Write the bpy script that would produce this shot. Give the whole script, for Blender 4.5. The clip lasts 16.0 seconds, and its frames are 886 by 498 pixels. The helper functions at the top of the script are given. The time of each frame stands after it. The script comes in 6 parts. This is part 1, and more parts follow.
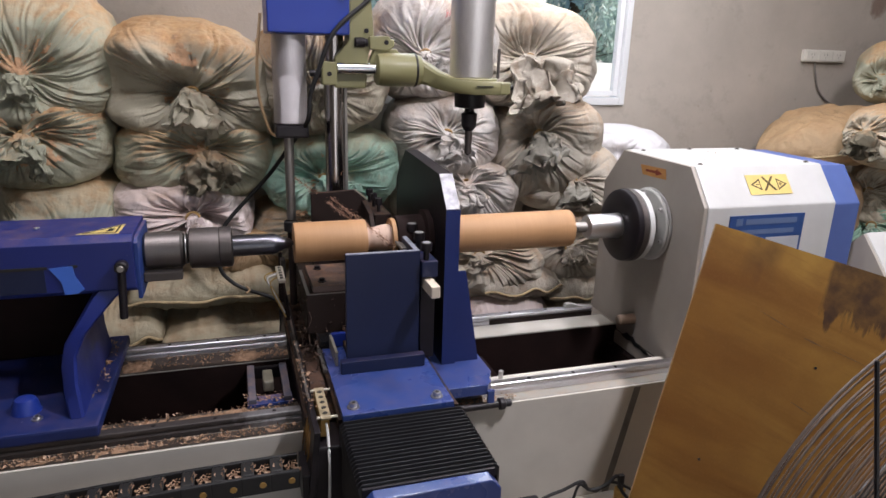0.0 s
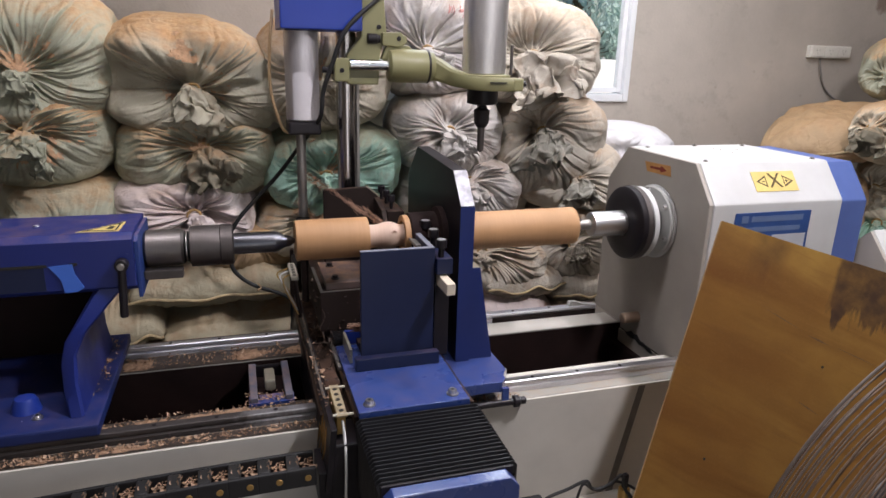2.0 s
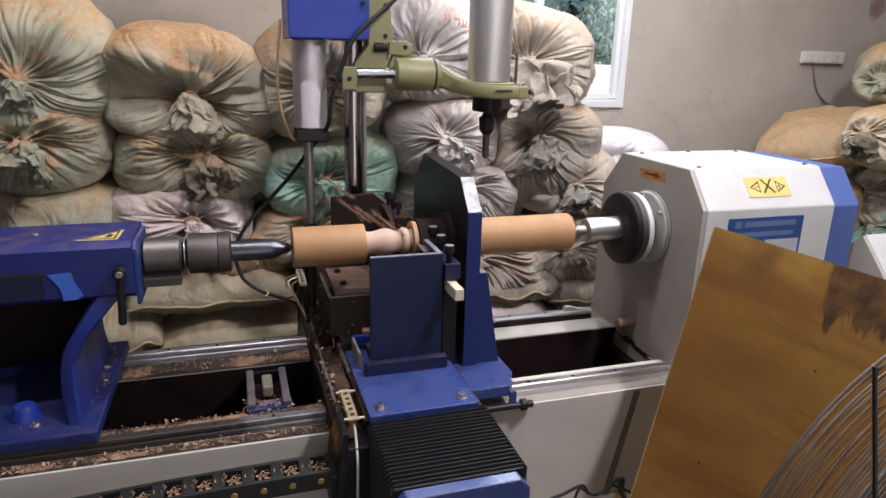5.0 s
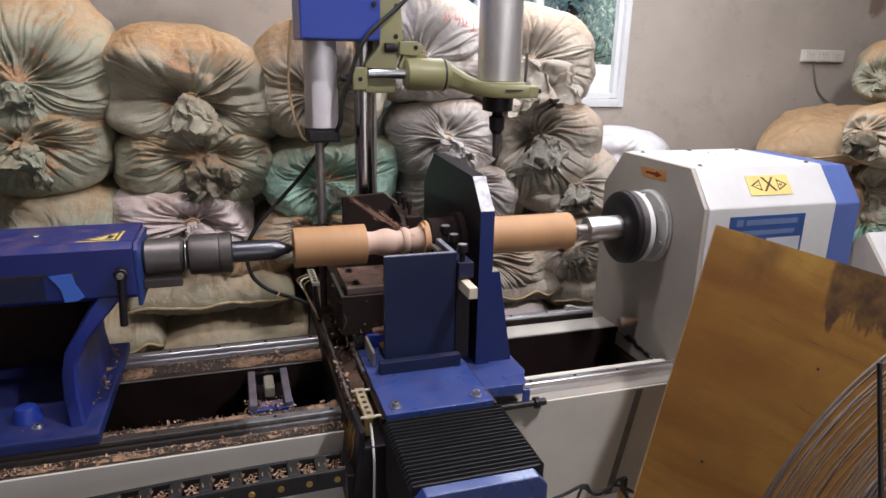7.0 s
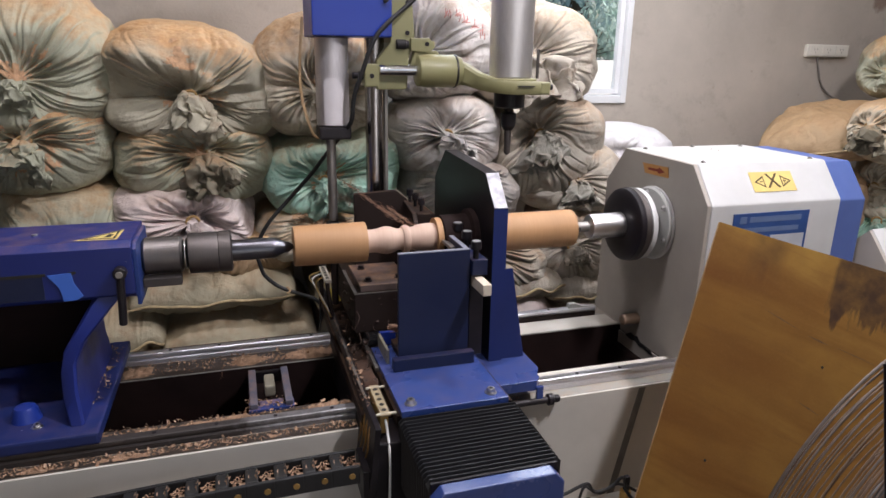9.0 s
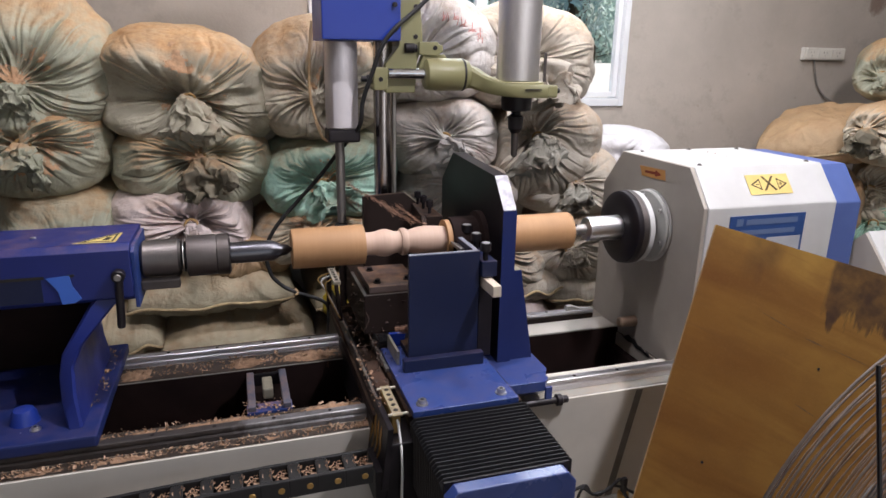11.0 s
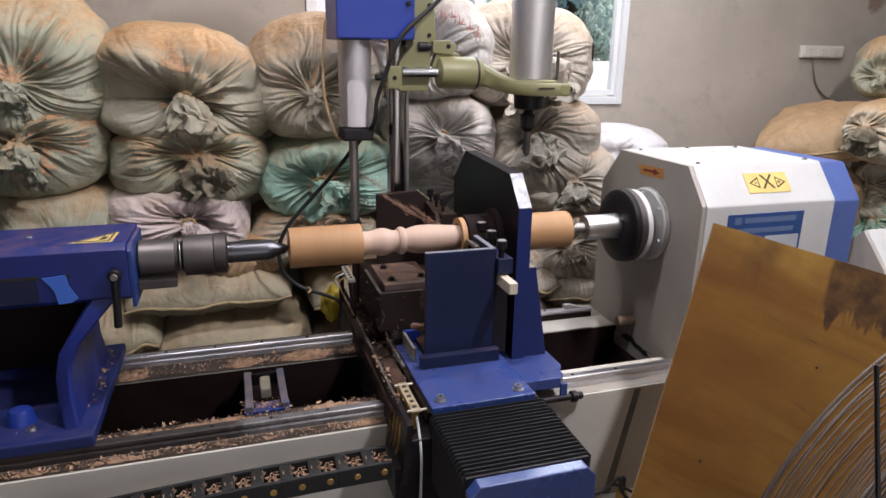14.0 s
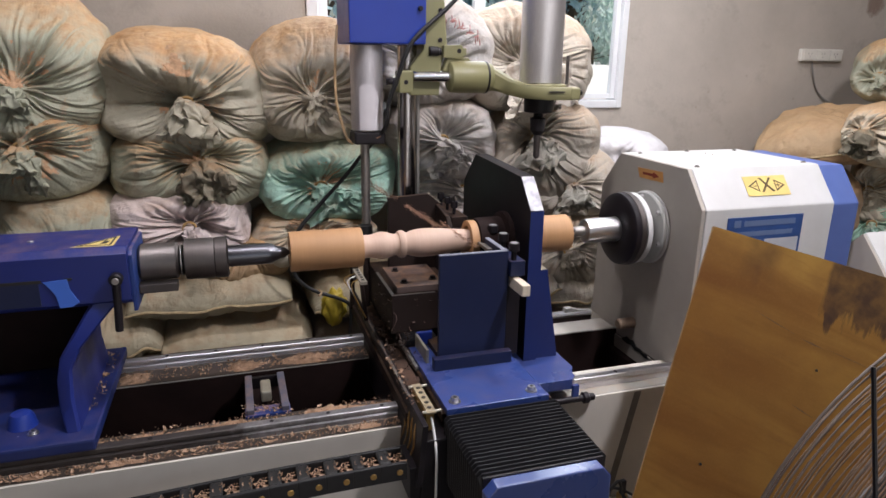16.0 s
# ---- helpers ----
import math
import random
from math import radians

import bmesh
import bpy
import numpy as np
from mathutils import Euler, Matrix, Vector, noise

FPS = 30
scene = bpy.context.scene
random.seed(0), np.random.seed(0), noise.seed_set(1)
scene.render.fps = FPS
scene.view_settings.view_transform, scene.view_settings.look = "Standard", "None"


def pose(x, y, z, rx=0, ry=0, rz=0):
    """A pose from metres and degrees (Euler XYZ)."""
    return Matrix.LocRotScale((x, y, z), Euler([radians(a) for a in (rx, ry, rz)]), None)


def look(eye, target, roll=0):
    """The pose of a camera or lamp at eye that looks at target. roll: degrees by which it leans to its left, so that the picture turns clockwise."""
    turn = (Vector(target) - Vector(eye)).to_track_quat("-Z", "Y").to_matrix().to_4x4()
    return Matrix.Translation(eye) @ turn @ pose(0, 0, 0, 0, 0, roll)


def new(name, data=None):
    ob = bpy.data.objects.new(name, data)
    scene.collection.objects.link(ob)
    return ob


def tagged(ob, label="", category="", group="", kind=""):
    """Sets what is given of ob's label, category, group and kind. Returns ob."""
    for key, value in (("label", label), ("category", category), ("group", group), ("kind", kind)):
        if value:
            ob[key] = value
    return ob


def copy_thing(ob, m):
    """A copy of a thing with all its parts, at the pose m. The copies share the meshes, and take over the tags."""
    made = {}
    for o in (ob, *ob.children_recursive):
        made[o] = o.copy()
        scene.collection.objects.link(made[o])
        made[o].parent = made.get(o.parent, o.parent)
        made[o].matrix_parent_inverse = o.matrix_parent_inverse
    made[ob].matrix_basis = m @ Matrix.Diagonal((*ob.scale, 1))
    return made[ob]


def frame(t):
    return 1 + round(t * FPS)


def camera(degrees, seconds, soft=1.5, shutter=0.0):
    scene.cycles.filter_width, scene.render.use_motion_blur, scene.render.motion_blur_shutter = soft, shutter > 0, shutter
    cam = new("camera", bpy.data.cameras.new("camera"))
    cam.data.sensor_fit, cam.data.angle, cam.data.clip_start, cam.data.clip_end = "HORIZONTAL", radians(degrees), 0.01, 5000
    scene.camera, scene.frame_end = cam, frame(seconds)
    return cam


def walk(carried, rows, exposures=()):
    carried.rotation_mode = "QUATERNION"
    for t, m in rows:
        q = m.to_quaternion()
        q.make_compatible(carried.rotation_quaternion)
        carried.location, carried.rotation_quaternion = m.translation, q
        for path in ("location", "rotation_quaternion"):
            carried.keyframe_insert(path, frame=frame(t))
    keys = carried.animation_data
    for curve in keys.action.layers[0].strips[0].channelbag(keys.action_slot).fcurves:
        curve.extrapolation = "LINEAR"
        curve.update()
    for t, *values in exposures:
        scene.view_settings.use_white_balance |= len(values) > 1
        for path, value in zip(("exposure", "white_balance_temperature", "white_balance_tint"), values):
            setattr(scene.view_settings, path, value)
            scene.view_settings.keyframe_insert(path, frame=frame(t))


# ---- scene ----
from itertools import product

from mathutils.bvhtree import BVHTree

cam = camera(68.28, 16.0, soft=1.55, shutter=0.4)

# seconds, place, yaw / pitch / roll in degrees
PATH = [
    (0.0, 0.0005, -1.5006, 1.5300, 17.980, 16.507, 1.764),
    (0.5, 0.0026, -1.4991, 1.5275, 18.069, 16.611, 1.712),
    (1.0, 0.0017, -1.4965, 1.5276, 17.996, 16.598, 1.784),
    (1.5, 0.0022, -1.4919, 1.5290, 17.893, 16.710, 1.829),
    (2.0, 0.0036, -1.4881, 1.5268, 17.772, 16.737, 1.679),
    (2.5, 0.0063, -1.4877, 1.5288, 17.512, 16.617, 1.533),
    (3.0, 0.0059, -1.4879, 1.5303, 18.127, 16.577, 1.770),
    (3.5, 0.0057, -1.4915, 1.5316, 18.215, 16.327, 1.803),
    (4.0, 0.0048, -1.4957, 1.5328, 18.086, 16.299, 1.829),
    (6.5, 0.0047, -1.5011, 1.5354, 17.800, 16.288, 1.044),
    (7.0, 0.0033, -1.4983, 1.5312, 17.884, 16.239, 1.197),
    (7.5, 0.0055, -1.4947, 1.5313, 17.925, 16.319, 1.220),
    (8.0, 0.0083, -1.4919, 1.5279, 17.754, 16.554, 1.123),
    (8.5, 0.0104, -1.4898, 1.5315, 17.679, 16.558, 1.003),
    (9.0, 0.0102, -1.4895, 1.5316, 17.655, 16.555, 1.001),
    (11.5, 0.0121, -1.4954, 1.5329, 17.838, 16.280, 0.972),
    (12.0, 0.0132, -1.4938, 1.5319, 17.935, 16.298, 0.919),
    (12.5, 0.0134, -1.4915, 1.5316, 17.916, 16.441, 0.965),
    (13.0, 0.0168, -1.4868, 1.5315, 17.926, 16.548, 0.891),
    (13.5, 0.0175, -1.4912, 1.5324, 17.940, 16.536, 0.905),
    (14.0, 0.0150, -1.4918, 1.5334, 17.860, 16.464, 0.938),
    (14.5, 0.0137, -1.4911, 1.5345, 17.909, 16.250, 0.997),
    (15.0, 0.0140, -1.4917, 1.5326, 17.959, 16.256, 1.004),
    (15.5, 0.0169, -1.4932, 1.5329, 17.850, 16.248, 0.978),
    (16.0, 0.0152, -1.4961, 1.5346, 17.790, 16.161, 0.827),
]


def camera_pose(x, y, z, yaw, pitch, roll):
    a, b = radians(yaw), radians(pitch)
    way = Vector((math.sin(a) * math.cos(b), math.cos(a) * math.cos(b), -math.sin(b)))
    eye = Vector((x, y, z))
    return look(eye, eye + way, roll)


walk(cam, [(t, camera_pose(*p)) for t, *p in PATH], [(0.0, 0.0), (16.0, 0.0)])

# ---- light ----
world = bpy.data.worlds.new("sky")
scene.world = world
world.use_nodes = True
wt = world.node_tree
sky = wt.nodes.new("ShaderNodeTexSky")
sky.sky_type = "NISHITA"
sky.sun_disc = False
sky.sun_elevation, sky.sun_rotation = radians(37), radians(95)
sky.air_density, sky.dust_density = 1.0, 3.0
wt.links.new(sky.outputs[0], wt.nodes["Background"].inputs[0])
wt.nodes["Background"].inputs[1].default_value = 0.15


def lamp(name, kind, m, energy, color, size=0.1, size_y=0.1, angle=0.0):
    data = bpy.data.lights.new(name, kind)
    data.energy, data.color = energy, color
    if kind == "AREA":
        data.shape, data.size, data.size_y = "RECTANGLE", size, size_y
    else:
        data.angle = radians(angle)
    ob = new(name, data)
    ob.matrix_world = m
    return ob


lamp("sun", "SUN", look((12, 4.5, 9), (0, 3.5, 0)), 5.0, (1.0, 0.95, 0.88), angle=4)
lamp("ceiling_lamp_light", "AREA", pose(1.27, -1.05, 2.79, 0, 0, 90), 48, (0.985, 0.93, 0.99), 0.30, 0.10)
# added overhead fill that brightens the sacks
lamp("ceiling_lamp_light", "AREA", pose(0.06, -0.34, 2.79), 20, (0.985, 0.93, 0.99), 1.2, 0.07)
lamp("ceiling_lamp_light", "AREA", pose(1.36, 0.22, 2.79), 22, (0.93, 0.93, 1.0), 0.3, 0.06)
# broad fill added behind the camera to lift faces turned to it
lamp("door_daylight", "AREA", look((0.7, -3.6, 1.45), (0.2, 0.7, 1.1)), 7, (0.95, 0.925, 0.99), 2.2, 2.0)
lamp("window_daylight", "AREA", look((1.0, 1.03, 2.26), (0.7, -1.0, 1.2)), 14, (0.88, 0.94, 1.0), 1.2, 0.55)

# ---- materials ----


class Mat:
    """Small builder for node materials in object space."""

    def __init__(self, name):
        self.m = bpy.data.materials.new(name)
        self.m.use_nodes = True
        self.t = self.m.node_tree
        self.b = self.t.nodes["Principled BSDF"]
        self.co = self.t.nodes.new("ShaderNodeTexCoord").outputs["Object"]

    def node(self, kind, **inputs):
        n = self.t.nodes.new(kind)
        for k, v in inputs.items():
            self.put(n.inputs[k.replace("_", " ")], v)
        return n

    def put(self, socket, v):
        if isinstance(v, bpy.types.NodeSocket):
            self.t.links.new(v, socket)
        else:
            socket.default_value = v

    def scaled(self, sx, sy, sz):
        n = self.node("ShaderNodeMapping", Vector=self.co)
        n.inputs["Scale"].default_value = (sx, sy, sz)
        return n.outputs[0]

    def noise(self, scale, detail=4.0, rough=0.55, vec=None, dist=0.0):
        n = self.node("ShaderNodeTexNoise", Vector=vec or self.co, Scale=scale, Detail=detail, Roughness=rough, Distortion=dist)
        return n.outputs["Fac"]

    def ramp(self, fac, a, b, lo=0.0, hi=1.0):
        n = self.node("ShaderNodeMapRange", Value=fac)
        n.inputs[1].default_value, n.inputs[2].default_value = a, b
        n.inputs[3].default_value, n.inputs[4].default_value = lo, hi
        return n.outputs[0]

    def mix(self, fac, a, b, mode="MIX"):
        n = self.t.nodes.new("ShaderNodeMix")
        n.data_type, n.blend_type = "RGBA", mode
        self.put(n.inputs[0], fac)
        self.put(n.inputs[6], (*a, 1) if isinstance(a, tuple) else a)
        self.put(n.inputs[7], (*b, 1) if isinstance(b, tuple) else b)
        return n.outputs[2]

    def mul(self, a, b, op="MULTIPLY"):
        n = self.t.nodes.new("ShaderNodeMath")
        n.operation = op
        self.put(n.inputs[0], a), self.put(n.inputs[1], b)
        return n.outputs[0]

    def bump(self, h, strength=0.3, dist=0.002):
        n = self.node("ShaderNodeBump", Height=h, Strength=strength, Distance=dist)
        self.put(self.b.inputs["Normal"], n.outputs[0])

    def upness(self):
        g = self.t.nodes.new("ShaderNodeNewGeometry")
        s = self.node("ShaderNodeSeparateXYZ", Vector=g.outputs["Normal"])
        return s.outputs[2]

    def done(self, color, rough=0.5, metal=0.0, **kw):
        self.put(self.b.inputs["Base Color"], (*color, 1) if isinstance(color, tuple) else color)
        self.put(self.b.inputs["Roughness"], rough)
        self.put(self.b.inputs["Metallic"], metal)
        for k, v in kw.items():
            self.put(self.b.inputs[k.replace("_", " ")], v)
        return self.m


DUST = (0.42, 0.22, 0.10)


def paint(name, color, rough=0.35, dust=0.25, worn=(0.5, 0.5, 0.52), chips=0.0, specular=0.5, coat=0.0):
    """Machine enamel, with dust that has settled on its upper sides and some worn spots."""
    m = Mat(name)
    n1, n2 = m.noise(9, 5), m.noise(140, 3)
    c = m.mix(m.ramp(n1, 0.35, 0.7, 0, 0.35), color, tuple(v * 0.72 for v in color))
    if chips:
        c = m.mix(m.ramp(m.noise(38, 6, 0.7), 0.72 - chips, 0.74 - chips), c, worn)
    d = m.mul(m.ramp(m.upness(), 0.55, 0.95), m.ramp(m.noise(22, 8, 0.7), 0.42, 0.72, 0, dust * 2))
    c = m.mix(d, c, DUST)
    m.bump(n2, 0.08, 0.001)
    return m.done(c, m.ramp(n1, 0.3, 0.7, rough, rough + 0.18), 0.0, Specular_IOR_Level=specular, Coat_Weight=coat, Coat_Roughness=0.12)


def metal(name, color, rough=0.3, streak=None, dirt=0.3):
    m = Mat(name)
    vec = m.scaled(*streak) if streak else m.co
    n1, n2 = m.noise(60, 4, 0.6, vec), m.noise(7, 5)
    c = m.mix(m.ramp(n2, 0.45, 0.75, 0, dirt), color, tuple(v * 0.35 for v in color))
    c = m.mix(m.ramp(n1, 0.3, 0.7, 0, 0.3), c, tuple(v * 0.7 for v in color))
    m.bump(n1, 0.06, 0.001)
    return m.done(c, m.ramp(n1, 0.25, 0.75, rough * 0.8, rough * 1.4), 1.0)


def worn_rail():
    """Ground steel that is caked with oil and dust where the slide seldom wipes it, towards the tailstock."""
    m = Mat("part_wiped_rail_steel")
    x = m.node("ShaderNodeSeparateXYZ", Vector=m.co).outputs[0]
    n = m.noise(60, 4, 0.6, m.scaled(1, 12, 12))
    edge = m.mul(x, m.mul(m.mul(m.noise(9, 6, 0.7), 0.5, "SUBTRACT"), 0.9), "ADD")
    clean = m.ramp(edge, -0.05, 0.55)
    c = m.mix(clean, (0.055, 0.046, 0.043), (0.80, 0.80, 0.84))
    c = m.mix(m.ramp(n, 0.3, 0.7, 0, 0.3), c, (0.2, 0.19, 0.19))
    return m.done(c, m.ramp(clean, 0, 1, 0.5, 0.3), m.ramp(clean, 0, 1, 0.6, 1.0))


def plain(name, color, rough=0.6, var=0.3, scale=30, bump=0.15, metallic=0.0, spec=0.5):
    m = Mat(name)
    n1, n2 = m.noise(scale, 5), m.noise(scale * 6, 3)
    c = m.mix(m.ramp(n1, 0.3, 0.7, 0, 1), color, tuple(v * (1 - var) for v in color))
    m.bump(n2, bump, 0.001)
    return m.done(c, rough, metallic, Specular_IOR_Level=spec)


def sack_cloth(name, color, dust=0.5, stain=(0.22, 0.13, 0.07), patch=0.5):
    """Woven polypropylene: fine crossed tape, dull stains, sawdust on the upper sides."""
    m = Mat(name)
    low = m.node("ShaderNodeSeparateXYZ", Vector=m.co).outputs[2]
    place = m.t.nodes.new("ShaderNodeObjectInfo").outputs["Location"]
    add = m.t.nodes.new("ShaderNodeVectorMath")
    m.put(add.inputs[0], m.co), m.put(add.inputs[1], place)
    m.co = add.outputs[0]
    big, mid = m.noise(3.2, 5, 0.6), m.noise(14, 6, 0.65)
    c = m.mix(m.ramp(big, 0.35, 0.68), color, tuple(v * 0.72 for v in color))
    c = m.mix(m.ramp(mid, 0.50, 0.72, 0, 0.6), c, stain)
    heap = m.mul(m.mul(m.upness(), 0.45), m.mul(low, 3.2), "ADD")
    heap = m.mul(heap, m.mul(m.mul(m.noise(7, 7, 0.7), 0.5, "SUBTRACT"), 1.1), "ADD")
    d = m.mul(m.ramp(heap, 0.22, 0.80), m.ramp(m.noise(11, 7, 0.7), 0.25, 0.6, dust * 0.55, dust))
    d2 = m.ramp(m.noise(5.3, 9, 0.78, dist=0.6), 0.60, 0.68, 0, patch)
    fine = m.mix(m.ramp(m.noise(60, 5, 0.7), 0.35, 0.65), (0.62, 0.39, 0.195), (0.48, 0.265, 0.12))
    c = m.mix(m.mul(d, d2, "MAXIMUM"), c, fine)
    w1 = m.node("ShaderNodeTexWave", Vector=m.co, Scale=95.0, Distortion=1.5).outputs["Fac"]
    w2 = m.node("ShaderNodeTexWave", Vector=m.scaled(1, 1, 1), Scale=95.0, Distortion=1.5)
    w2.bands_direction = "Z"
    h = m.mul(m.mul(m.mul(w1, w2.outputs["Fac"], "ADD"), 0.12), m.noise(70, 5, 0.7), "ADD")
    crumple = m.mul(m.mul(m.noise(13, 3, 0.5, dist=0.8), 0.5, "SUBTRACT"), 0.0, "ADD")
    fold = m.t.nodes.new("ShaderNodeMath")
    fold.operation = "ABSOLUTE"
    m.put(fold.inputs[0], crumple)
    h = m.mul(h, m.mul(fold.outputs[0], 5.0), "ADD")
    m.bump(h, 0.55, 0.005)
    return m.done(c, 0.62, 0.0, Specular_IOR_Level=0.35)


def wood(name, light, dark, streak, rough=0.55, scale=1.0, bump=0.1):
    m = Mat(name)
    g = m.noise(26 * scale, 6, 0.62, m.scaled(*streak), 0.4)
    b = m.noise(2.5 * scale, 4, 0.5, m.scaled(*[1 + (s - 1) * 0.3 for s in streak]))
    c = m.mix(m.ramp(g, 0.32, 0.68), light, dark)
    c = m.mix(m.ramp(b, 0.4, 0.7, 0, 0.5), c, tuple(v * 0.7 for v in dark))
    m.bump(g, bump, 0.001)
    return m.done(c, rough)


def plywood():
    m = Mat("film_faced_plywood")
    tilt = m.node("ShaderNodeMapping", Vector=m.co)
    tilt.inputs["Rotation"].default_value = (0, 0, radians(9))
    m.co, flat = tilt.outputs[0], m.co
    grain = m.noise(7, 8, 0.68, m.scaled(0.8, 9.0, 1), 0.25)
    band = m.noise(3.1, 4, 0.55, m.scaled(0.5, 2.6, 1), 0.6)
    broad = m.noise(1.3, 4, 0.55)
    m.co = flat
    c = m.mix(m.ramp(broad, 0.36, 0.62), (0.262, 0.155, 0.036), (0.172, 0.082, 0.018))
    c = m.mix(m.ramp(band, 0.47, 0.66, 0, 0.7), c, (0.105, 0.038, 0.008))
    c = m.mix(m.ramp(grain, 0.52, 0.72, 0, 0.42), c, (0.125, 0.056, 0.018))
    c = m.mix(m.ramp(m.noise(11, 6, 0.65), 0.4, 0.68, 0, 0.35), c, (0.115, 0.052, 0.014))
    c = m.mix(m.ramp(m.noise(150, 3, 0.6), 0.5, 0.75, 0, 0.12), c, (0.24, 0.14, 0.05))
    # dark wet-looking stain that runs down from the upper edge, and a smaller faint one
    s = m.node("ShaderNodeSeparateXYZ", Vector=m.co)
    edge = m.noise(15, 4, 0.55, m.scaled(2.4, 0.45, 1))
    blot = m.noise(21, 5, 0.6)
    u = m.mul(m.ramp(m.mul(s.outputs[0], m.mul(edge, 0.05), "ADD"), 0.288, 0.300), m.ramp(m.mul(s.outputs[1], m.mul(edge, 0.24), "ADD"), -0.012, 0.006), "MULTIPLY")
    c = m.mix(m.mul(u, m.ramp(blot, 0.35, 0.66, 0.95, 0.55)), c, (0.034, 0.019, 0.014))
    v = m.mul(m.mul(m.ramp(s.outputs[0], 0.075, 0.1), m.ramp(s.outputs[0], 0.165, 0.14)), m.ramp(m.mul(s.outputs[1], m.mul(edge, 0.10), "ADD"), -0.05, -0.0))
    c = m.mix(m.mul(v, m.ramp(blot, 0.4, 0.65, 0.3, 0.6)), c, (0.07, 0.036, 0.014))
    knot = m.noise(30, 3, 0.5)
    c = m.mix(m.ramp(knot, 0.75, 0.8), c, (0.07, 0.03, 0.015))
    m.bump(grain, 0.12, 0.001)
    return m.done(c, m.ramp(band, 0.3, 0.7, 0.45, 0.6), Specular_IOR_Level=0.2)


def plaster():
    m = Mat("cement_render")
    a, b, f = m.noise(1.3, 6, 0.65), m.noise(6, 7, 0.7), m.noise(120, 4, 0.6)
    c = m.mix(m.ramp(a, 0.35, 0.68), (0.49, 0.44, 0.38), (0.375, 0.335, 0.288))
    c = m.mix(m.ramp(b, 0.55, 0.8, 0, 0.5), c, (0.23, 0.20, 0.17))
    spot = m.node("ShaderNodeTexVoronoi", Vector=m.co, Scale=9.0).outputs["Distance"]
    c = m.mix(m.ramp(spot, 0.03, 0.075, 0.2, 0), c, (0.16, 0.11, 0.08))
    # one rusty run-off stain high on the wall
    s = m.node("ShaderNodeSeparateXYZ", Vector=m.co)
    dx = m.mul(m.mul(s.outputs[0], 3.02, "SUBTRACT"), 1.25)
    dz = m.mul(m.mul(s.outputs[2], 1.83, "SUBTRACT"), 1.0)
    off = m.mul(m.mul(m.mul(dx, dx), m.mul(dz, dz), "ADD"), m.mul(m.mul(b, 0.5, "SUBTRACT"), 0.022), "ADD")
    c = m.mix(m.mul(m.ramp(off, 0.003, 0.0065, 0.85, 0), m.ramp(m.mul(s.outputs[1], 1.2, "SUBTRACT"), -0.3, -0.05)), c, (0.13, 0.055, 0.03))
    m.bump(m.mul(f, m.mul(b, 2.0), "ADD"), 0.35, 0.003)
    return m.done(c, 0.9)


def concrete(name, color):
    m = Mat(name)
    a, b, f = m.noise(0.9, 6, 0.6), m.noise(8, 8, 0.7), m.noise(160, 3)
    c = m.mix(m.ramp(a, 0.35, 0.7), color, tuple(v * 0.65 for v in color))
    c = m.mix(m.ramp(b, 0.5, 0.75, 0, 0.5), c, DUST)
    m.bump(m.mul(f, b, "ADD"), 0.3, 0.003)
    return m.done(c, 0.85)


def shavings_mat(name, a, b):
    m = Mat(name)
    g = m.t.nodes.new("ShaderNodeNewGeometry").outputs["Random Per Island"]
    c = m.mix(g, a, b)
    c = m.mix(m.ramp(m.noise(180, 3), 0.35, 0.65, 0, 0.4), c, tuple(v * 0.55 for v in b))
    return m.done(c, 0.8)


def leaves(name, a, b):
    m = Mat(name)
    g = m.t.nodes.new("ShaderNodeNewGeometry").outputs["Random Per Island"]
    return m.done(m.mix(g, a, b), 0.6)


BLUE = paint("blue_machine_enamel", (0.014, 0.038, 0.27), 0.27, 0.02, chips=0.015)
BLUE_GLOSS = paint("glossy_blue_enamel", (0.030, 0.062, 0.235), 0.22, 0.05, chips=0.015, specular=0.7, coat=0.9)
# the same blue, darkened for faces that lie in shade
BLUE_SHADE = paint("shaded_blue_enamel", (0.008, 0.020, 0.115), 0.4, 0.04, chips=0.02)
BLUE_MID = paint("dusty_tailstock_blue", (0.010, 0.021, 0.155), 0.32, 0.12, chips=0.012)
BLUE_DULL = paint("dusty_blue_enamel", (0.010, 0.034, 0.17), 0.42, 0.3, chips=0.03)
NAVY = paint("navy_tool_box_enamel", (0.004, 0.010, 0.046), 0.36, 0.05, chips=0.01)
WHITE = paint("off_white_enamel", (0.53, 0.535, 0.525), 0.38, 0.03)
GREY_GREEN = paint("grey_green_bed_enamel", (0.31, 0.30, 0.265), 0.5, 0.16)
OLIVE = paint("olive_green_casting_enamel", (0.235, 0.225, 0.11), 0.36, 0.05)
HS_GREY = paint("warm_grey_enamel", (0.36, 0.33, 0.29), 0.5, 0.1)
BLACK = plain("black_oxide_steel", (0.015, 0.012, 0.015), 0.42, 0.5, 20, 0.1, 0.0, 0.32)
BLACK_DIRTY = paint("oily_black_steel", (0.022, 0.014, 0.012), 0.55, 0.08, specular=0.2)
# near-black for recessed parts: their shade is put into this colour
SHADE_IRON = plain("shade_dark_iron", (0.021, 0.011, 0.010), 0.8, 0.5, 8, 0.3, 0.0, 0.15)
RUBBER = plain("black_rubber", (0.012, 0.012, 0.013), 0.55, 0.4, 60, 0.1)
BELLOWS = plain("black_bellows_cloth", (0.009, 0.009, 0.011), 0.45, 0.4, 40, 0.15, 0.0, 0.5)
STEEL = metal("ground_steel", (0.66, 0.65, 0.65), 0.32, (1, 12, 12))
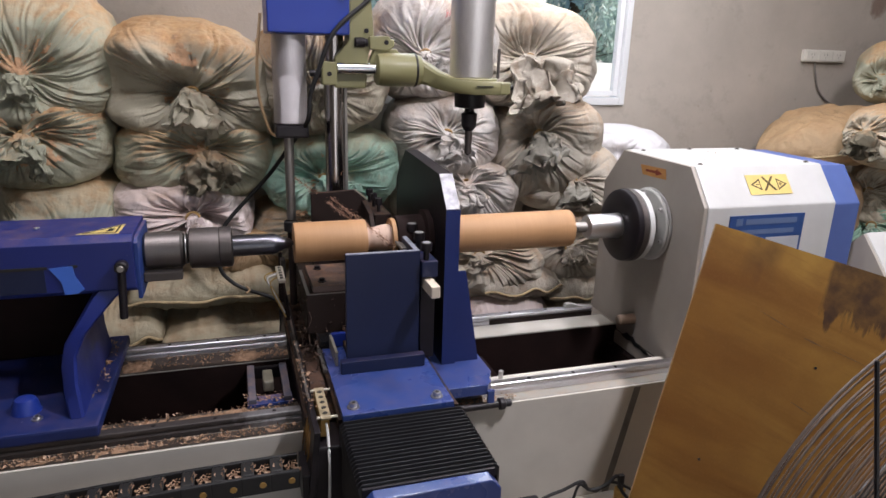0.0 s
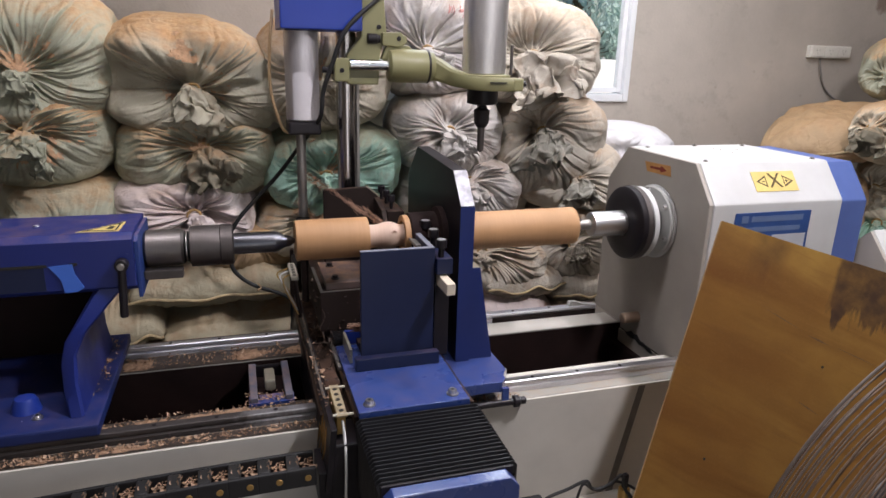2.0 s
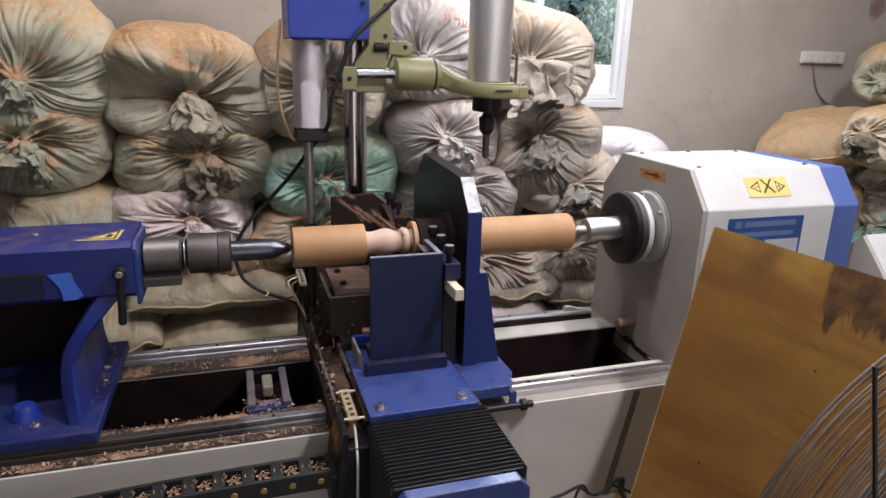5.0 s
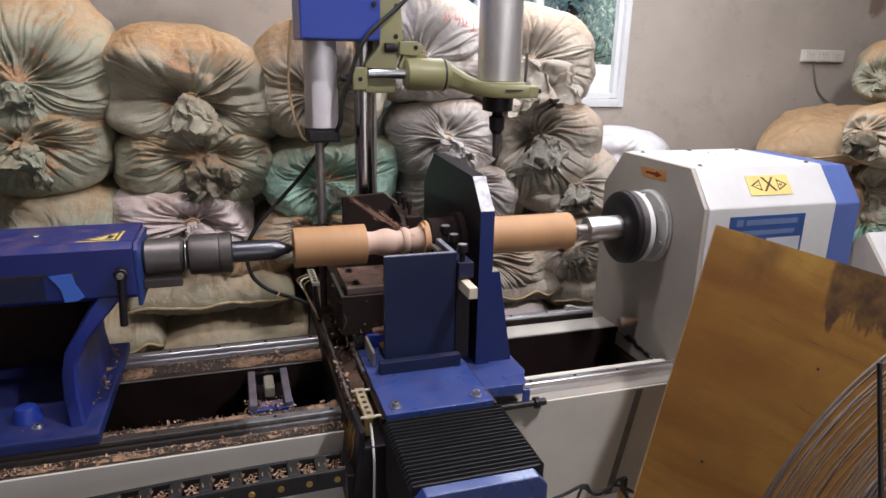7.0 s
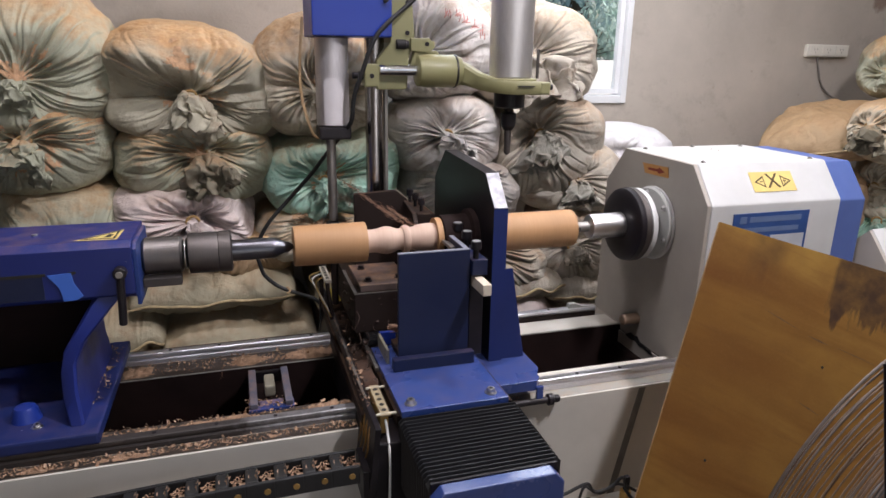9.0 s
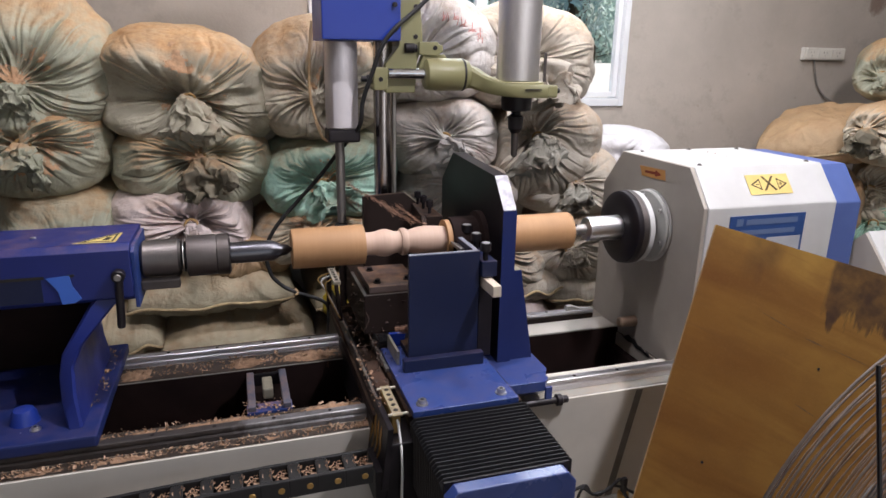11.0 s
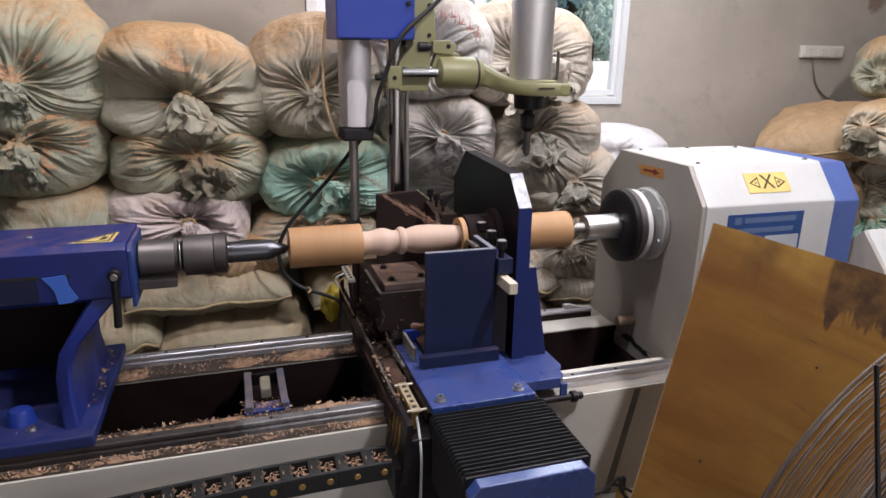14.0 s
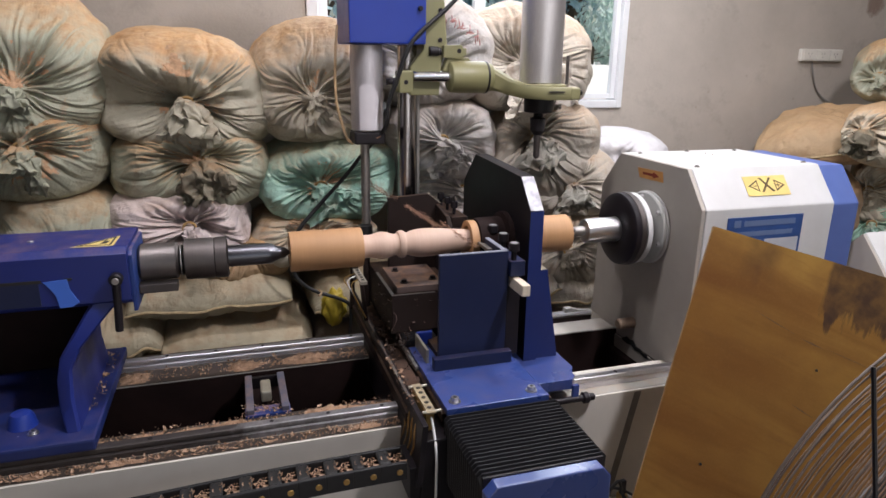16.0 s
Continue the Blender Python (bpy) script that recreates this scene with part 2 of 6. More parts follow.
STEEL_DULL = metal("dull_turned_steel", (0.36, 0.34, 0.32), 0.46, (30, 1, 1), 0.5)
PANEL = paint("warm_grey_panel_enamel", (0.58, 0.555, 0.50), 0.45, 0.05)
RAIL = metal("polished_rail_steel", (0.82, 0.82, 0.88), 0.44, (1, 12, 12), 0.12)
RAIL_FRONT = worn_rail()
STEEL_BAR = metal("dark_polished_steel", (0.13, 0.13, 0.145), 0.3, (1, 12, 12), 0.3)
OIL_FILM = plain("oily_sawdust_film", (0.062, 0.046, 0.036), 0.5, 0.65, 22, 0.5)
QUILL = metal("oily_quill_steel", (0.24, 0.22, 0.21), 0.42, (30, 1, 1), 0.6)
STEEL_DARK = metal("dark_knurled_steel", (0.14, 0.125, 0.12), 0.5, (40, 1, 1), 0.5)
CHROME_DARK = metal("dull_chrome_column", (0.42, 0.40, 0.40), 0.16, (1, 1, 30), 0.3)
CHROME = metal("chrome", (0.72, 0.72, 0.72), 0.12, (1, 1, 30), 0.1)
TUBE = metal("brushed_stainless_tube", (0.74, 0.72, 0.71), 0.42, (8, 8, 0.6), 0.15)
ALU = metal("grey_anodised_tube", (0.62, 0.60, 0.62), 0.5, (8, 8, 0.6), 0.3)
BRASS = metal("oily_brass", (0.55, 0.36, 0.13), 0.4, None, 0.5)
AMBER = plain("amber_nylon_tube", (0.32, 0.17, 0.045), 0.35, 0.4, 40)
ZINC = plain("zinc_plated_bar", (0.52, 0.48, 0.38), 0.4, 0.3, 30, 0.1, 0.6)
BLANK = wood("orange_hardwood_blank", (0.47, 0.265, 0.125), (0.43, 0.235, 0.105), (14, 1, 1), 0.6, 0.6, 0.05)
CUT = wood("freshly_turned_pale_wood", (0.58, 0.42, 0.33), (0.54, 0.38, 0.29), (14, 1, 1), 0.6, 0.6, 0.05)
PLY = plywood()
PLY_EDGE = wood("plywood_edge", (0.55, 0.36, 0.18), (0.26, 0.14, 0.06), (1, 1, 14), 0.8)
PLASTER = plaster()
FLOOR = concrete("dusty_concrete", (0.24, 0.22, 0.20))
PVC = plain("white_window_pvc", (0.78, 0.79, 0.80), 0.35, 0.06, 10, 0.03)
IVORY = plain("ivory_plastic", (0.74, 0.71, 0.64), 0.4, 0.08, 20, 0.03)
WHITE_TUBE = plain("white_nylon_tube", (0.66, 0.66, 0.64), 0.4, 0.1)
TAN_TUBE = plain("tan_plastic_tube", (0.42, 0.28, 0.15), 0.45, 0.2)
YELLOW = plain("yellow_sticker", (0.72, 0.56, 0.20), 0.45, 0.22, 20, 0.02)
YELLOW_BAG = plain("yellow_plastic_film", (0.62, 0.46, 0.05), 0.4, 0.3, 12, 0.4)
ORANGE = plain("orange_sticker", (0.55, 0.27, 0.085), 0.5, 0.3, 25, 0.05)
BROWN_INK = plain("faded_brown_print", (0.085, 0.055, 0.022), 0.6, 0.4, 60)
INK = plain("black_print", (0.02, 0.018, 0.015), 0.6, 0.2)
RED_INK = plain("faded_red_print", (0.62, 0.27, 0.24), 0.7, 0.4, 60)
PLAQUE = plain("blue_printed_plate", (0.03, 0.075, 0.23), 0.3, 0.15, 30, 0.03)
PALE = plain("pale_print", (0.11, 0.16, 0.29), 0.5, 0.1)
CHIP = shavings_mat("wood_shavings", (0.54, 0.37, 0.25), (0.27, 0.155, 0.09))
SAWDUST = plain("packed_sawdust", (0.40, 0.25, 0.155), 0.95, 0.55, 60, 0.9)
CLING = plain("orange_sawdust", (0.60, 0.38, 0.225), 0.95, 0.4, 90, 0.9)
OILY_CHIP = shavings_mat("oily_brown_shavings", (0.11, 0.062, 0.042), (0.03, 0.02, 0.016))
SAND = plain("pale_sand", (0.86, 0.82, 0.78), 0.9, 0.12, 3, 0.3)
SEAM = plain("pale_jute_seam", (0.50, 0.385, 0.22), 0.9, 0.5, 60, 0.4)
TWINE = plain("jute_twine", (0.45, 0.28, 0.11), 0.9, 0.4, 80, 0.4)
GUARD = plain("rusty_guard_wire", (0.15, 0.095, 0.06), 0.45, 0.5, 40, 0.1, 0.2)
WIRE = metal("galvanised_wire", (0.15, 0.125, 0.11), 0.45, None, 0.5)
# leaf colours paled and blued: outdoor haze and glare are mixed in
LEAF_HAZE = leaves("hazed_foliage", (0.28, 0.44, 0.46), (0.52, 0.67, 0.70))
LEAF_PALE = leaves("pale_bush_foliage", (0.40, 0.55, 0.50), (0.66, 0.76, 0.70))
BARK = wood("bark", (0.16, 0.11, 0.07), (0.07, 0.05, 0.03), (1, 1, 0.2), 0.9)
CLOTH = {
    "beige": sack_cloth("beige_woven_sack", (0.51, 0.465, 0.39), 0.35, patch=0.15),
    "pale": sack_cloth("pale_woven_sack", (0.62, 0.59, 0.56), 0.25, patch=0.2),
    "dusty": sack_cloth("dusty_woven_sack", (0.60, 0.545, 0.43), 0.95, patch=0.45),
    "sage": sack_cloth("sage_woven_sack", (0.465, 0.475, 0.36), 0.9, patch=0.5),
    "sandy": sack_cloth("sandy_sage_woven_sack", (0.525, 0.49, 0.375), 1.0, patch=0.5),
    "sawdusty": sack_cloth("sage_sack_caked_in_sawdust", (0.465, 0.475, 0.36), 1.0, patch=0.85),
    "olive": sack_cloth("olive_woven_sack", (0.45, 0.40, 0.28), 0.45),
    "green": sack_cloth("green_woven_sack", (0.43, 0.68, 0.56), 0.5, patch=0.35),
    "pink": sack_cloth("pale_pinkish_woven_sack", (0.78, 0.68, 0.66), 0.25, patch=0.2),
    "tan": sack_cloth("tan_woven_sack", (0.46, 0.32, 0.185), 0.45),
    "drab": sack_cloth("drab_sack_mouth", (0.36, 0.345, 0.295), 0.1, patch=0.15),
    # mouth cloth made darker than its sack: shade in the folds, as colour
    "dimmed": sack_cloth("dimmed_sack_mouth", (0.24, 0.215, 0.155), 0.6, patch=0.5),
    "white": sack_cloth("white_woven_sack", (0.70, 0.68, 0.69), 0.0, (0.55, 0.53, 0.53)),
}
glass = Mat("window_glass")
GLASS = glass.done((0.93, 0.96, 0.97), 0.02, 0.0, Transmission_Weight=1.0, IOR=1.05)

# ---- mesh helpers ----


def part(name, bm, material, parent=None, label="", smooth=False):
    me = bpy.data.meshes.new(name)
    bm.normal_update()
    bm.to_mesh(me)
    bm.free()
    mats = material if isinstance(material, (list, tuple)) else [material]
    for mt in mats:
        me.materials.append(mt)
    if smooth:
        me.shade_smooth()
        me.set_sharp_from_angle(angle=radians(35))
    ob = new(name, me)
    if parent:
        ob.parent = parent
    return tagged(ob, label)


def thing(name, label, category, group="", at=(0, 0, 0)):
    ob = new(name)
    ob.location = at
    ob.empty_display_size = 0.05
    return tagged(ob, label, category, group)


def box(lo, hi, bevel=0.0, bm=None, seg=2, mat=0):
    bm2 = bmesh.new()
    lo, hi = Vector(lo), Vector(hi)
    bmesh.ops.create_cube(bm2, size=1.0, matrix=Matrix.Translation((lo + hi) / 2) @ Matrix.Diagonal((*(hi - lo), 1)))
    if bevel:
        bmesh.ops.bevel(bm2, geom=bm2.edges[:], offset=bevel, segments=seg, affect="EDGES", profile=0.6)
    return join(bm, bm2, mat)


def join(bm, bm2, mat=0):
    for f in bm2.faces:
        f.material_index = mat
    if bm is None:
        return bm2
    me = bpy.data.meshes.new("t")
    bm2.to_mesh(me)
    bm2.free()
    bm.from_mesh(me)
    bpy.data.meshes.remove(me)
    return bm


def spun(profile, a, b, seg=40, bm=None, mat=0):
    """A turned body along the line a-b: profile of (distance from a, radius)."""
    a, b = Vector(a), Vector(b)
    q = (b - a).to_track_quat("Z", "Y").to_matrix().to_4x4()
    bm2, rings = bmesh.new(), []
    for s, r in profile:
        rings.append([bm2.verts.new(a + q @ Vector((r * math.cos(i * math.tau / seg), r * math.sin(i * math.tau / seg), s))) for i in range(seg)])
    for u, v in zip(rings, rings[1:]):
        for i in range(seg):
            bm2.faces.new((u[i], u[(i + 1) % seg], v[(i + 1) % seg], v[i]))
    bm2.faces.new(rings[0][::-1])
    bm2.faces.new(rings[-1])
    return join(bm, bm2, mat)


def rod(a, b, r, seg=24, chamfer=None, bm=None, mat=0):
    n = (Vector(b) - Vector(a)).length
    c = min(r * 0.15, n * 0.2) if chamfer is None else chamfer
    return spun([(0, r - c), (c, r), (n - c, r), (n, r - c)], a, b, seg, bm, mat)


def prism(outline, axis, lo, hi, bevel=0.0, bm=None, mat=0):
    """Extrudes an outline, given in the two other axes in x, y, z order, from lo to hi."""
    bm2 = bmesh.new()

    def at(p, h):
        v = list(p)
        v.insert("xyz".index(axis), h)
        return v
    low = [bm2.verts.new(at(p, lo)) for p in outline]
    high = [bm2.verts.new(at(p, hi)) for p in outline]
    n = len(outline)
    bm2.faces.new(low), bm2.faces.new(high[::-1])
    for i in range(n):
        bm2.faces.new((low[i], high[i], high[(i + 1) % n], low[(i + 1) % n]))
    bmesh.ops.recalc_face_normals(bm2, faces=bm2.faces[:])
    if bevel:
        bmesh.ops.bevel(bm2, geom=bm2.edges[:], offset=bevel, segments=2, affect="EDGES", profile=0.6)
    return join(bm, bm2, mat)


def smooth_path(points, n=10):
    """Catmull-Rom through the points."""
    p = [Vector(v) for v in points]
    p = [p[0] * 2 - p[1]] + p + [p[-1] * 2 - p[-2]]
    out = []
    for a, b, c, d in zip(p, p[1:], p[2:], p[3:]):
        for i in range(n):
            t = i / n
            out.append(0.5 * (2 * b + (c - a) * t + (2 * a - 5 * b + 4 * c - d) * t * t + (3 * b - a - 3 * c + d) * t ** 3))
    return out + [p[-2]]


def hose(points, r, seg=10, n=8, bm=None, mat=0):
    pts = smooth_path(points, n)
    bm2, rings = bmesh.new(), []
    side = Vector((0.3, 0.2, 1)).normalized()
    for i, p in enumerate(pts):
        d = (pts[min(i + 1, len(pts) - 1)] - pts[max(i - 1, 0)]).normalized()
        side = (side - d * side.dot(d)).normalized()
        up = d.cross(side)
        rings.append([bm2.verts.new(p + r * (math.cos(k * math.tau / seg) * side + math.sin(k * math.tau / seg) * up)) for k in range(seg)])
    for u, v in zip(rings, rings[1:]):
        for k in range(seg):
            bm2.faces.new((u[k], u[(k + 1) % seg], v[(k + 1) % seg], v[k]))
    bm2.faces.new(rings[0][::-1]), bm2.faces.new(rings[-1])
    bmesh.ops.recalc_face_normals(bm2, faces=bm2.faces[:])
    return join(bm, bm2, mat)


def cap_screw(at, way=(0, 0, 1), r=0.0085, h=0.012):
    """Socket head cap screw with its hexagon recess, seated on a washer."""
    a = Vector(at)
    w = Vector(way).normalized()
    bm = spun([(0, r * 1.5), (0.002, r * 1.5), (0.002, r), (h, r), (h + 0.0012, r * 0.9), (h + 0.0012, r * 0.55)], a, a + w * h, 24)
    spun([(0.0, r * 0.5), (0.0004, r * 0.5)], a + w * (h + 0.0012), a + w * (h + 0.0024), 6, bm, 1)
    return bm


def chips(name, spots, count, size, label, parent=None, material=CHIP, seed=1, kind="stuff", category="wood shavings"):
    """Curled wood chips scattered over boxes (lo, hi, weight); each is a bent strip of its own."""
    rnd = random.Random(seed)
    verts, faces = [], []
    weights = [s[2] for s in spots]
    for _ in range(count):
        lo, hi, _w = rnd.choices(spots, weights)[0]
        c = Vector([rnd.uniform(a, b) for a, b in zip(lo, hi)])
        s = size * rnd.uniform(0.35, 1.0) * (1.0 if rnd.random() < 0.85 else 1.6)
        q = Euler((rnd.uniform(-0.9, 0.9), rnd.uniform(-0.9, 0.9), rnd.uniform(0, math.tau))).to_matrix()
        w, curl, n0 = s * rnd.uniform(0.25, 0.6), rnd.uniform(0.5, 2.6), len(verts)
        for i in range(4):
            a = (i / 3 - 0.5) * curl
            p = Vector((math.sin(a) * s / curl, 0, (1 - math.cos(a)) * s / curl))
            for e in (-0.5, 0.5):
                verts.append(c + q @ (p + Vector((0, e * w * rnd.uniform(0.7, 1.1), 0.0004))))
        for i in range(3):
            faces.append((n0 + 2 * i, n0 + 2 * i + 1, n0 + 2 * i + 3, n0 + 2 * i + 2))
    me = bpy.data.meshes.new(name)
    me.from_pydata(verts, [], faces)
    me.materials.append(material)
    ob = new(name, me)
    ob.parent = parent
    return tagged(ob, label, category if parent is None else "", kind=kind)


def drift(name, x0, x1, y0, y1, z, h, label, parent=None, seed=0, nx=120, ny=8, material=SAWDUST):
    """A low uneven ridge of packed sawdust along x."""
    verts, faces = [], []
    for i in range(nx + 1):
        for j in range(ny + 1):
            u, v = i / nx, j / ny
            x = x0 + (x1 - x0) * u
            y = y0 + (y1 - y0) * v
            k = max(0.0, noise.noise((x * 14 + seed, seed * 3.1, 0)) * 0.9 + 0.35)
            bumpy = 0.6 + 0.7 * noise.noise((x * 90, y * 90, seed)) + 0.3 * noise.noise((x * 260, y * 260, seed))
            verts.append((x, y, z - 0.002 + h * k * max(0.0, bumpy) * math.sin(math.pi * v) ** 0.7))
    for i in range(nx):
        for j in range(ny):
            a = i * (ny + 1) + j
            faces.append((a, a + ny + 1, a + ny + 2, a + 1))
    me = bpy.data.meshes.new(name)
    me.from_pydata(verts, [], faces)
    me.materials.append(material)
    me.shade_smooth()
    ob = new(name, me)
    ob.parent = parent
    return tagged(ob, label, "" if parent else "sawdust", kind="stuff")

# ---- the room ----
WALL_Y = 1.08
W0, W1, WZ0, WZ1 = 0.30, 1.655, 1.340, 2.62     # window opening


def wall_with_hole(name, x0, x1, y0, y1, z0, z1, hole):
    hx0, hx1, hz0, hz1 = hole
    bm = box((x0, y0, z0), (hx0, y1, z1))
    box((hx1, y0, z0), (x1, y1, z1), 0, bm)
    box((hx0, y0, z0), (hx1, y1, hz0), 0, bm)
    box((hx0, y0, hz1), (hx1, y1, z1), 0, bm)
    return tagged(part(name, bm, PLASTER), "unpainted grey-brown cement-rendered wall with an opening", "wall", kind="structure")


wall_with_hole("wall_north", -3.5, 5.5, WALL_Y, WALL_Y + 0.09, 0, 3.2, (W0, W1, WZ0, WZ1))
# unseen wall; its opening is added where the fill light stands
wall_with_hole("wall_south", -3.5, 5.5, -3.9, -3.7, 0, 3.2, (-0.5, 1.9, 0.0, 2.6))
tagged(part("wall_east", box((5.5, -3.9, 0), (5.7, 1.28, 3.2)), PLASTER), "grey-brown cement-rendered side wall", "wall", kind="structure")
tagged(part("wall_west", box((-3.7, -3.9, 0), (-3.5, 1.28, 3.2)), PLASTER), "grey-brown cement-rendered side wall", "wall", kind="structure")
tagged(part("floor", box((-3.7, -3.9, -0.15), (5.7, 1.28, 0.0)), FLOOR), "dusty grey concrete workshop floor", "floor", kind="structure")
tagged(part("ceiling", box((-3.7, -3.9, 3.2), (5.7, 1.28, 3.35)), PLASTER), "plain rendered ceiling of the workshop", "ceiling", kind="structure")


def window():
    w = tagged(new("window_1"), "white plastic sliding window with clear panes", "window", kind="structure")
    y0, y1 = WALL_Y - 0.012, WALL_Y + 0.075
    e = 0.002
    bm = box((W0 + e, y0, WZ0 + e), (W0 + 0.045, y1, WZ1 - e), 0.004)
    box((W1 - 0.030, y0, WZ0 + e), (W1 - e, y1, WZ1 - e), 0.004, bm)
    box((W0 + 0.045, y0, WZ0 + e), (W1 - 0.030, y1, WZ0 + 0.034), 0.004, bm)
    box((W0 + 0.045, y0, WZ1 - 0.05), (W1 - 0.030, y1, WZ1 - e), 0.004, bm)
    part("window_frame", bm, PVC, w)
    for a, b, y in ((W0 + 0.046, 1.02, WALL_Y + 0.04), (0.96, W1 - 0.031, WALL_Y + 0.008)):
        bm = None
        for lo, hi in (((a, 0, WZ0 + 0.041), (a + 0.04, 0, WZ1 - 0.051)), ((b - 0.022, 0, WZ0 + 0.041), (b, 0, WZ1 - 0.051)),
                       ((a + 0.04, 0, WZ0 + 0.041), (b - 0.022, 0, WZ0 + 0.062)), ((a + 0.04, 0, WZ1 - 0.09), (b - 0.022, 0, WZ1 - 0.051))):
            bm = box((lo[0], y, lo[2]), (hi[0], y + 0.026, hi[2]), 0.003, bm)
        sash = part("sash", bm, PVC, w)
        pane = part("pane", box((a + 0.038, y + 0.010, WZ0 + 0.064), (b - 0.02, y + 0.015, WZ1 - 0.088)), GLASS, sash)
        pane.visible_shadow = False
    part("mullion", box((1.215, WALL_Y + 0.008, WZ0 + 0.067), (1.25, WALL_Y + 0.034, WZ1 - 0.091), 0.003), PVC, w)


window()


def ceiling_lamp(u, v, turn=0, half=0.63):
    x = y = 0.0
    t = thing("ceiling_lamp", "%s white ceiling batten lamp" % ("long" if half > 0.5 else "short"), "lamp", "ceiling lamps", (u, v, 0))
    t.rotation_euler = (0, 0, radians(turn))
    part("housing", box((x - half, y - 0.06, 2.81), (x + half, y + 0.06, 2.86), 0.006), PVC, t)
    for dx in (-half * 0.7, half * 0.7):
        part("hanger", rod((x + dx, y, 2.86), (x + dx, y, 3.2), 0.003, 8), WIRE, t)


ceiling_lamp(1.27, -1.05, 90, 0.19)
# unseen fixture, added to go with the overhead fill
ceiling_lamp(0.06, -0.34)
ceiling_lamp(1.36, 0.22, 0, 0.19)


def outdoors():
    # a sandy yard that rises to a bank, and goes on to the horizon
    verts, faces, ys = [], [], [1.28, 1.8, 2.6, 3.5, 4.5, 5.5, 6.5, 8, 10, 14, 25, 60, 200, 900]
    xs = [-900, -200, -60, -25] + [-12 + 1.0 * i for i in range(41)] + [60, 200, 900]
    for y in ys:
        for x in xs:
            k = min(1.0, max(0.0, (y - 2.0) / 4.5))
            verts.append((x, y, -0.2 + 1.70 * k * k * (3 - 2 * k) + 0.05 * noise.noise((x * 0.8, y * 0.8, 3)) * (y > 1.5)))
    n = len(xs)
    for j, i in product(range(len(ys) - 1), range(n - 1)):
        faces.append((j * n + i, j * n + i + 1, (j + 1) * n + i + 1, (j + 1) * n + i))
    for (x0, x1, y0, y1) in ((-900, 900, -900, -3.9), (-900, -3.7, -3.9, 1.28), (5.7, 900, -3.9, 1.28)):
        b = len(verts)
        verts.extend([(x0, y0, -0.2), (x1, y0, -0.2), (x1, y1, -0.2), (x0, y1, -0.2)])
        faces.append((b, b + 1, b + 2, b + 3))
    me = bpy.data.meshes.new("ground")
    me.from_pydata(verts, [], faces)
    me.materials.append(SAND)
    tagged(new("ground", me), "bright pale sandy yard that rises to a bank", "ground", kind="structure")


outdoors()


def foliage(count, blobs, leaf, seed):
    rnd = random.Random(seed)
    verts, faces = [], []
    for _ in range(count):
        (cx, cy, cz), r = rnd.choice(blobs)
        while True:
            v = Vector((rnd.uniform(-1, 1), rnd.uniform(-1, 1), rnd.uniform(-1, 1)))
            if v.length < 1:
                break
        v = v.normalized() * (v.length ** 0.4)
        c = Vector((cx, cy, cz)) + v * r * rnd.uniform(0.8, 1.15)
        q = Euler([rnd.uniform(0, 6.3) for _ in range(3)]).to_matrix()
        s, k = leaf * rnd.uniform(0.5, 1.2), len(verts)
        for p in ((-1, 0, 0), (0, -0.45, 0.1), (1, 0, 0), (0, 0.45, 0.1)):
            verts.append(c + q @ Vector(p) * s)
        faces.append((k, k + 1, k + 2, k + 3))
    return verts, faces


def tree(at, height, spread, material, seed, count, leaf, label, name="tree", category="tree"):
    rnd = random.Random(seed)
    t = thing(name, label, category, "trees outside the window" if name == "tree" else "", at)
    top = height * 0.55
    bm = spun([(0, height * 0.03), (top * 0.5, height * 0.022), (top, height * 0.010)], (0, 0, 0), (0, 0, top), 10)
    blobs = []
    for i in range(9):
        a, z = rnd.uniform(0, 6.3), rnd.uniform(0.18, 0.9) * height
        r = spread * rnd.uniform(0.4, 0.8) * (1.1 - 0.5 * z / height)
        c = Vector((math.cos(a) * r, math.sin(a) * r, z))
        hose([(0, 0, min(z * 0.6, top * 0.9)), tuple(c * 0.6 + Vector((0, 0, z * 0.3))), tuple(c)], height * 0.006, 6, 4, bm)
        blobs.append((tuple(c), spread * rnd.uniform(0.25, 0.5)))
    part("trunk", bm, BARK, t)
    me = bpy.data.meshes.new("crown")
    v, f = foliage(count, blobs, leaf, seed)
    me.from_pydata(v, [], f)
    me.materials.append(material)
    new("crown", me).parent = t


for i in range(9):
    rnd = random.Random(50 + i)
    tree((0.4 + i * 1.05, 9.6 + rnd.uniform(-0.7, 1.2), 1.35), rnd.uniform(4.5, 6.0), rnd.uniform(1.3, 1.8), LEAF_HAZE, i, 3800, 0.10, "broadleaved tree on the bank outside, green paled by haze")
for i, (x, y) in enumerate(((5.25, 7.6), (4.3, 8.2), (6.5, 8.3))):
    tree((x, y, 1.46), 0.95, 0.75, LEAF_PALE, 70 + i, 1500, 0.06, "pale green bush on the sandy bank", "bush", "bush")


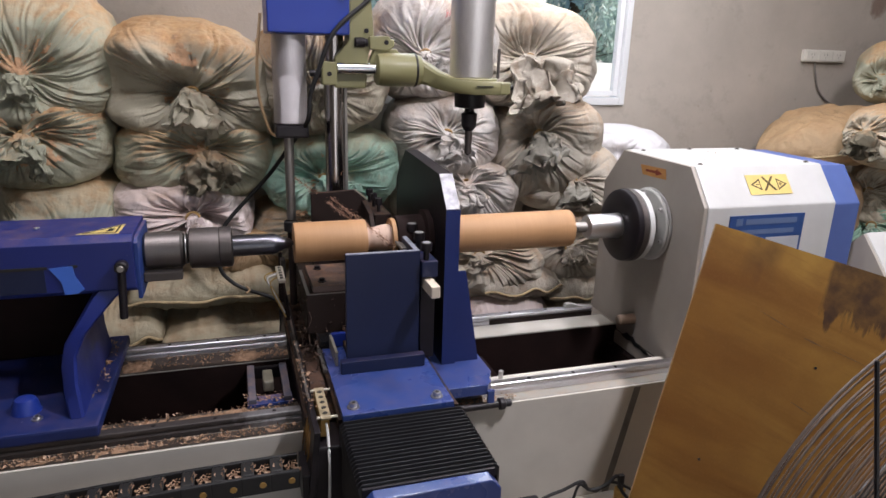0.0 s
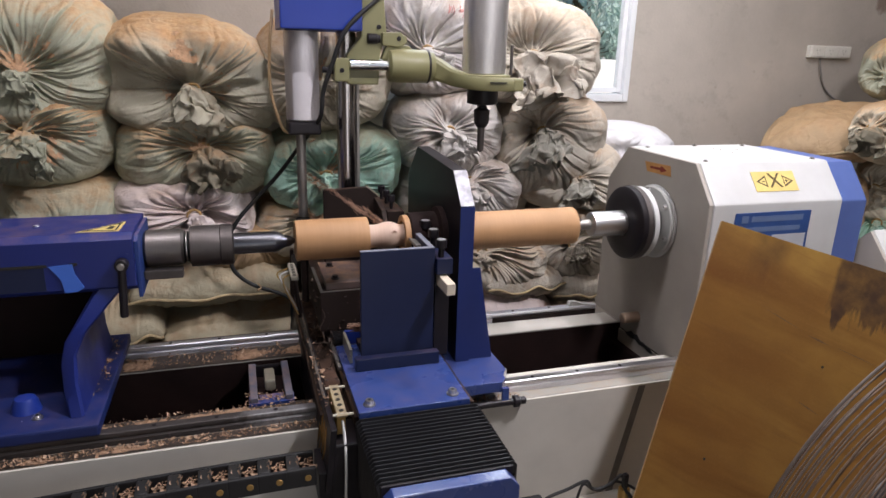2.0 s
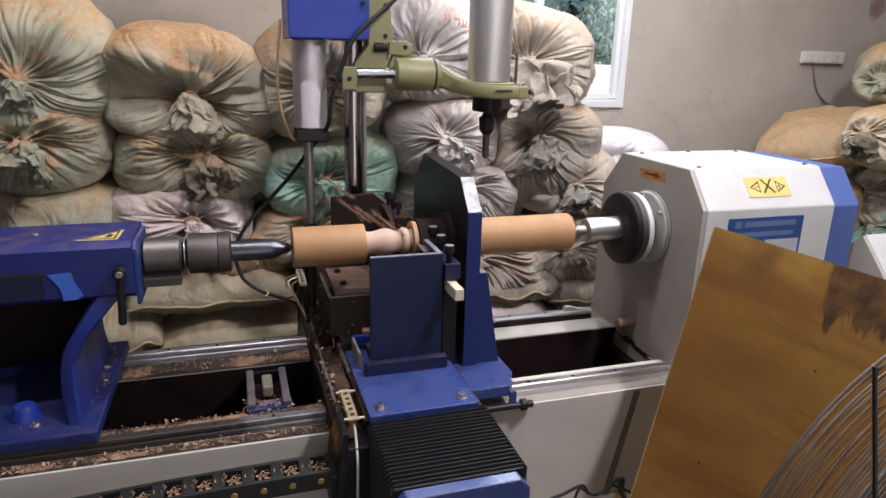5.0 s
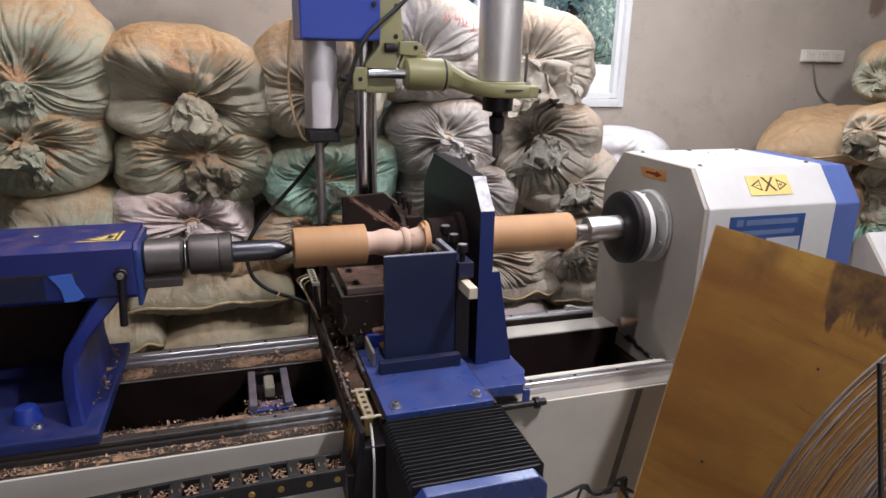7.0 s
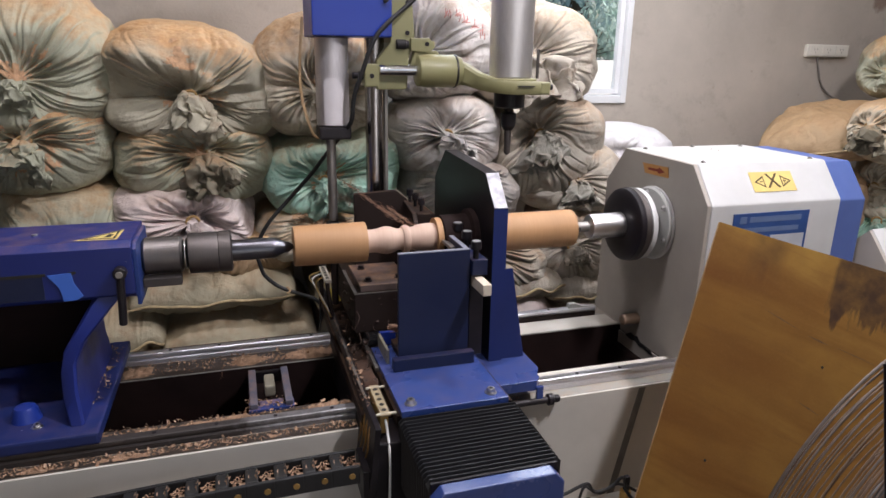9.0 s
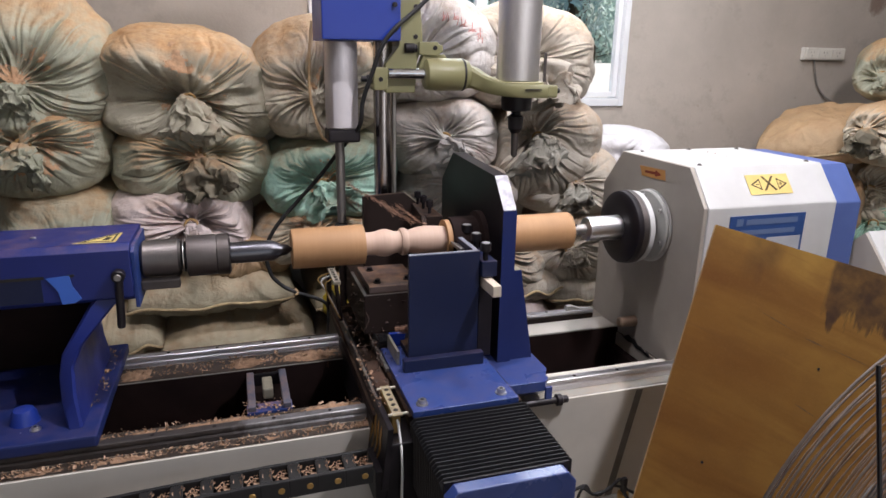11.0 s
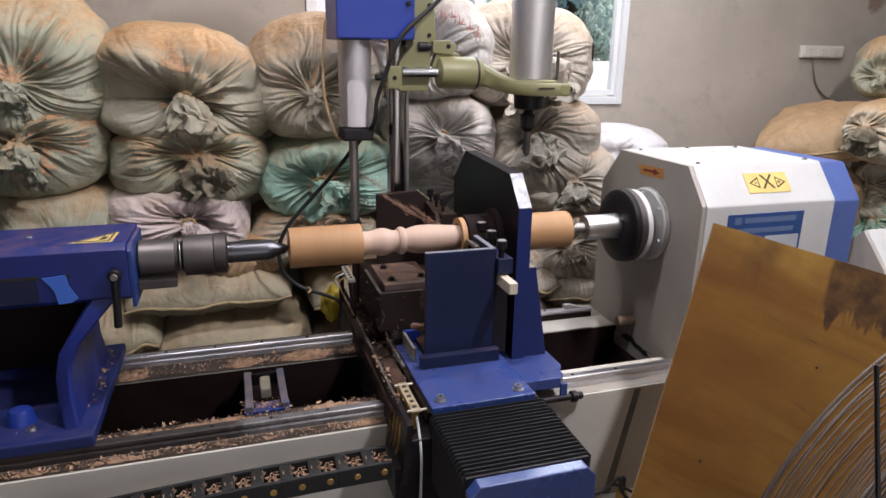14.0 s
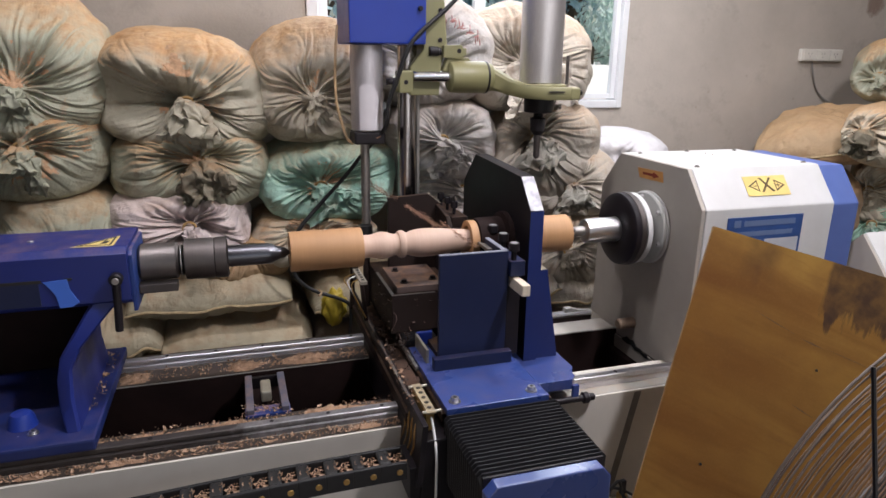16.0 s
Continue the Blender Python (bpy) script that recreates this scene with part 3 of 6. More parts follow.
def socket_strip():
    t = thing("wall_socket", "ivory multi-gang power socket fixed to the wall", "socket", at=(2.598, WALL_Y, 1.580))
    part("body", box((0, -0.022, -0.028), (0.25, -0.0, 0.028), 0.005), IVORY, t)
    for i in range(3):
        part("socket_plate", box((0.012 + i * 0.078, -0.025, -0.022), (0.082 + i * 0.078, -0.0215, 0.022), 0.002), IVORY, t)
        for dx, dz in ((0.025, 0.006), (0.042, 0.006), (0.033, -0.008)):
            part("slot", box((0.012 + i * 0.078 + dx, -0.0258, dz - 0.004), (0.015 + i * 0.078 + dx, -0.0252, dz + 0.004)), HS_GREY, t)
    part("cable", hose([(0.08, -0.010, -0.028), (0.092, -0.014, -0.08), (0.125, -0.012, -0.15), (0.18, -0.012, -0.20), (0.25, -0.015, -0.23), (0.33, -0.02, -0.25)], 0.004, 8), plain("grey_cable", (0.24, 0.22, 0.20), 0.6), t)


socket_strip()

# ---- the sacks ----


def sack(at, size, cloth, label, knot=(0.0, 0.0), tuft=0.0, droop=(0.0, -1.0), seed=0, yaw=0.0, pleat=1.0, group="stacked sacks", tie=True, cling=0, lean=0.0, square=0.84, hollows=(), mouth=""):
    """A stuffed sack that lies with its tied mouth to the front (-y). size: half width, half depth, half height.
    knot: where the gathered mouth sits, in half widths and heights. tuft: length of the loose cloth beyond the tie.
    lean: sideways slump of the upper half. hollows: deep dents as (angle in degrees round the knot, reach, depth)."""
    a, d, h = size
    rnd = random.Random(seed)
    o = Vector((seed * 7.3, seed * 2.9, seed * 1.7))
    t = thing("sack", label, "sack", group, at)
    t.rotation_euler = (0, 0, radians(yaw))
    nth, nph = 76, 420
    kx, kz = knot[0] * a, knot[1] * h
    th = np.pi * (np.arange(nth + 1) / nth) ** 1.2
    ph = np.arange(nph) * math.tau / nph
    T, P = np.meshgrid(th, ph, indexing="ij")
    spow = lambda v, e: np.sign(v) * np.abs(v) ** e
    R = np.sin(T).clip(0) ** 0.74
    rx, rz, ry = R * spow(np.cos(P), square), R * spow(np.sin(P), square), -spow(np.cos(T), 0.7)
    X, Y, Z = rx * a, ry * d, rz * h
    Z = np.where(Z < 0, Z * 0.94, Z)
    X = X * (1 + 0.07 * np.clip(-rz, 0, 1)) + lean * rz * a
    lump, fine, wob, rip = (np.empty(T.shape) for _ in range(4))
    for i in range(nth + 1):
        for j in range(nph):
            q = Vector((rx[i, j], ry[i, j], rz[i, j]))
            lump[i, j] = noise.noise(q * 1.2 + o) * 0.10 + noise.noise(q * 2.7 + o) * 0.05
            fine[i, j] = noise.noise(q * 9 + o)
            wob[i, j] = noise.noise(q * 2.2 + o * 2)
            rip[i, j] = 0.35 - abs(noise.noise(q * 3.3 + o * 3)) * 1.2 - abs(noise.noise(q * 7 + o * 4)) * 0.55
    g = 1 + lump
    X, Y, Z = X * g, Y * g, Z * g
    # creases that run out from the tied mouth: each has its own way, reach, width and depth
    push = np.zeros(T.shape)
    made = [(rnd.uniform(0, math.tau), rnd.uniform(0.30, 1.2), rnd.uniform(0.0026, 0.0050), rnd.uniform(0.006, 0.013)) for _ in range(96)]
    made += [(rnd.uniform(0, math.tau), rnd.uniform(0.5, 1.5), rnd.uniform(0.006, 0.011), rnd.uniform(0.004, 0.010)) for _ in range(13)]
    made += [(rnd.uniform(0, math.tau), rnd.uniform(0.5, 1.0), rnd.uniform(0.024, 0.040), rnd.uniform(0.012, 0.022)) for _ in range(5)]
    dents = [(radians(u), reach, 0.060, deep) for u, reach, deep in hollows]
    scale = min(1.15, (a + h) / 0.38)
    for way, reach, wide, deep in made + dents:
        bend = rnd.uniform(-0.35, 0.35)
        off = (P - way - bend * T - 0.22 * wob + math.pi) % math.tau - math.pi
        arc = np.sin(np.clip(T, 0.02, 1.57)) * off * (a + h) * 0.5
        along = np.clip(1 - T / reach, 0, 1) ** 0.8 * (1 - np.exp(-((T / 0.10) ** 2)))
        w2 = wide * (0.55 + 0.6 * T / reach)
        push += deep * scale * along * (-np.exp(-np.abs(arc / w2) ** 1.25) + 0.5 * np.exp(-((arc + (1.9 if wide > 0.05 else -1.9) * w2) / w2) ** 2))
    push = np.clip(push, -0.11, 0.045) * pleat
    push += a * (0.008 * fine + 0.022 * rip * min(1.0, 0.5 + 0.5 * pleat))
    nl = np.sqrt(rx * rx + ry * ry + rz * rz) + 1e-6
    X, Y, Z = X + rx / nl * push, Y + ry / nl * push, Z + rz / nl * push
    Y = Y + np.exp(-((T / 0.33) ** 2)) * d * 0.20 - np.exp(-((T / 0.12) ** 2)) * d * 0.16
    sh = np.exp(-((T / 0.8) ** 2))
    X, Z = X + kx * sh, Z + kz * sh
    co = np.stack([X, Y, Z], -1).reshape(-1, 3)
    idx = np.arange((nth + 1) * nph).reshape(nth + 1, nph)
    u, v = idx[:-1], idx[1:]
    quads = np.stack([u, v, np.roll(v, -1, 1), np.roll(u, -1, 1)], -1).reshape(-1, 4)
    me = bpy.data.meshes.new("body")
    me.from_pydata(co.tolist(), [], quads.tolist())
    bm = bmesh.new()
    bm.from_mesh(me)
    bpy.data.meshes.remove(me)
    bmesh.ops.remove_doubles(bm, verts=bm.verts[:], dist=0.0006)
    bmesh.ops.recalc_face_normals(bm, faces=bm.faces[:])
    body = part("body", bm, CLOTH[cloth], t)
    body.data.shade_smooth()
    if cling:
        # sawdust caked into the folds above the tie: ragged crumbs that follow the cloth, with loose grains round them
        me0 = body.data
        lift, quads = {}, []
        for p in me0.polygons:
            c = p.center
            near = (c - Vector((kx, -d * 0.85, kz + 0.25 * h))).length / (cling * a)
            k = noise.noise(c * 17 + o) * 0.8 + noise.noise(c * 60 + o) * 0.5
            if k > 0.02 + 0.75 * near ** 2 and p.normal.z > 0.0:
                quads.append(p.vertices[:])
                for i in p.vertices:
                    lift[i] = 0.001 + 0.006 * abs(noise.noise(me0.vertices[i].co * 70 + o))
        order = {v: k for k, v in enumerate(lift)}
        verts = [me0.vertices[v].co + me0.vertices[v].normal * lift[v] for v in order]
        faces = [[order[v] for v in q] for q in quads]
        for v in rnd.choices(list(order), k=min(len(order), 420)) if order else []:
            p = me0.vertices[v].co + me0.vertices[v].normal * 0.003 + Vector((rnd.gauss(0, 0.006), 0, rnd.gauss(0, 0.006)))
            k, q, sz = len(verts), Euler([rnd.uniform(0, 6.3) for _ in range(3)]).to_matrix(), rnd.uniform(0.0012, 0.0035)
            verts.extend(p + q @ Vector(c) * sz for c in ((-1, 0, 0), (0, -0.5, 0.3), (1, 0, 0), (0, 0.5, 0.3)))
            faces.append((k, k + 1, k + 2, k + 3))
        me = bpy.data.meshes.new("clinging_sawdust")
        me.from_pydata(verts, [], faces)
        me.materials.append(CLING)
        me.shade_smooth()
        tagged(new("clinging_sawdust", me), "orange sawdust caught in the folds", kind="stuff").parent = t
    if tuft:
        # the loose end of the cloth: a gathered tube that opens, folds over and hangs
        neck = Vector((kx, -d * 0.90, kz))
        nu, nv = 34, 132
        bm, rings = bmesh.new(), []
        ph0 = rnd.uniform(0, 6.3)
        dr = Vector((droop[0], -0.10, droop[1])).normalized()
        s1 = dr.cross(Vector((0, 1, 0))).normalized()
        hem = [rnd.uniform(0.78, 1.12) for _ in range(7)]
        for i in range(nu + 1):
            u = i / nu
            row = []
            for j in range(nv):
                ang = j * math.tau / nv
                ring = Vector((math.cos(ang), math.sin(ang), 0))
                e = ang / math.tau * 7
                long = hem[int(e) % 7] * (1 - e % 1) + hem[(int(e) + 1) % 7] * (e % 1)
                s = u * long
                c = neck + Vector((0, -1, 0)) * tuft * 0.25 * math.sin(min(s * 2.0, 1) * math.pi / 2) + dr * tuft * 0.95 * max(0.0, s - 0.12) ** 1.15
                pl = 0.50 * (abs(math.sin(2.5 * ang + ph0)) - 0.5) + 0.30 * (abs(math.sin(4.5 * ang + 2 * ph0 + 0.8 * u)) - 0.5) + 0.6 * noise.noise(ring * 1.1 + Vector((0, 0, u * 1.1)) + o)
                r = tuft * (0.12 + 0.34 * u ** 0.75) * max(0.15, 1 + pl * min(1, 0.5 + u * 1.5))
                p = c + s1 * math.cos(ang) * r * 1.05 + Vector((0, -0.42, 0.30)) * math.sin(ang) * r
                q = (p - neck) / tuft
                turb = Vector((noise.noise(q * 1.7 + o), noise.noise(q * 1.7 + o * 2), noise.noise(q * 1.7 + o * 3))) * 0.22
                ridge = Vector((abs(noise.noise(q * 3.2 + o)), abs(noise.noise(q * 3.2 + o * 2)), abs(noise.noise(q * 3.2 + o * 3)))) * 0.26
                tiny = Vector((noise.noise(q * 11 + o), noise.noise(q * 11 + o * 2), noise.noise(q * 11 + o * 3))) * 0.05
                row.append(bm.verts.new(p + (turb + ridge + tiny) * tuft * min(1, u * 2.2)))
            rings.append(row)
        for u, v in zip(rings, rings[1:]):
            for j in range(nv):
                bm.faces.new((u[j], v[j], v[(j + 1) % nv], u[(j + 1) % nv]))
        bmesh.ops.recalc_face_normals(bm, faces=bm.faces[:])
        ru = part("gathered_mouth", bm, CLOTH[mouth or cloth], t, "crumpled loose cloth beyond the tie")
        ru.data.shade_smooth()
    if tie:
        ring = [(kx + 0.018 * math.cos(k), -d * (0.86 if tuft else 0.80), kz + 0.018 * math.sin(k)) for k in [i * math.tau / 8 for i in range(9)]]
        part("tie_string", hose(ring, 0.004, 6, 4), TWINE, t)
    return t


def flat_sack(at, size, cloth, label, seed=0, yaw=0.0, roll=0.0, group="stacked sacks", ear=0.0):
    """A flat, sewn sack lying on its side: a pillow with a stitched hem along its front."""
    a, d, h = size
    o = Vector((seed * 5.1, seed * 3.3, seed))
    t = thing("sack", label, "sack", group, at)
    t.rotation_euler = (0, radians(roll), radians(yaw))
    nu, nv = 60, 40
    bm = bmesh.new()

    def sheet(sgn):
        grid = []
        for i in range(nu + 1):
            row = []
            for j in range(nv + 1):
                u, v = i / nu * 2 - 1, j / nv * 2 - 1
                k = max(0.0, (1 - abs(u) ** (3.5 - ear * (u < 0))) * (1 - abs(v) ** 3.0)) ** 0.55
                z = -0.35 * h + sgn * h * (1.35 if sgn > 0 else 0.65) * k * (1 + 0.18 * noise.noise(Vector((u * 1.7, v * 1.7, sgn)) + o))
                z += (0.012 * noise.noise(Vector((u * 5, v * 3, sgn * 2)) + o) - 0.010 * max(0.0, 0.25 - abs(noise.noise(Vector((u * 3.5, v * 2.2, sgn * 3)) + o))) * 4) * k
                z += 0.014 * (abs(noise.noise(Vector((u * 9, v * 1.2, sgn)) + o)) - 0.2) * math.exp(-((v + 1) / 0.5) ** 2) * k ** 0.3
                edge = 0.022 * noise.noise(Vector((u * 2.2, 9, 0)) + o) * (1 - k)
                slim = 1 - 0.05 * u * u - 0.42 * ear * max(0.0, -u - 0.1) ** 1.5
                row.append(bm.verts.new((u * a * (1 - 0.05 * v * v), v * d * slim, z + edge)))
            grid.append(row)
        for i, j in product(range(nu), range(nv)):
            bm.faces.new((grid[i][j], grid[i + 1][j], grid[i + 1][j + 1], grid[i][j + 1]))
        return grid
    sheet(1)
    sheet(-1)
    bmesh.ops.remove_doubles(bm, verts=bm.verts[:], dist=0.0006)
    bmesh.ops.recalc_face_normals(bm, faces=bm.faces[:])
    body = part("body", bm, CLOTH[cloth], t)
    body.data.shade_smooth()
    line = [(u * a * 0.95, -d * (1 - 0.05 * u * u - 0.42 * ear * max(0.0, -u - 0.1) ** 1.5) - 0.001, -0.35 * h + 0.022 * noise.noise(Vector((u * 2.2, 9, 0)) + o)) for u in [k / 20 - 1 for k in range(41)]]
    part("stitched_hem", hose(line, 0.0042, 6, 2), SEAM, t)
    return t

sack((-0.508, 0.740, 1.500), (0.225, 0.280, 0.212), "sage", "bulging sage-white woven sack dusted with sawdust, top of the stack", (-0.18, -0.25), 0.090, (-0.3, -1), seed=1, yaw=8, cling=0.55, square=0.9)
sack((-0.118, 0.740, 1.432), (0.248, 0.280, 0.182), "sandy", "large tied woven sack with sawdust on top and a torn mouth", (0.03, -0.14), 0.125, (-0.15, -1), seed=2, yaw=2, cling=0.55, lean=-0.10, square=0.76, hollows=((188, 1.05, 0.13), (80, 0.6, 0.02)))
sack((0.286, 0.740, 1.455), (0.222, 0.280, 0.197), "dusty", "round beige sack tied with twine, sawdust on its top", (-0.10, -0.18), 0.080, (0.2, -1), seed=3, yaw=-4, cling=0.30, square=0.95)
sack((0.657, 0.740, 1.555), (0.216, 0.280, 0.196), "pale", "pale beige woven sack with faded red print", (-0.20, -0.14), 0.080, (0.3, -1), seed=4, yaw=-9, square=0.9)
sack((1.000, 0.740, 1.535), (0.240, 0.280, 0.186), "beige", "large beige woven sack with a long loose tied mouth", (-0.06, -0.06), 0.200, (0.06, -1), seed=5, yaw=-14, lean=-0.12, square=0.8, hollows=((105, 0.7, 0.03),))
sack((-0.515, 0.740, 1.245), (0.185, 0.280, 0.132), "sawdusty", "sage-green tied sack with orange sawdust in its folds", (-0.24, 0.34), 0.120, (-0.3, -1), seed=6, yaw=8, cling=1.45, lean=0.16)
sack((-0.118, 0.740, 1.200), (0.230, 0.280, 0.140), "sage", "tied sage woven sack with a dark ragged mouth", (0.10, 0.30), 0.130, (0.25, -1), seed=7, yaw=2, cling=0.45, square=0.78, mouth="dimmed")
sack((0.312, 0.725, 1.158), (0.224, 0.280, 0.142), "green", "mint green woven sack tied at the front", (-0.16, -0.02), 0.105, (0.35, -1), seed=8, yaw=-4, cling=0.40, square=0.8, hollows=((150, 0.8, 0.025),))
sack((0.698, 0.740, 1.270), (0.206, 0.280, 0.150), "pale", "pale beige sack with a rosette of gathered cloth", (-0.02, 0.10), 0.110, (0.25, -1), seed=9, yaw=-10, square=0.85)
sack((1.085, 0.720, 1.215), (0.205, 0.260, 0.205), "beige", "beige woven sack tied in front, loose cloth hanging", (-0.22, 0.32), 0.140, (0.1, -1), seed=10, yaw=-15, square=0.8, hollows=((200, 0.9, 0.04),), mouth="drab")
sack((-0.500, 0.740, 1.070), (0.170, 0.280, 0.102), "sawdusty", "sage-green stuffed sack squeezed in the stack", (0.10, -0.85), 0.000, (0, -1), seed=11, yaw=8, pleat=0.5, tie=False, square=0.75)
sack((-0.161, 0.705, 1.042), (0.204, 0.280, 0.120), "pink", "pale pinkish sack with deep gathers round its tie", (0.14, 0.12), 0.085, (0.15, -1), seed=12, yaw=2, pleat=1.7, square=0.8)
sack((0.239, 0.720, 0.961), (0.210, 0.280, 0.103), "dusty", "brown-dusted sack under heavier ones", (0.03, 0.55), 0.000, (0, -1), seed=13, yaw=-3, cling=0.50)
sack((0.751, 0.740, 1.051), (0.223, 0.280, 0.153), "pale", "beige sack with a knotted mouth in the stack", (0.08, 0.46), 0.090, (0.3, -1), seed=14, yaw=-11)
sack((1.166, 0.700, 1.118), (0.197, 0.240, 0.145), "beige", "beige sack with a frayed tied mouth", (0.03, -0.00), 0.110, (0.2, -1), seed=15, yaw=-16, mouth="drab")
sack((0.822, 0.740, 0.800), (0.291, 0.280, 0.156), "beige", "beige sack low in the stack", (0.04, 0.48), 0.060, (0, -1), seed=16, yaw=-12)
sack((1.199, 0.700, 0.875), (0.160, 0.240, 0.164), "beige", "beige sack with crumpled mouth low in the stack", (-0.04, 0.04), 0.080, (0.2, -1), seed=17, yaw=-17)
sack((-0.600, 0.740, 0.887), (0.194, 0.280, 0.122), "sage", "sage sack behind the tailstock", (0.07, 0.67), 0.000, (0, -1), seed=18, yaw=8)
sack((0.021, 0.740, 0.902), (0.157, 0.280, 0.087), "tan", "tan sack dusted with orange sawdust", (0.05, 0.75), 0.000, (0, -1), seed=19, yaw=0)
flat_sack((-0.085, 0.740, 0.834), (0.253, 0.28, 0.088), "olive", "flat sewn olive sack with a stitched hem", seed=40)
flat_sack((-0.354, 0.740, 0.719), (0.123, 0.28, 0.088), "olive", "flat sewn sack near the bottom of the stack", seed=41)
flat_sack((-0.018, 0.740, 0.671), (0.248, 0.28, 0.088), "olive", "flat sewn pale olive sack with a stitched hem", seed=42)
flat_sack((0.452, 0.740, 0.782), (0.242, 0.28, 0.088), "olive", "flat sewn sack behind the carriage", seed=43)
flat_sack((0.472, 0.740, 0.614), (0.252, 0.28, 0.088), "beige", "flat sewn sack behind the carriage", seed=44)
flat_sack((0.946, 0.740, 0.769), (0.155, 0.28, 0.088), "beige", "flat pale sack with a folded hem", seed=45)
flat_sack((1.204, 0.740, 0.735), (0.162, 0.28, 0.088), "beige", "flat crumpled sack beside the headstock", seed=46)
flat_sack((0.909, 0.740, 0.665), (0.169, 0.28, 0.088), "pink", "flat pinkish sack at the bottom", seed=47)
flat_sack((1.220, 0.740, 0.637), (0.184, 0.28, 0.088), "beige", "flat sack at the bottom of the stack", seed=48)
flat_sack((-0.571, 0.740, 0.737), (0.130, 0.28, 0.088), "olive", "flat sewn sack behind the tailstock", seed=49)
flat_sack((-0.414, 0.740, 0.612), (0.221, 0.28, 0.088), "olive", "flat sack at the foot of the stack", seed=50)
flat_sack((0.050, 0.740, 0.549), (0.256, 0.28, 0.088), "olive", "flat sack at the foot of the stack", seed=51)
flat_sack((2.440, 0.760, 1.235), (0.290, 0.25, 0.118), "tan", "plump tan sack full of sawdust by the wall", seed=61, yaw=-8, roll=-12, ear=2.3, group="sacks by the wall")
sack((2.552, 0.510, 1.265), (0.164, 0.250, 0.132), "dusty", "tan-dusted sack with a dark knotted mouth by the wall", (-0.50, 0.21), 0.120, (0, -1), seed=61, yaw=-51, mouth="dimmed", group="sacks by the wall")
sack((2.822, 0.700, 1.509), (0.188, 0.250, 0.148), "sage", "sage sack on top of the wall-side heap", (-0.47, -0.13), 0.080, (0.3, -1), seed=62, yaw=-52, group="sacks by the wall")
sack((2.839, 0.650, 1.005), (0.198, 0.250, 0.164), "dusty", "crumpled tan-dusted sack low in the wall-side heap", (-0.50, 0.08), 0.080, (0, -1), seed=63, yaw=-52, group="sacks by the wall")
sack((2.855, 0.610, 0.817), (0.192, 0.250, 0.155), "green", "green-tinged sack at the base of the heap", (-0.52, 0.37), 0.050, (0, -1), seed=64, yaw=-53, group="sacks by the wall")
sack((1.495, 0.820, 1.150), (0.195, 0.200, 0.130), "white", "plain white woven sack behind the headstock", (0.00, 0.00), 0.000, (0, -1), seed=65, yaw=-33, group="sacks by the wall", pleat=0.3, tie=False)
sack((2.386, 0.750, 0.961), (0.243, 0.250, 0.175), "tan", "tan sack behind the headstock motor", (0.00, 0.00), 0.000, (0, -1), seed=66, yaw=-46, group="sacks by the wall", pleat=0.3, tie=False)
flat_sack((-0.550, 0.740, 0.200), (0.27, 0.28, 0.210), "olive", "full sack on the floor that carries the stack", seed=90)
flat_sack((-0.050, 0.740, 0.190), (0.27, 0.28, 0.200), "olive", "full sack on the floor that carries the stack", seed=91)
flat_sack((0.450, 0.740, 0.220), (0.27, 0.28, 0.230), "olive", "full sack on the floor that carries the stack", seed=92)
flat_sack((0.950, 0.740, 0.250), (0.27, 0.28, 0.260), "olive", "full sack on the floor that carries the stack", seed=93)
flat_sack((1.400, 0.740, 0.220), (0.27, 0.28, 0.230), "olive", "full sack on the floor that carries the stack", seed=94)
flat_sack((2.400, 0.740, 0.400), (0.27, 0.28, 0.400), "olive", "full sack on the floor that carries the stack", seed=95)
flat_sack((2.850, 0.740, 0.330), (0.27, 0.28, 0.340), "olive", "full sack on the floor that carries the stack", seed=96)


def red_print():
    """Faded red strokes on the pale sack; they cannot be read, so they are plain bars."""
    owner = next(o for o in scene.objects if "red print" in str(o.get("label", "")))
    body = next(o for o in owner.children if o.name.startswith("body"))
    m = Matrix.Translation(owner.location) @ owner.rotation_euler.to_matrix().to_4x4()
    me = body.data
    tree_ = BVHTree.FromPolygons([m @ v.co for v in me.vertices], [p.vertices[:] for p in me.polygons])
    inv = m.inverted()
    rnd = random.Random(12)
    for gx, gz in ((0.645, 1.650), (0.672, 1.645), (0.700, 1.635), (0.728, 1.618), (0.752, 1.598)):
        for k in range(5):
            a = rnd.choice((0.1, 1.5, 0.4, 1.2))
            x, z, n = gx + rnd.uniform(-0.008, 0.008), gz + rnd.uniform(-0.011, 0.011), rnd.uniform(0.008, 0.013)
            pts = []
            for e in (-1, -0.5, 0, 0.5, 1):
                hit = tree_.ray_cast(Vector((x + e * n * math.cos(a), 0.25, z + e * n * math.sin(a))), Vector((0, 1, 0)))
                if hit[0] is not None:
                    pts.append(tuple(inv @ (hit[0] + Vector((0, -0.0006, 0)))))
            if len(pts) > 2:
                part("print_bar", hose(pts, 0.0014, 6, 2), RED_INK, owner)


red_print()

# ---- the lathe ----
SPZ = 1.10          # height of the spindle line, which runs along x at y = 0


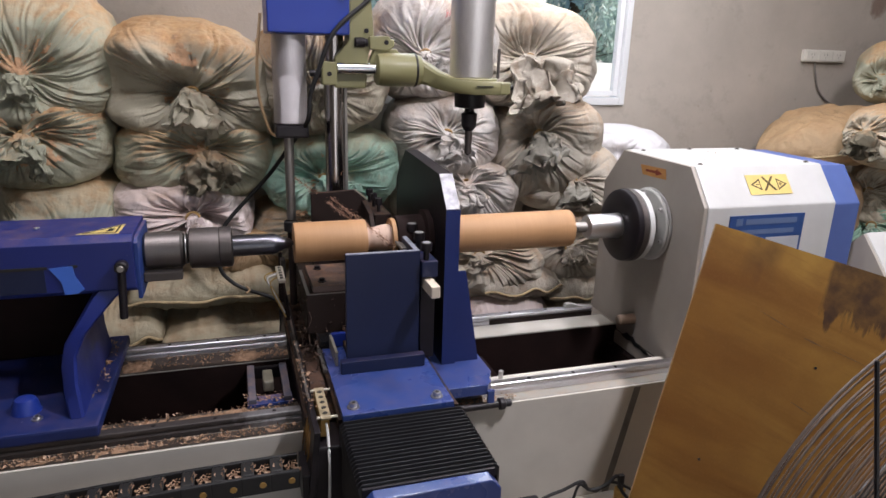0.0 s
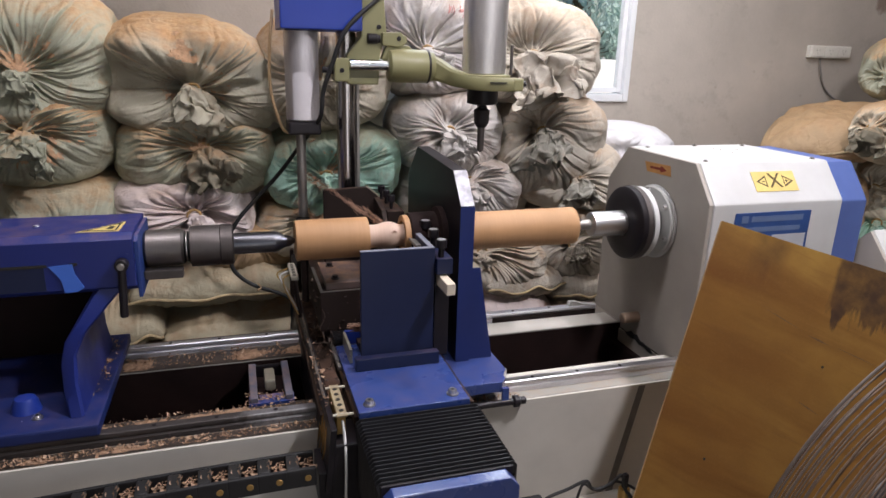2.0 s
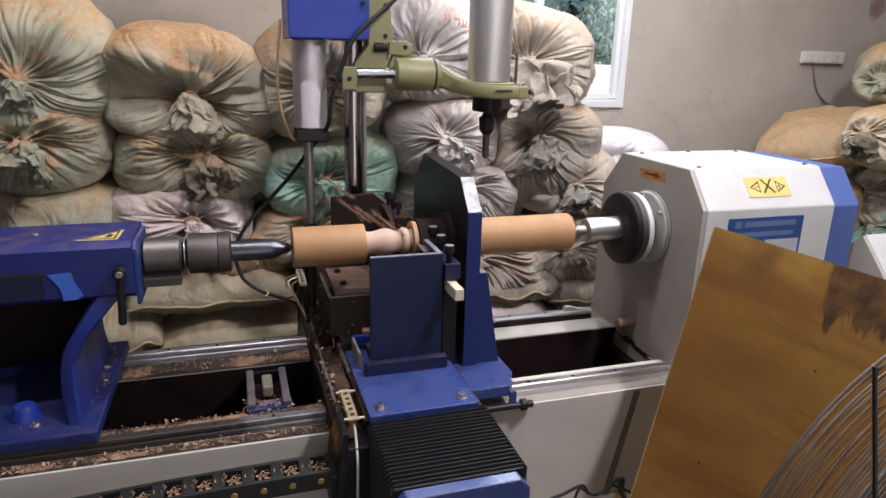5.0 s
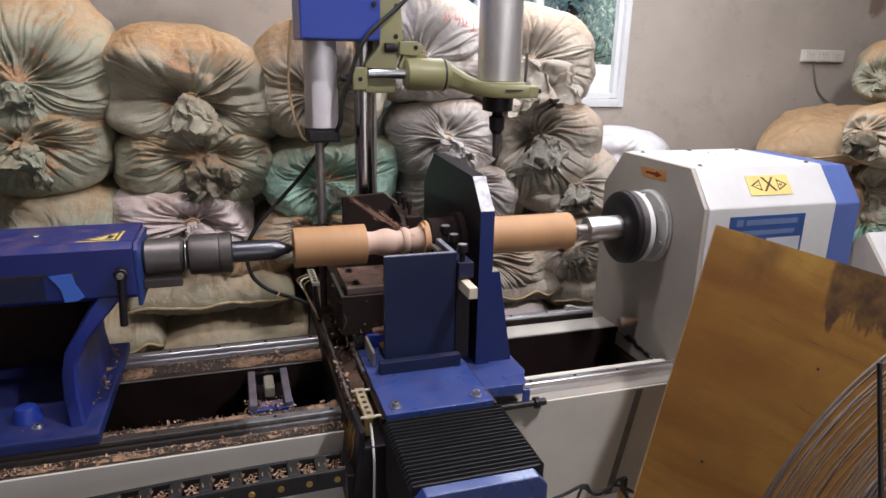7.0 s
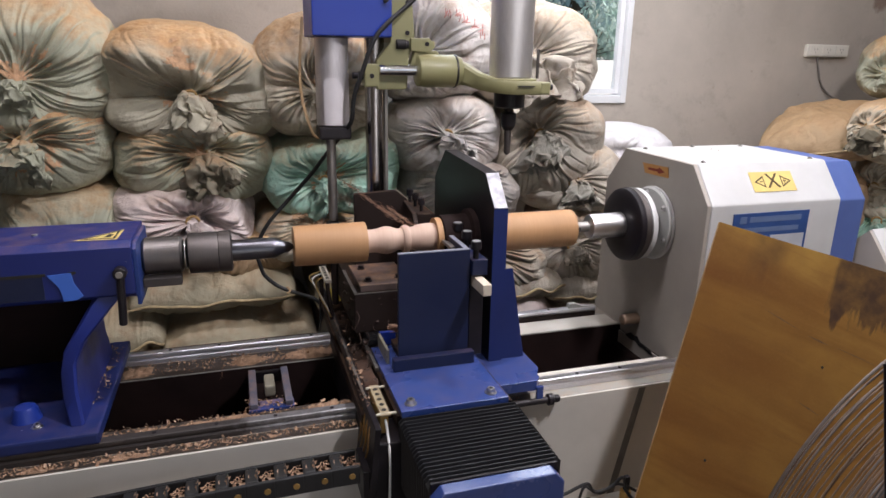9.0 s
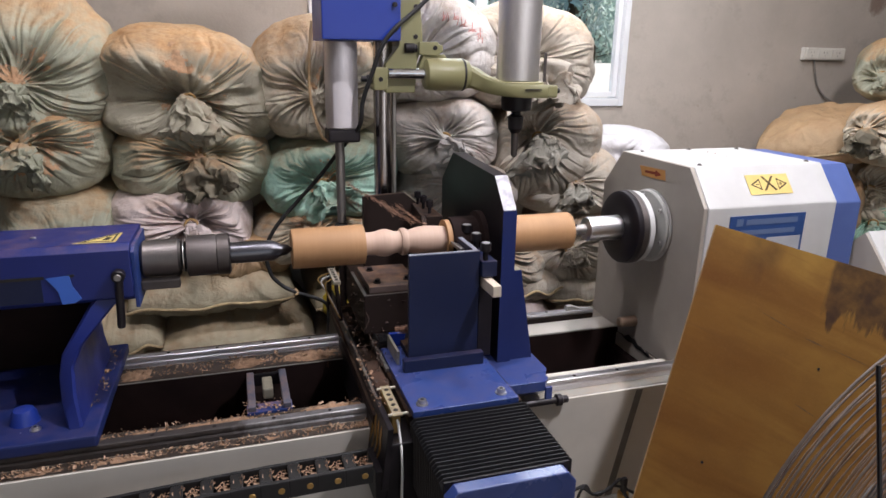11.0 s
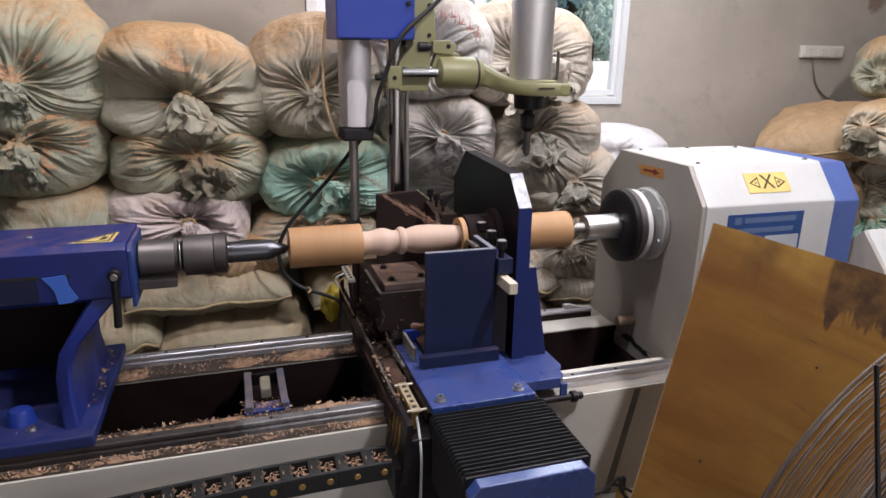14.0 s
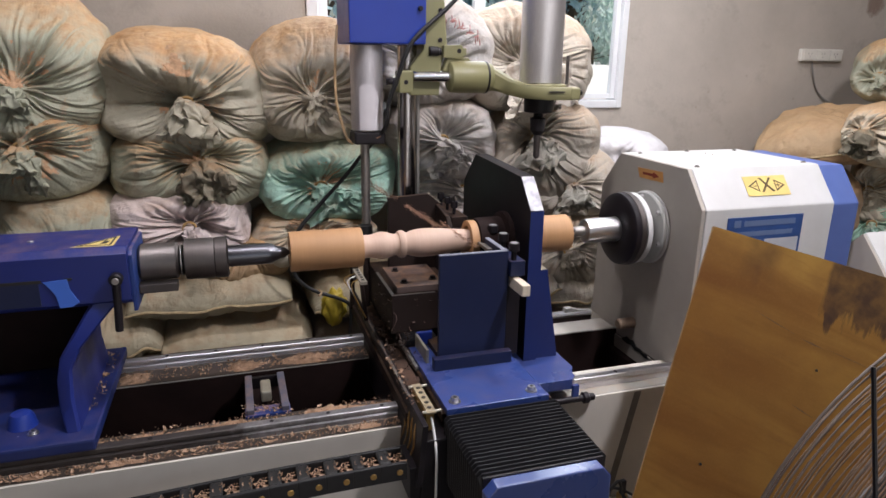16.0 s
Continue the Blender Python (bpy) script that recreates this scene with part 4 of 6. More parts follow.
def bed():
    t = thing("lathe_bed", "long grey-green steel lathe bed with two guide rails", "lathe bed")
    x0, x1 = -1.25, 1.78
    # front and back beam: box sections with a ledge, open trough between them
    for name, y0, y1 in (("front_beam", -0.249, -0.128), ("back_beam", 0.105, 0.275)):
        part(name, box((x0, y0, 0.30), (x1, y1, 0.757), 0.004), GREY_GREEN, t)
    part("front_panel", box((x0, -0.2555, 0.05), (x1, -0.2495, 0.7562), 0.001), PANEL, t, "warm grey sheet steel front panel")
    for y0, y1 in ((-0.2485, -0.2185), (-0.1915, -0.1285), (0.1055, 0.1815), (0.2085, 0.2745)):
        part("oil_film", box((-1.2, y0, 0.7571), (0.52, y1, 0.7578)), OIL_FILM, t, "oily sawdust film on the ledge")
    for y0, y1 in ((-0.1915, -0.1285), (0.1055, 0.1815)):
        part("ledge", box((0.522, y0, 0.7571), (1.080, y1, 0.7577)), PANEL, t, "clean grey painted ledge")
    # trough floor, thin side liners and webs carry the gap's shade as colour
    part("trough", box((x0, -0.1275, 0.30), (x1, 0.1045, 0.42)), SHADE_IRON, t, "dark oily chip trough")
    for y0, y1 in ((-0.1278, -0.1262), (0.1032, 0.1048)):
        part("trough_side", box((x0, y0, 0.421), (x1, y1, 0.754)), SHADE_IRON, t)
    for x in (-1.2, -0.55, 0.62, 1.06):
        part("cross_web", box((x, -0.1275, 0.4205), (x + 0.03, 0.1045, 0.70), 0.003), SHADE_IRON, t)
    for x in (-1.0, 0.25, 1.45):
        part("foot", box((x - 0.15, -0.25, 0.0), (x + 0.15, 0.26, 0.30), 0.006), GREY_GREEN, t)
    # profile rails; the back one gets a dark strip on its side
    prof = lambda c: [(c - 0.011, 0.7575), (c + 0.011, 0.7575), (c + 0.011, 0.768), (c + 0.008, 0.772), (c + 0.011, 0.778), (c + 0.011, 0.7845), (c + 0.009, 0.7865), (c - 0.009, 0.7865), (c - 0.011, 0.7845), (c - 0.011, 0.778), (c - 0.008, 0.772), (c - 0.011, 0.768)]
    for c in (-0.205, 0.195):
        r = part("guide_rail", prism(prof(c), "x", x0, 1.065 if c < 0 else 1.046), RAIL_FRONT if c < 0 else RAIL, t, "polished steel guide rail")
        for i in range(18):
            part("rail_bolt", rod((x0 + 0.1 + i * 0.12, c, 0.786), (x0 + 0.1 + i * 0.12, c, 0.7873), 0.0045, 10), BLACK, r)
    part("rail_stop", rod((0.600, -0.150, 0.757), (0.600, -0.150, 0.785), 0.006, 12), STEEL, t)
    part("rail_end_tab", prism([(0.954, 0.7867), (0.957, 0.8005), (0.977, 0.8005), (1.003, 0.7905), (1.045, 0.7867)], "y", 0.186, 0.203, 0.0005), WHITE, t)
    # thin dark strip stands in for the trough's dim reflection in the rail
    part("rail_seat", box((0.70, 0.1822, 0.7579), (1.045, 0.1836, 0.7735)), BLACK_DIRTY, t, "dark strip for the dim reflection on the rail side")
    # slanting band on the panel, darker grey than its paint
    part("panel_strap", prism([(0.917, 0.752), (0.935, 0.752), (0.842, 0.30), (0.822, 0.30)], "y", -0.2572, -0.2557), plain("dark_panel_band", (0.17, 0.16, 0.145), 0.6), t)
    # plinth ledge at the foot
    part("plinth", box((0.30, -0.62, 0.02), (1.60, -0.256, 0.46), 0.004), GREY_GREEN, t)
    chips("shaving_litter", [((-1.0, -0.249, 0.758), (0.60, -0.222, 0.764), 3), ((-1.0, -0.19, 0.758), (0.55, -0.13, 0.768), 4), ((-1.0, 0.108, 0.758), (0.55, 0.175, 0.768), 3),
                        ((-0.9, 0.21, 0.758), (0.5, 0.27, 0.762), 0.5), ((-0.9, -0.12, 0.422), (0.5, 0.1, 0.43), 2)], 5600, 0.0078, "scattered pale orange wood shavings", t, seed=3)
    chips("shaving_litter", [((0.55, -0.58, 0.461), (1.1, -0.30, 0.47), 1)], 260, 0.012, "scattered pale shavings", t, seed=4)
    for i, (y0, y1, h) in enumerate(((-0.249, -0.220, 0.010), (-0.192, -0.130, 0.032), (0.106, 0.178, 0.020))):
        drift("sawdust_ridge", -1.0, 0.56, y0, y1, 0.757, h, "packed brown sawdust along the rail", t, seed=i + 2, nx=220)
    return t


bed()


def support_block():
    """Small blue roller bracket bolted in the bed."""
    t = thing("roller_bracket", "small dusty blue roller bracket bolted between the rails", "bracket")
    z = 0.757
    part("base_plate", box((-0.004, -0.134, z), (0.096, -0.094, z + 0.008), 0.002), BLUE_DULL, t)
    for x in (-0.001, 0.076):
        part("cheek", box((x, -0.132, z + 0.0085), (x + 0.017, 0.045, z + 0.020), 0.002), paint("dusty_grey_blue_enamel", (0.085, 0.09, 0.125), 0.45, 0.2), t, "dusty grey-blue cheek")
    part("cross_bar", box((-0.001, 0.0455, z - 0.02), (0.093, 0.056, z + 0.010), 0.002), BLACK, t)
    part("roller", box((0.034, -0.055, z - 0.006), (0.058, 0.010, z + 0.022), 0.005), ZINC, t)
    for x in (0.014, 0.078):
        part("screw", cap_screw((x, -0.112, z + 0.0085), r=0.005, h=0.005), [BLACK, INK], t)
    part("beam", box((-0.004, -0.1275, z - 0.06), (0.096, 0.1045, z - 0.0205), 0.002), SHADE_IRON, t)
    chips("shaving_litter", [((-0.01, -0.13, z + 0.009), (0.08, -0.09, z + 0.014), 1)], 60, 0.010, "pale shavings", t, seed=8)


support_block()


def tailstock():
    t = thing("tailstock", "blue cast tailstock with a steel quill, dusty", "tailstock")
    # the long head
    head = prism([(-0.098, 1.050), (-0.085, 1.040), (0.075, 1.020), (0.094, 1.03), (0.094, 1.158), (-0.080, 1.1612), (-0.098, 1.1495)], "x", -0.92, -0.208, 0.002)
    h = part("head", head, BLUE_MID, t)
    part("end_cap", prism([(-0.090, 1.022), (0.085, 1.022), (0.085, 1.150), (-0.074, 1.153), (-0.090, 1.143)], "x", -0.208, -0.200, 0.002), BLUE_DULL, h)
    part("top_screw", rod((-0.40, 0.00, 1.150), (-0.40, 0.00, 1.163), 0.006, 12), STEEL, h)
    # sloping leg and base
    # web under the head, coloured near-black for the shade there
    part("leg", prism([(-0.92, 1.000), (-0.300, 1.000), (-0.352, 0.940), (-0.352, 0.813), (-0.92, 0.813)], "y", 0.135, 0.159, 0.004), SHADE_IRON, t)
    # base in the darkened blue: the head's shadow is in its colour
    part("base", box((-0.92, -0.222, 0.7875), (-0.286, 0.225, 0.8125), 0.005), BLUE_SHADE, t)
    # curved front rib of the leg, which sweeps forward down to the base: (outer x, outer z, inner x, inner z, front y)
    sweep = [(-0.232, 1.050, -0.276, 1.056, -0.090), (-0.252, 1.028, -0.296, 1.033, -0.0965), (-0.283, 0.994, -0.325, 0.987, -0.112), (-0.310, 0.964, -0.350, 0.947, -0.126),
             (-0.327, 0.926, -0.357, 0.906, -0.142), (-0.326, 0.875, -0.354, 0.860, -0.163), (-0.317, 0.813, -0.345, 0.813, -0.186)]
    fine = [[b + (c - b) * k / 5 for b, c in zip(p, q)] for p, q in zip(sweep, sweep[1:]) for k in range(5)] + [list(sweep[-1])]
    bm, rings = bmesh.new(), []
    for ox, oz, ix, iz, fy in fine:
        rings.append([bm.verts.new(p) for p in ((ox, 0.160, oz), (ox, fy + 0.006, oz), (ox - 0.005, fy, oz), (ix + 0.005, fy, iz), (ix, fy + 0.006, iz), (ix, 0.160, iz))])
    for u, v in zip(rings, rings[1:]):
        for k in range(6):
            bm.faces.new((u[k], u[(k + 1) % 6], v[(k + 1) % 6], v[k]))
    bm.faces.new(rings[0]), bm.faces.new(rings[-1][::-1])
    bmesh.ops.recalc_face_normals(bm, faces=bm.faces[:])
    part("web_flange", bm, BLUE_MID, t, smooth=True)
    nut = part("clamp_boss", spun([(0, 0.028), (0.004, 0.026), (0.020, 0.023), (0.028, 0.018), (0.031, 0.008)], (-0.432, -0.128, 0.8127), (-0.432, -0.128, 0.8437), 32), BLUE, t, "rounded blue clamping boss", smooth=True)
    part("boss_screw", cap_screw((-0.404, -0.168, 0.8127), r=0.007, h=0.006), [STEEL, INK], nut)
    # locking lever
    lev = part("lock_lever", rod((-0.231, -0.099, 1.100), (-0.231, -0.120, 1.100), 0.013, 20), BLACK, t, "black locking lever with a steel boss")
    part("boss", rod((-0.231, -0.1205, 1.100), (-0.231, -0.126, 1.100), 0.007, 16), STEEL_DULL, lev)
    part("grip", rod((-0.231, -0.113, 1.092), (-0.236, -0.113, 0.990), 0.008, 14), BLACK, lev)
    # worn bright-blue patch, a key tab on the side
    part("side_tab", prism([(-0.363, 1.102), (-0.321, 1.105), (-0.318, 1.083), (-0.304, 1.055), (-0.317, 1.047), (-0.340, 1.046), (-0.344, 1.073), (-0.351, 1.085)], "y", -0.101, -0.0985), paint("scuffed_light_blue", (0.05, 0.15, 0.60), 0.4, 0.0), t)
    part("slot", box((-0.92, -0.0995, 1.100), (-0.366, -0.0975, 1.106)), INK, t)
    part("key_hole", prism([(-0.329, 1.102), (-0.326, 1.106), (-0.314, 1.107), (-0.311, 1.104), (-0.314, 1.101), (-0.325, 1.100)], "y", -0.0995, -0.0975), INK, t)
    part("lower_step", box((-0.92, -0.0990, 1.052), (-0.372, -0.0975, 1.1015), 0.0005), NAVY, t)
    s = part("warning_sticker", prism([(-0.315, -0.069), (-0.235, -0.074), (-0.232, 0.006)], "z", 1.1605, 1.1616), YELLOW, t, "yellow triangular warning sticker")
    for q in range(3):
        a = [(-0.304, -0.064), (-0.240, -0.068), (-0.2375, -0.004)]
        p0, p1 = Vector(a[q]), Vector(a[(q + 1) % 3])
        n = Vector((-(p1 - p0).y, (p1 - p0).x)).normalized() * 0.0035
        part("print_line", prism([tuple(p0), tuple(p1), tuple(p1 + n), tuple(p0 + n)], "z", 1.1617, 1.1621), INK, s)
    part("print_mark", prism([(-0.262, -0.054), (-0.250, -0.054), (-0.246, -0.034), (-0.256, -0.030)], "z", 1.1617, 1.1621), INK, s)
    # quill, guide bar and locking collar
    part("quill", rod((-0.200, 0, SPZ), (-0.118, 0, SPZ), 0.041, 48), QUILL, t, "turned steel quill")
    part("guide_bar", box((-0.200, -0.050, SPZ - 0.056), (-0.122, -0.020, SPZ - 0.036), 0.003), STEEL_DARK, t)
    part("guide_collar", spun([(0, 0.030), (0.002, 0.034), (0.004, 0.034), (0.006, 0.030)], (-0.116, 0, SPZ), (-0.110, 0, SPZ), 40), STEEL, t)
    chips("shaving_litter", [((-0.335, -0.1, 0.813), (-0.295, 0.2, 0.816), 1.5)], 70, 0.010, "stray shavings", t, seed=11)
    live = new("live_center")
    live.parent = t
    live.location = (0, 0, SPZ)
    tagged(live, "spinning steel live centre in a dark collar")
    part("collar", spun([(0, 0.036), (0.003, 0.045), (0.060, 0.0455), (0.064, 0.044), (0.066, 0.046), (0.090, 0.046), (0.093, 0.040)], (-0.108, 0, 0), (-0.015, 0, 0), 56), STEEL_DARK, live, smooth=True)
    part("shaft", spun([(0, 0.024), (0.088, 0.024), (0.096, 0.022), (0.112, 0.014), (0.125, 0.012), (0.132, 0.006), (0.15, 0.001)], (-0.015, 0, 0), (0.12, 0, 0), 48), STEEL_BAR, live, smooth=True)
    return live


LIVE = tailstock()


def text_mesh(name, body, size, m, material, parent):
    cu = bpy.data.curves.new(name, "FONT")
    cu.body, cu.size, cu.extrude, cu.align_x, cu.align_y = body, size, 0.0004, "CENTER", "CENTER"
    tmp = new(name, cu)
    dg = bpy.context.evaluated_depsgraph_get()
    me = bpy.data.meshes.new_from_object(tmp.evaluated_get(dg))
    bpy.data.objects.remove(tmp)
    me.materials.clear()
    me.materials.append(material)
    ob = new(name, me)
    ob.parent = parent
    ob.matrix_local = m
    return ob


def headstock():
    t = thing("headstock", "off-white lathe headstock cover with sloped shoulders and stickers", "headstock")
    y = dict(f=-0.212, ft=-0.140, bt=0.165, b=0.255)
    out = [(y["f"], 0.735), (y["f"], 1.190), (y["ft"], 1.282), (y["bt"], 1.282), (y["b"], 1.175), (y["b"], 0.735)]
    part("cover", prism(out, "x", 1.100, 1.500, 0.004), WHITE, t)
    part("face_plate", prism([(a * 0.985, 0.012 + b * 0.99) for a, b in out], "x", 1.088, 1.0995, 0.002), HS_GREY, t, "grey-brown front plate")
    part("motor_cover", prism([(a * 0.97, b - 0.006) for a, b in out], "x", 1.5005, 1.592, 0.004), paint("faded_blue_enamel", (0.075, 0.12, 0.32), 0.42, 0.05), t, "faded blue sheet-metal end cover")
    part("base", box((1.092, -0.255, 0.7575), (1.64, 0.265, 0.7845), 0.003), GREY_GREEN, t)
    for px, py in ((1.13, -0.12), (1.13, 0.13), (1.47, -0.12), (1.30, 0.145), (1.46, 0.13)):
        part("cover_screw", cap_screw((px, py, 1.2815), r=0.005, h=0.004), [STEEL_DULL, INK], t)
    part("plug", spun([(0, 0.011), (0.003, 0.015), (0.052, 0.016)], (1.036, 0.024, 0.806), (1.088, 0.024, 0.806), 24), plain("tan_brown_plug", (0.30, 0.21, 0.15), 0.55, 0.3), t, "tan plug", smooth=True)
    part("torn_wiper", prism([(0.062, 0.740), (0.036, 0.757), (0.022, 0.752), (0.006, 0.758), (-0.012, 0.745), (-0.030, 0.747), (-0.048, 0.740), (-0.060, 0.744), (-0.076, 0.734), (-0.060, 0.731), (-0.034, 0.736), (-0.010, 0.733), (0.010, 0.741), (0.030, 0.736)], "x", 1.0795, 1.0825), RUBBER, t, "torn black rubber wiper")
    part("trough_end", box((1.0828, -0.126, 0.690), (1.0878, 0.102, 0.7385), 0.001), HS_GREY, t)
    # spindle nose flange with its screws
    part("nose_flange", spun([(0, 0.094), (0.003, 0.098), (0.014, 0.098), (0.017, 0.094), (0.017, 0.07)], (1.088, 0, SPZ), (1.070, 0, SPZ), 56), plain("light_grey_casting", (0.42, 0.42, 0.40), 0.45, 0.15), t, "light grey bearing flange", smooth=True)
    part("flange_rim", spun([(0, 0.0985), (0.001, 0.1005), (0.006, 0.1005), (0.007, 0.0985)], (1.0868, 0, SPZ), (1.0798, 0, SPZ), 56), WHITE, t)
    for k in range(6):
        a = k * math.tau / 6 + 0.35
        part("flange_screw", cap_screw((1.071, 0.084 * math.cos(a), SPZ + 0.084 * math.sin(a)), (-1, 0, 0), 0.005, 0.005), [STEEL, INK], t)
    # stickers
    n = Vector((0, -0.092, 0.072)).normalized()
    down = Vector((0, -0.072, -0.092)).normalized()
    ctr = Vector((1.303, -0.1755, 1.2365)) + n * 0.0012
    m = Matrix((( 1, 0, 0), (0, -down.y, n.y), (0, -down.z, n.z))).to_4x4()
    m.translation = ctr
    st = part("sticker", box((-0.066, -0.028, 0), (0.066, 0.028, 0.0008)), YELLOW, t, "yellow sticker with black arrows and a letter")
    st.matrix_local = m
    text_mesh("print_letter", "X", 0.058, Matrix.Translation((0, 0, 0.0012)), BROWN_INK, st)
    for s in (-1, 1):
        tri = [(s * 0.058, 0), (s * 0.026, 0.017), (s * 0.026, -0.017)]
        inn = [(s * 0.050, 0), (s * 0.029, 0.011), (s * 0.029, -0.011)]
        bm = bmesh.new()
        o3 = [bm.verts.new((*p, 0.0010)) for p in tri]
        i3 = [bm.verts.new((*p, 0.0010)) for p in inn]
        for k in range(3):
            bm.faces.new((o3[k], o3[(k + 1) % 3], i3[(k + 1) % 3], i3[k]))
        part("print_arrow", bm, BROWN_INK, st)
        part("print_sign", box((s * 0.036 - 0.005, -0.0012, 0.0009), (s * 0.036 + 0.005, 0.0012, 0.0012)), BROWN_INK, st)
    part("print_sign", box((0.0348, -0.005, 0.0009), (0.0372, 0.005, 0.0012)), BROWN_INK, st)
    tag = part("arrow_sticker", prism([(0.072, 1.254), (-0.042, 1.258), (-0.048, 1.231), (0.058, 1.228)], "x", 1.0865, 1.0878), ORANGE, t, "orange rotation-direction sticker")
    part("print_arrow", prism([(0.045, 1.245), (0.0, 1.247), (-0.005, 1.252), (-0.030, 1.243), (-0.006, 1.235), (0.0, 1.240), (0.043, 1.239)], "x", 1.0858, 1.0864), plain("dark_red_print", (0.22, 0.03, 0.015), 0.6), tag)
    pl = part("name_plate", box((1.165, -0.2150, 1.045), (1.400, -0.2125, 1.168), 0.001), PLAQUE, t, "blue printed machine plate")
    for x0, x1, z0, z1 in ((1.185, 1.205, 1.142, 1.160), (1.215, 1.375, 1.144, 1.158), (1.19, 1.37, 1.118, 1.130), (1.19, 1.275, 1.095, 1.108), (1.19, 1.275, 1.070, 1.084)):
        part("print_bar", box((x0, -0.2156, z0), (x1, -0.2151, z1)), PALE, pl)
    part("print_table", box((1.285, -0.2156, 1.050), (1.392, -0.2151, 1.108)), plain("pale_grey_print", (0.42, 0.44, 0.48), 0.5, 0.1), pl)
    chips("shaving_litter", [((1.12, -0.12, 1.283), (1.48, 0.14, 1.284), 1)], 14, 0.006, "tiny shavings", t, seed=14)
    ch = new("drive_chuck")
    ch.parent = t
    ch.location = (0, 0, SPZ)
    tagged(ch, "spinning dark flanged chuck with a steel drive centre")
    part("disc", spun([(0, 0.055), (0.001, 0.090), (0.006, 0.097), (0.030, 0.099), (0.036, 0.096), (0.036, 0.05)], (0.985, 0, 0), (1.021, 0, 0), 64), BLACK, ch, smooth=True)
    part("disc_rim", spun([(0, 0.0985), (0.001, 0.0998), (0.015, 0.0998), (0.016, 0.0975)], (1.004, 0, 0), (1.020, 0, 0), 64), STEEL_DARK, ch, "bare steel rim", smooth=True)
    part("white_ring", spun([(0, 0.090), (0.002, 0.0965), (0.016, 0.0965), (0.018, 0.090)], (1.0225, 0, 0), (1.0405, 0, 0), 64), WHITE, ch, smooth=True)
    part("spindle", rod((1.0410, 0, 0), (1.069, 0, 0), 0.062, 48), STEEL_DULL, ch)
    part("sleeve", spun([(0, 0.022), (0.004, 0.031), (0.012, 0.033), (0.080, 0.033), (0.100, 0.034)], (0.886, 0, 0), (0.9845, 0, 0), 48), STEEL, ch, "bright steel sleeve", smooth=True)
    part("drive_pin", spun([(0, 0.006), (0.008, 0.013), (0.05, 0.014)], (0.838, 0, 0), (0.886, 0, 0), 24), STEEL_DULL, ch)
    for a in (0, math.pi / 2):
        bm = box((0.834, -0.021, -0.003), (0.856, 0.021, 0.003), 0.001)
        ob = part("drive_tooth", bm, BLACK, ch)
        ob.rotation_euler = (a, 0, 0)
    return ch


CHUCK = headstock()

# ---- the workpiece ----
RAW = 0.0475
CUT0, CUT1 = 0.350, 0.567          # where the cutter stands at the start and at the end
PROFILE = [(0.2885, 0.0475), (0.2890, 0.0300), (0.297, 0.0280), (0.308, 0.0275), (0.318, 0.0290), (0.328, 0.0320), (0.338, 0.0335), (0.348, 0.0330), (0.358, 0.0295), (0.366, 0.0265),
           (0.374, 0.0262), (0.3785, 0.0275), (0.3790, 0.0310), (0.384, 0.0338), (0.390, 0.0338), (0.3955, 0.0310), (0.396, 0.0275), (0.403, 0.0280), (0.412, 0.0310), (0.425, 0.0340),
           (0.440, 0.0352), (0.458, 0.0350), (0.478, 0.0335), (0.500, 0.0315), (0.525, 0.0290), (0.548, 0.0268), (0.569, 0.0260), (0.5695, 0.0475)]


def workpiece():
    t = thing("turned_baluster", "orange hardwood blank being turned into a pale baluster", "baluster", at=(0, 0, SPZ))
    a = Vector((0, 0, 0))

    def seg(name, prof, mat, label):
        x0 = prof[0][0]
        pts = [(x - x0, r) for x, r in prof]
        part(name, spun(pts, (x0, 0, 0), (prof[-1][0], 0, 0), 64), mat, t, label, smooth=True)
    seg("uncut_tail_end", [(0.120, 0.040), (0.1205, 0.0462), (0.123, 0.0470), (0.2870, 0.0474), (0.2884, 0.0470)], BLANK, "uncut orange end of the blank")
    seg("turned_length", PROFILE[1:-1], CUT, "freshly turned pale profile")
    seg("uncut_head_end", [(0.5698, 0.044), (0.570, RAW), (0.60, RAW), (0.826, 0.0485), (0.834, 0.0478), (0.8345, 0.030)], BLANK, "uncut orange end of the blank")
    # the raw head end is not quite round
    me = t.children[-1].data
    for v in me.vertices:
        k = max(0.0, (v.co.x - 0.60) / 0.23)
        an = math.atan2(v.co.z, v.co.y)
        f = 1 + k * (0.035 * math.cos(an) + 0.030 * math.cos(4 * an))
        v.co.y, v.co.z = v.co.y * f, v.co.z * f
    return t


WORK = workpiece()


